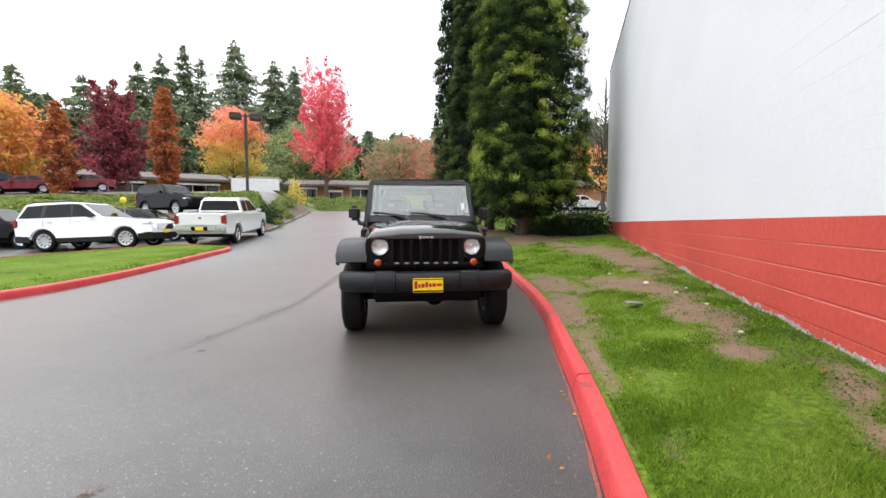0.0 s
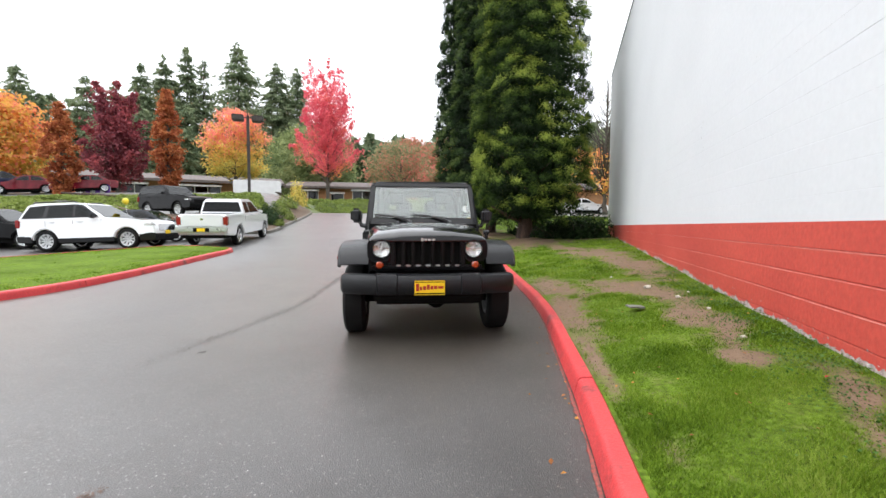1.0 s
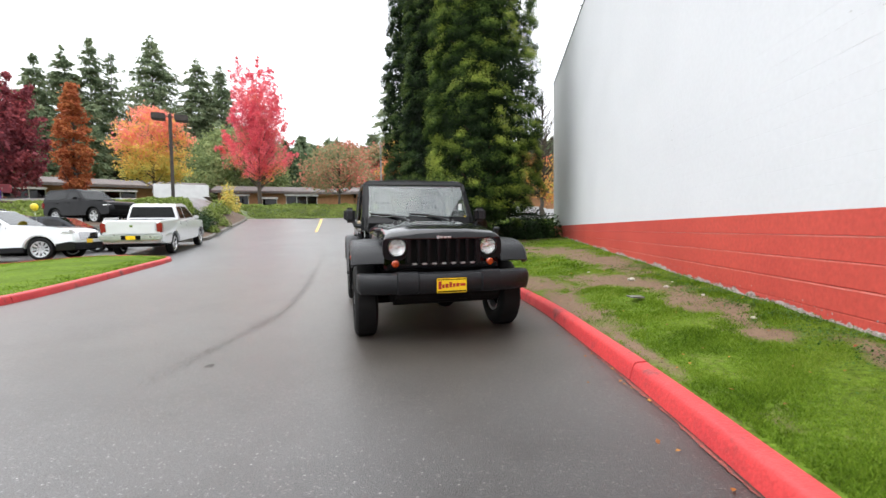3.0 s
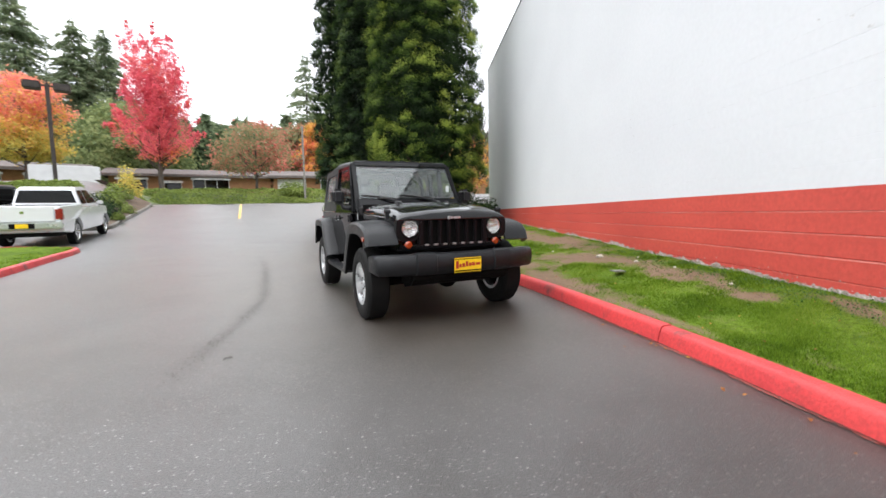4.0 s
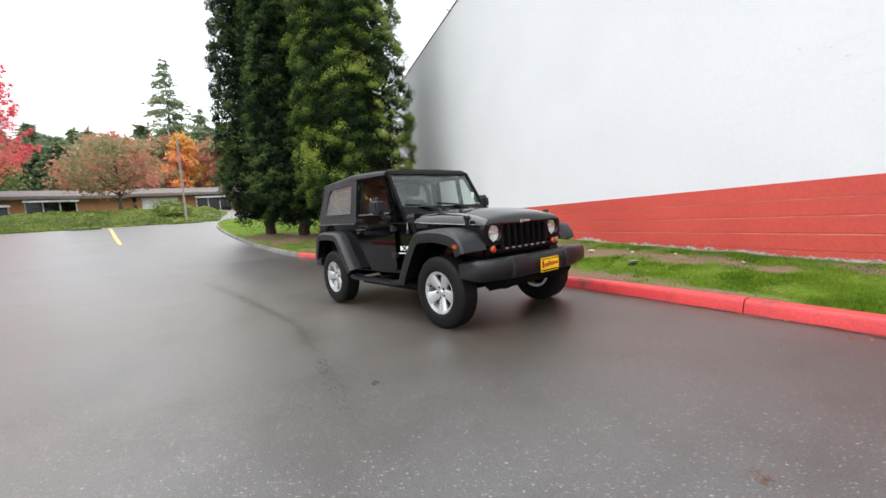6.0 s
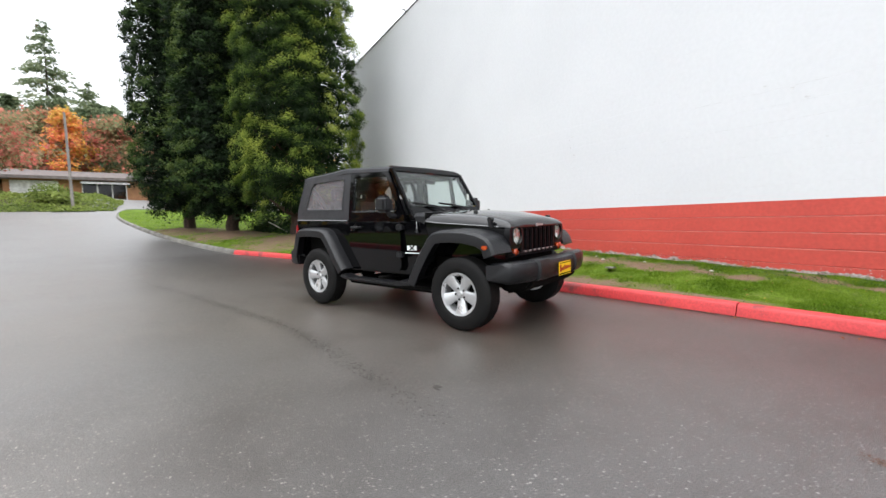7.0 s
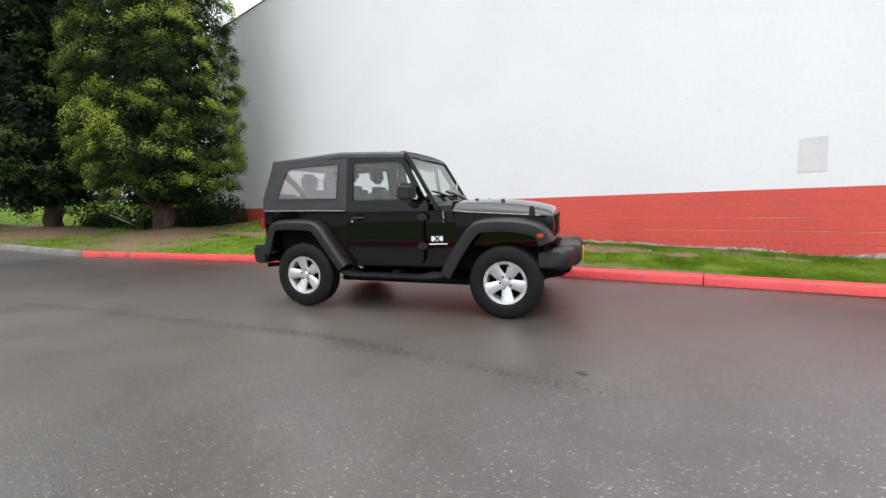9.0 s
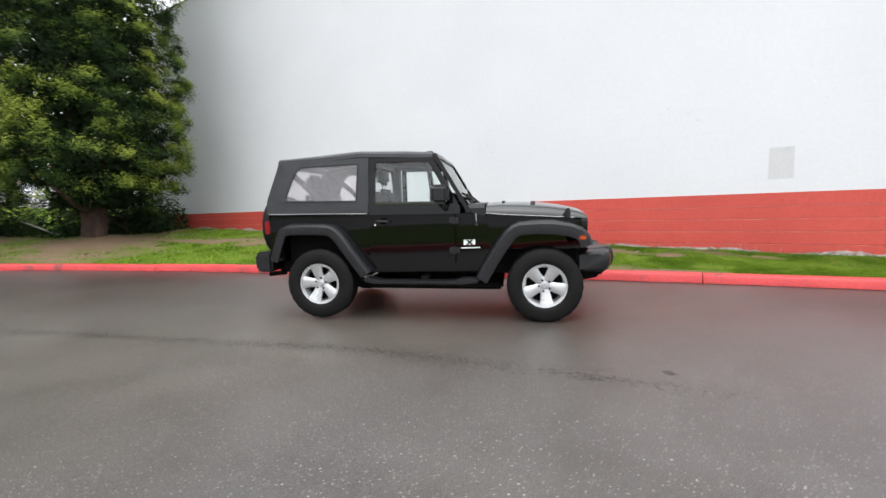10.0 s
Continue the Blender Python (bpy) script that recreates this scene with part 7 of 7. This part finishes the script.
POST = material("grey_timber_post", (0.24, 0.22, 0.20), 0.9, second=(0.17, 0.155, 0.14), scale=4, fine=30, vary=0.2, stretch=(1, 1, 0.2))
pole = thing("timber_post", "plain grey timber post beside the cross street", "post", m=pose(-13.1, 46.9, 2.2))
part("pole", rod((0, 0, 0), (0, 0, 8.2), 0.11, 0.08, 12), POST, pole)

# ---- things on the upper car park ----
YELLOW_RUBBER = material("yellow_balloon_rubber", (0.80, 0.60, 0.02), 0.3, vary=0.04)
balloon = thing("balloon", "yellow balloon tied above the parked cars", "balloon", m=pose(-17.0, 14.84, 2.17))
b = bmesh.new()
bmesh.ops.create_uvsphere(b, u_segments=20, v_segments=14, radius=0.115)
for v in b.verts:
    v.co.z *= 1.12 if v.co.z > 0 else 1.25
part("skin", b, YELLOW_RUBBER, balloon)
part("string", tube([(0, 0, -0.18), (0.05, 0.02, -0.5), (0.02, 0.0, -0.95)], 0.004, 5), STICKER, balloon)
TRAILER = material("white_trailer_panel", (0.60, 0.60, 0.595), 0.5, second=(0.54, 0.54, 0.535), scale=2, fine=20, vary=0.05)
tr = thing("box_trailer", "white box trailer on the upper car park", "trailer", m=pose(-31.6, 40.4, 3.55, 0, 0, 35))
part("box_body", box(-2.3, 2.3, -1.1, 1.1, 0.55, 2.35, 0.06), TRAILER, tr)
part("trailer_frame", box(-2.4, 2.4, -0.9, 0.9, 0.42, 0.55), DARK_PLASTIC, tr)
for x in (-0.5, 0.4):
    for s in (-1, 1):
        part("trailer_wheel", rod((x, s * 0.85, 0.34), (x, s * 1.08, 0.34), 0.34, seg=20), RUBBER, tr)
PURPLE = material("purple_cloth", (0.12, 0.04, 0.30), 0.8, vary=0.1)
banner = thing("banner", "small purple and white banner on two posts", "sign", m=pose(-38.5, 28.8, 3.4, 0, 0, 30))
for k in range(5):
    part("stripe", box(-0.9 + 0.36 * k, -0.9 + 0.36 * (k + 1), -0.02, 0.02, 0.35, 1.25), PURPLE if k % 2 == 0 else STICKER, banner)
for x in (-0.95, 0.95):
    part("stake", rod((x, 0.03, -0.3), (x, 0.03, 1.4), 0.03, seg=8), POST, banner)

poles = thing("timber_poles", "two brown timber poles lying on the green bank", "poles", m=pose(-30.2, 22.4, 3.0))
for a, b_ in (((-1.4, -0.7, 0.28), (1.1, 0.5, 0.12)), ((-0.6, 0.1, 0.30), (1.5, 0.7, 0.10))):
    part("pole", rod(a, b_, 0.07, 0.06, 10), BARK, poles)
make_car("sedan", "white sedan parked beyond the evergreens", stand(0.6, 44.0, 12, 0.0), WHITE_PAINT, SEDAN)

# ---- the wall's small features ----
PATCH = material("grey_patch_paint", (0.565, 0.565, 0.575), 0.6, second=(0.53, 0.53, 0.535), scale=3, fine=20, vary=0.04)
tagged(part("cover_plate", box(WALL_X - 0.002, WALL_X + 0.004, 3.34, 3.65, 1.47, 1.94, 0.0015), PATCH), "square painted cover plate on the white wall", "cover plate")
vent = thing("roof_pipe", "small dark bent pipe on the roof edge", "pipe", m=pose(2.33, 15.9, WALL_TOP + 0.04))
part("pipe", tube([(0, 0, 0), (0, 0, 0.10), (-0.03, 0.02, 0.16), (-0.10, 0.05, 0.15)], 0.022, 8), BRONZE, vent)

BARE_BLOCK = material("flaked_masonry", (0.50, 0.44, 0.43), 0.95, second=(0.26, 0.17, 0.16), scale=16, fine=60, vary=0.3, bump=0.6)


def flake(y, z, wide, tall, seed):
    """An uneven patch where the paint has come away."""
    rng = random.Random(seed)
    bm = bmesh.new()
    ring = []
    for k in range(12):
        a = 2 * math.pi * k / 12
        r = rng.uniform(0.55, 1.0)
        ring.append(bm.verts.new((WALL_X - 0.0035, y + wide / 2 * r * math.cos(a), z + tall / 2 * r * math.sin(a))))
    bm.faces.new(ring)
    return bm


flakes = bmesh.new()
rng = random.Random(9)
y = 1.5
prev = None
while y < 19.5:
    h = 0.052 + 0.085 * noise.noise((y * 1.3, 0, 0)) + 0.045 * noise.noise((y * 6, 3, 0)) + 0.03 * noise.noise((y * 23, 5, 0))
    z0 = lawn_z(WALL_X, y, 1) - 0.05
    row = [flakes.verts.new((WALL_X - 0.0035, y, z0)), flakes.verts.new((WALL_X - 0.0035, y, z0 + 0.03 + max(0.0, h)))]
    if prev:
        flakes.faces.new((prev[0], row[0], row[1], prev[1]))
    prev = row
    y += 0.014
for k in range(70):
    yy = rng.choice((3.6, 4.3, 5.2, 6.4, 8.0)) + rng.gauss(0, 0.45)
    join(flakes, flake(yy, lawn_z(WALL_X, yy, 1) + rng.uniform(0.02, 0.13), rng.uniform(0.006, 0.022), rng.uniform(0.006, 0.026), rng.random()))
tagged(part("flaked_paint", flakes, BARE_BLOCK, angle=0), "bare grey masonry where red paint has flaked off", "flaked paint", kind="stuff")

# ---- grass blades and litter ----
BLADES = leaf("grass_blades", [(0.056, 0.106, 0.010), (0.118, 0.204, 0.017), (0.188, 0.285, 0.030), (0.26, 0.335, 0.062)], 0.30, 1.6, spec=0.02)


def blades(name, label, seed, count, pick, height, tall, wide):
    """Grass, one small three-cornered blade at a time."""
    rng = np.random.default_rng(seed)
    p, hs = [], []
    for u, v, w in rng.uniform(0, 1, (count, 3)):
        x, y = pick(u, v)
        k = bare(x, y) if x > -6.5 else 0.15
        k += 0.25 * noise.noise((x * 7, y * 7, 4.0))
        if k > 0.16 + 0.85 * w ** 1.7:
            continue
        p.append((x, y, height(x, y)))
        hs.append((0.75 + 0.9 * noise.noise((x * 2.3, y * 2.3, 9.0))) * (1 - 0.8 * max(0.0, k)))
    p, hs = np.array(p), np.clip(np.array(hs), 0.3, 1.6)
    n = len(p)
    a = rng.uniform(0, 2 * math.pi, n)
    side = np.stack([np.cos(a), np.sin(a), np.zeros(n)], 1) * wide * rng.uniform(0.6, 1.3, n)[:, None]
    tip = p + np.stack([rng.normal(0, 0.5, n), rng.normal(0, 0.5, n), np.ones(n)], 1) * (tall * hs * rng.uniform(0.6, 1.3, n))[:, None]
    v = np.stack([p - side, p + side, tip], 1).reshape(-1, 3)
    return tagged(mesh_object(name, raw_mesh(name, v, np.arange(3 * n).reshape(n, 3)), BLADES, angle=0), label, "grass", kind="stuff")


def verge(y0, y1):
    def pick(u, v):
        y = y0 + (y1 - y0) * v
        k = np.interp(y, KY, KX) + 0.16
        return k + (WALL_X - 0.01 - k) * u, y
    return pick


lawn_top = lambda x, y: lawn_z(x, y, 1) - 0.005
blades("grass", "short bright green grass on the verge", 91, 120000, verge(1.6, 5.0), lawn_top, 0.030, 0.0030)
blades("grass", "short bright green grass on the verge", 96, 36000, verge(-6.0, 1.6), lawn_top, 0.04, 0.007)
blades("grass", "short bright green grass on the verge", 92, 80000, verge(5.0, 10.0), lawn_top, 0.036, 0.005)
blades("grass", "short bright green grass on the verge", 93, 30000, verge(10.0, 20.0), lawn_top, 0.055, 0.012)


def around_trees(u, v):
    y = 20.0 + 17 * v
    k = np.interp(y, KY, KX) + 0.16
    return k + (12 - k) * u, y


blades("grass", "short green grass round the evergreens", 94, 26000, around_trees, lawn_top, 0.06, 0.02)


def on_island(u, v):
    y = 4.0 + 10.4 * v
    a = np.interp(y, [p[1] for p in side_a], [p[0] for p in side_a]) - 0.16
    b_ = np.interp(y, [p[1] for p in side_b], [p[0] for p in side_b]) + 0.16
    return a + (b_ - a) * u, y


blades("grass", "short bright green grass on the island", 95, 36000, on_island, lambda x, y: land_z(x, y) + 0.12, 0.040, 0.011)

LITTER = leaf("fallen_leaves", [(0.16, 0.06, 0.02), (0.34, 0.12, 0.03), (0.45, 0.22, 0.05), (0.30, 0.05, 0.03)], 0.2, 3.0)
rng_l = np.random.default_rng(33)
spots = []
for k in range(200):
    y = rng_l.uniform(2.2, 14)
    kx = np.interp(y, KY, KX)
    if k % 3 == 0:
        x = kx - abs(rng_l.normal(0, 0.10)) - 0.01
        spots.append((x, y, land_z(x, y) + 0.008))
    else:
        x = rng_l.uniform(kx + 0.2, WALL_X - 0.05)
        spots.append((x, y, lawn_z(x, y, 1) + 0.03))
v, f = leaf_quads(np.array(spots), np.tile((0, 0, 1.0), (len(spots), 1)), np.full(len(spots), 0.019), rng_l, 1.4, 0.25)
tagged(mesh_object("fallen_leaves", raw_mesh("fallen_leaves", v, f), LITTER, angle=0), "scattered brown and orange fallen leaves", "leaves", kind="stuff")

WEEDS = leaf("clover_leaves", [(0.030, 0.085, 0.012), (0.060, 0.135, 0.022), (0.11, 0.19, 0.05)], 0.25, 2.0)
rng_w = np.random.default_rng(35)
spots = []
while len(spots) < 5200:
    y = rng_w.uniform(2.2, 9.5)
    x = WALL_X - 0.03 - abs(rng_w.normal(0, 0.28))
    if noise.noise((x * 4, y * 4, 8.0)) > -0.05:
        spots.append((x, y, lawn_z(x, y, 1) + rng_w.uniform(0.005, 0.05)))
v, f = leaf_quads(np.array(spots), np.tile((0, 0, 1.0), (len(spots), 1)), np.full(len(spots), 0.013), rng_w, 1.2, 0.4)
tagged(mesh_object("clover", raw_mesh("clover", v, f), WEEDS, angle=0), "low dark green clover and weeds along the wall", "weeds", kind="stuff")
CRUMBS = material("soil_crumbs", (0.20, 0.145, 0.105), 0.95, second=(0.09, 0.065, 0.048), scale=20, fine=60, vary=0.5, island=0.6)
spots = []
for k in range(9000):
    y = rng_w.uniform(2.6, 12)
    kx = np.interp(y, KY, KX) + 0.17
    x = rng_w.uniform(kx, WALL_X - 0.02)
    if bare(x, y) > 0.30:
        spots.append((x, y, lawn_z(x, y, 1) + 0.004))
v, f = leaf_quads(np.array(spots), np.tile((0, 0, 0.8), (len(spots), 1)), np.full(len(spots), 0.0065), rng_w, 1.6, 0.7)
tagged(mesh_object("soil_crumbs", raw_mesh("soil_crumbs", v, f), CRUMBS, angle=0), "crumbs of soil and bits of bark on bare patches", "soil", kind="stuff")

PALE_STONE = material("pale_stone", (0.50, 0.46, 0.38), 0.9, second=(0.36, 0.33, 0.27), scale=12, fine=60, vary=0.2, bump=0.5)


def stone(x, y, r, seed, label):
    bm = bmesh.new()
    bmesh.ops.create_icosphere(bm, subdivisions=2, radius=r)
    for q in bm.verts:
        q.co *= 1 + 0.35 * noise.noise(q.co * (1.4 / r) + Vector((seed, 0, 0)))
        q.co.z *= 0.55
    ob = tagged(part("stone", bm, PALE_STONE, angle=60), label, "stone", "stones on the verge")
    ob.matrix_basis = pose(x, y, lawn_z(x, y, 1) + 0.25 * r, 0, 0, seed * 50)


for k, (x, y, r) in enumerate(((1.56, 7.94, 0.055), (1.77, 7.2, 0.03), (1.86, 5.46, 0.025), (1.95, 7.5, 0.02), (1.2, 9.2, 0.025), (1.9, 6.5, 0.022))):
    stone(x, y, r, k, "pale stone lying on the worn grass")
FLAT_GREY = material("grey_wood_scrap", (0.19, 0.185, 0.16), 0.85, second=(0.11, 0.105, 0.095), scale=15, fine=50, vary=0.2)
scrap = thing("wood_scrap", "small grey scrap of wood on the grass", "scrap", m=pose(1.21, 6.577, lawn_z(1.21, 6.577, 1) + 0.05, 4, 3, 20))
part("chip", box(-0.09, 0.09, -0.05, 0.05, 0, 0.015, 0.004), FLAT_GREY, scrap)
part("chip", box(-0.02, 0.12, 0.0, 0.09, -0.012, 0.004, 0.003), FLAT_GREY, scrap)

# red paint that ran onto the asphalt along the kerb, and the dark crevice at the kerb's foot
spill, crevice = bmesh.new(), bmesh.new()
pts = [p for p in spline(KERB, 0.02) if -2 < p[1] < 16.4]
rows, gaps = [], []
for p, q in zip(pts, pts[1:]):
    d = (q - p) / np.linalg.norm(q - p)
    sx, sy = -d[1], d[0]
    w = 0.014 + 0.024 * max(0.0, 0.35 + noise.noise((p[0] * 2, p[1] * 2, 5.0))) + 0.014 * noise.noise((p[0] * 19, p[1] * 19, 1.0)) + 0.009 * noise.noise((p[0] * 60, p[1] * 60, 2.0))
    w *= smooth(13.0, 6.0, p[1]) * 0.85 + 0.15
    rows.append([spill.verts.new((p[0] + sx * k, p[1] + sy * k, land_z(p[0] + sx * k, p[1] + sy * k) + 0.005)) for k in (max(0.010, w), -0.03)])
    g = 0.006 + 0.005 * noise.noise((p[0] * 5, p[1] * 5, 9.0))
    gaps.append([crevice.verts.new((p[0] + sx * k, p[1] + sy * k, land_z(p[0], p[1]) + 0.009)) for k in (max(0.002, g), -0.02)])
for r0, r1 in zip(rows, rows[1:]):
    spill.faces.new((r0[0], r0[1], r1[1], r1[0]))
for r0, r1 in zip(gaps, gaps[1:]):
    crevice.faces.new((r0[0], r0[1], r1[1], r1[0]))
GRIME = material("wet_grime", (0.022, 0.014, 0.011), 0.7, second=(0.045, 0.022, 0.016), scale=9, fine=60, vary=0.3)
tagged(part("crevice", crevice, GRIME, angle=0), "dark dirty crevice where the kerb meets the asphalt", "crevice", kind="structure")
SPILL = material("red_paint_spill", (0.33, 0.058, 0.042), 0.7, second=(0.09, 0.060, 0.052), scale=45, fine=90, vary=0.4)
tagged(part("paint_spill", spill, SPILL, angle=0), "ragged red overspray on asphalt along the kerb", "paint stain", kind="structure")


# ---- dark worn places in the asphalt ----
SEAM = material("tar_seam", (0.049, 0.043, 0.037), 0.5, second=(0.064, 0.057, 0.051), scale=20, fine=90, vary=0.4)


def blotches(name, label, line, width, count, size, seed, mat=SEAM):
    """Ragged dark marks strewn along a line."""
    rng = random.Random(seed)
    pts = spline(line, 0.1)
    verts, faces = [], []
    for k in range(count):
        f = rng.random()
        if rng.random() < 0.75 * abs(2 * f - 1) ** 3:
            continue
        p = pts[int(f * (len(pts) - 1))]
        x, y = p[0] + rng.gauss(0, width), p[1] + rng.gauss(0, width)
        a = rng.uniform(0, 6.28)
        r = size * rng.uniform(0.3, 1.0)
        base = len(verts)
        for i in range(7):
            t = a + 2 * math.pi * i / 7
            q = r * rng.uniform(0.4, 1.0)
            verts.append((x + q * math.cos(t) * 0.7, y + q * math.sin(t) * 1.5, land_z(x, y) + 0.0042 + 0.0004 * (k % 3)))
        faces += [(base, base + i, base + i + 1) for i in range(1, 6)]
    tagged(mesh_object(name, raw_mesh(name, np.array(verts), np.array(faces)), mat, angle=0), label, "road mark", kind="stuff")


blotches("asphalt_seam", "ragged dark seam worn into the asphalt", [(-5.4, 12.5), (-4.6, 10.6), (-3.84, 8.45), (-3.42, 7.2), (-3.22, 6.0), (-3.1, 5.0), (-2.98, 4.2)], 0.048, 2700, 0.0125, 3)
blotches("asphalt_crack", "dark crack across the asphalt", [(-5.35, 15.95), (-4.9, 16.15), (-4.45, 16.3)], 0.02, 90, 0.04, 4)
blotches("asphalt_stain", "small dark stain on the asphalt", [(-2.83, 4.72), (-2.77, 4.76)], 0.008, 10, 0.03, 5)
RUST = material("rust_stain", (0.15, 0.072, 0.045), 0.6, second=(0.11, 0.068, 0.05), scale=30, fine=90, vary=0.4)
blotches("rust_stain", "small orange rust stain on the asphalt", [(-1.55, 2.84), (-1.54, 2.875), (-1.53, 2.91)], 0.022, 110, 0.008, 7, RUST)
blotches("asphalt_stain", "small dark stain on the asphalt", [(-0.6, 2.8), (-0.45, 2.86)], 0.03, 26, 0.009, 6)

# hairline cracks along the block courses of the white wall, and a few chips
CRACK = material("crack_shadow_grey", (0.52, 0.52, 0.53), 0.9, second=(0.66, 0.66, 0.67), scale=12, fine=60, vary=0.2)
cracks = bmesh.new()
rng = random.Random(21)
for z, y0, y1, thick in ((2.65, 4.3, 6.0, 0.006), (2.25, 4.2, 7.6, 0.005), (2.45, 4.4, 5.4, 0.004), (2.05, 4.2, 6.9, 0.003), (1.85, 3.9, 6.6, 0.003), (1.45, 3.6, 8.8, 0.003), (2.05, 7.9, 9.4, 0.004), (3.05, 1.8, 3.2, 0.006), (2.85, 2.1, 2.7, 0.004)):
    prev = None
    y = y0
    while y < y1:
        h = 0.55 * thick * max(0.15, 0.6 + 1.1 * noise.noise((y * 3, z * 9, 0)))
        dz = 0.003 * noise.noise((y * 8, z, 1))
        row = [cracks.verts.new((WALL_X - 0.0012, y, z + dz - h / 2)), cracks.verts.new((WALL_X - 0.0012, y, z + dz + h / 2))]
        if prev:
            cracks.faces.new((prev[0], row[0], row[1], prev[1]))
        prev = row
        y += 0.05
for y, z, k in ((5.05, 2.72, 0.05), (4.75, 2.62, 0.06), (4.6, 2.48, 0.07), (8.35, 2.66, 0.05), (8.42, 2.60, 0.03), (8.3, 2.3, 0.06), (5.3, 2.1, 0.02), (4.4, 1.98, 0.03), (6.6, 2.9, 0.03), (3.0, 2.6, 0.03), (8.4, 2.45, 0.05)):
    c = flake(y, z, k, k * rng.uniform(0.4, 0.9), rng.random())
    bmesh.ops.translate(c, vec=(0.0022, 0, 0), verts=c.verts)
    join(cracks, c)
# thin pale red strips of uneven height along the red wall's joints
PALE_RED = material("pale_red_joint_paint", (0.70, 0.27, 0.23), 0.8, second=(0.62, 0.15, 0.12), scale=9, fine=40, vary=0.2)
worn = bmesh.new()
for k, y0, y1, thick in ((1, -3.0, 10.5, 0.006), (2, -3.0, 13.0, 0.008), (3, -3.0, 14.5, 0.010), (4, -1.0, 5.2, 0.005)):
    prev, y, z = None, y0, BAND - COURSE * k - 0.006
    while y < y1:
        h = thick * max(0.12, 0.75 + 0.9 * noise.noise((y * 0.9, k * 7.0, 0)) + 0.4 * noise.noise((y * 9, k * 3.0, 0))) * smooth(y1, y1 - 4, y)
        row = [worn.verts.new((WALL_X - 0.0035, y, z - h)), worn.verts.new((WALL_X - 0.0035, y, z + 0.001))]
        if prev:
            worn.faces.new((prev[0], row[0], row[1], prev[1]))
        prev = row
        y += 0.06
tagged(part("pale_joint_lines", worn, PALE_RED, angle=0), "thin pale lines along the joints of the red masonry", "worn paint", kind="stuff")
tagged(part("wall_cracks", cracks, CRACK, angle=0), "fine grey cracks and chips in the white painted masonry", "crack", kind="stuff")
# ---- kerb stones, laid last ----
kerb_pieces(KERB, kerb_first, kerb_step, lambda s: RED_PAINT if s < arc_at(16.6) else CONCRETE, kerb_main, -1)
kerb_pieces(ISLAND, 0.0, 3.05, lambda s: RED_PAINT, kerb_left, 1)
kerb_pieces(PLANTER, 0.0, 3.05, lambda s: CONCRETE, kerb_bed, 1, tall=0.17)
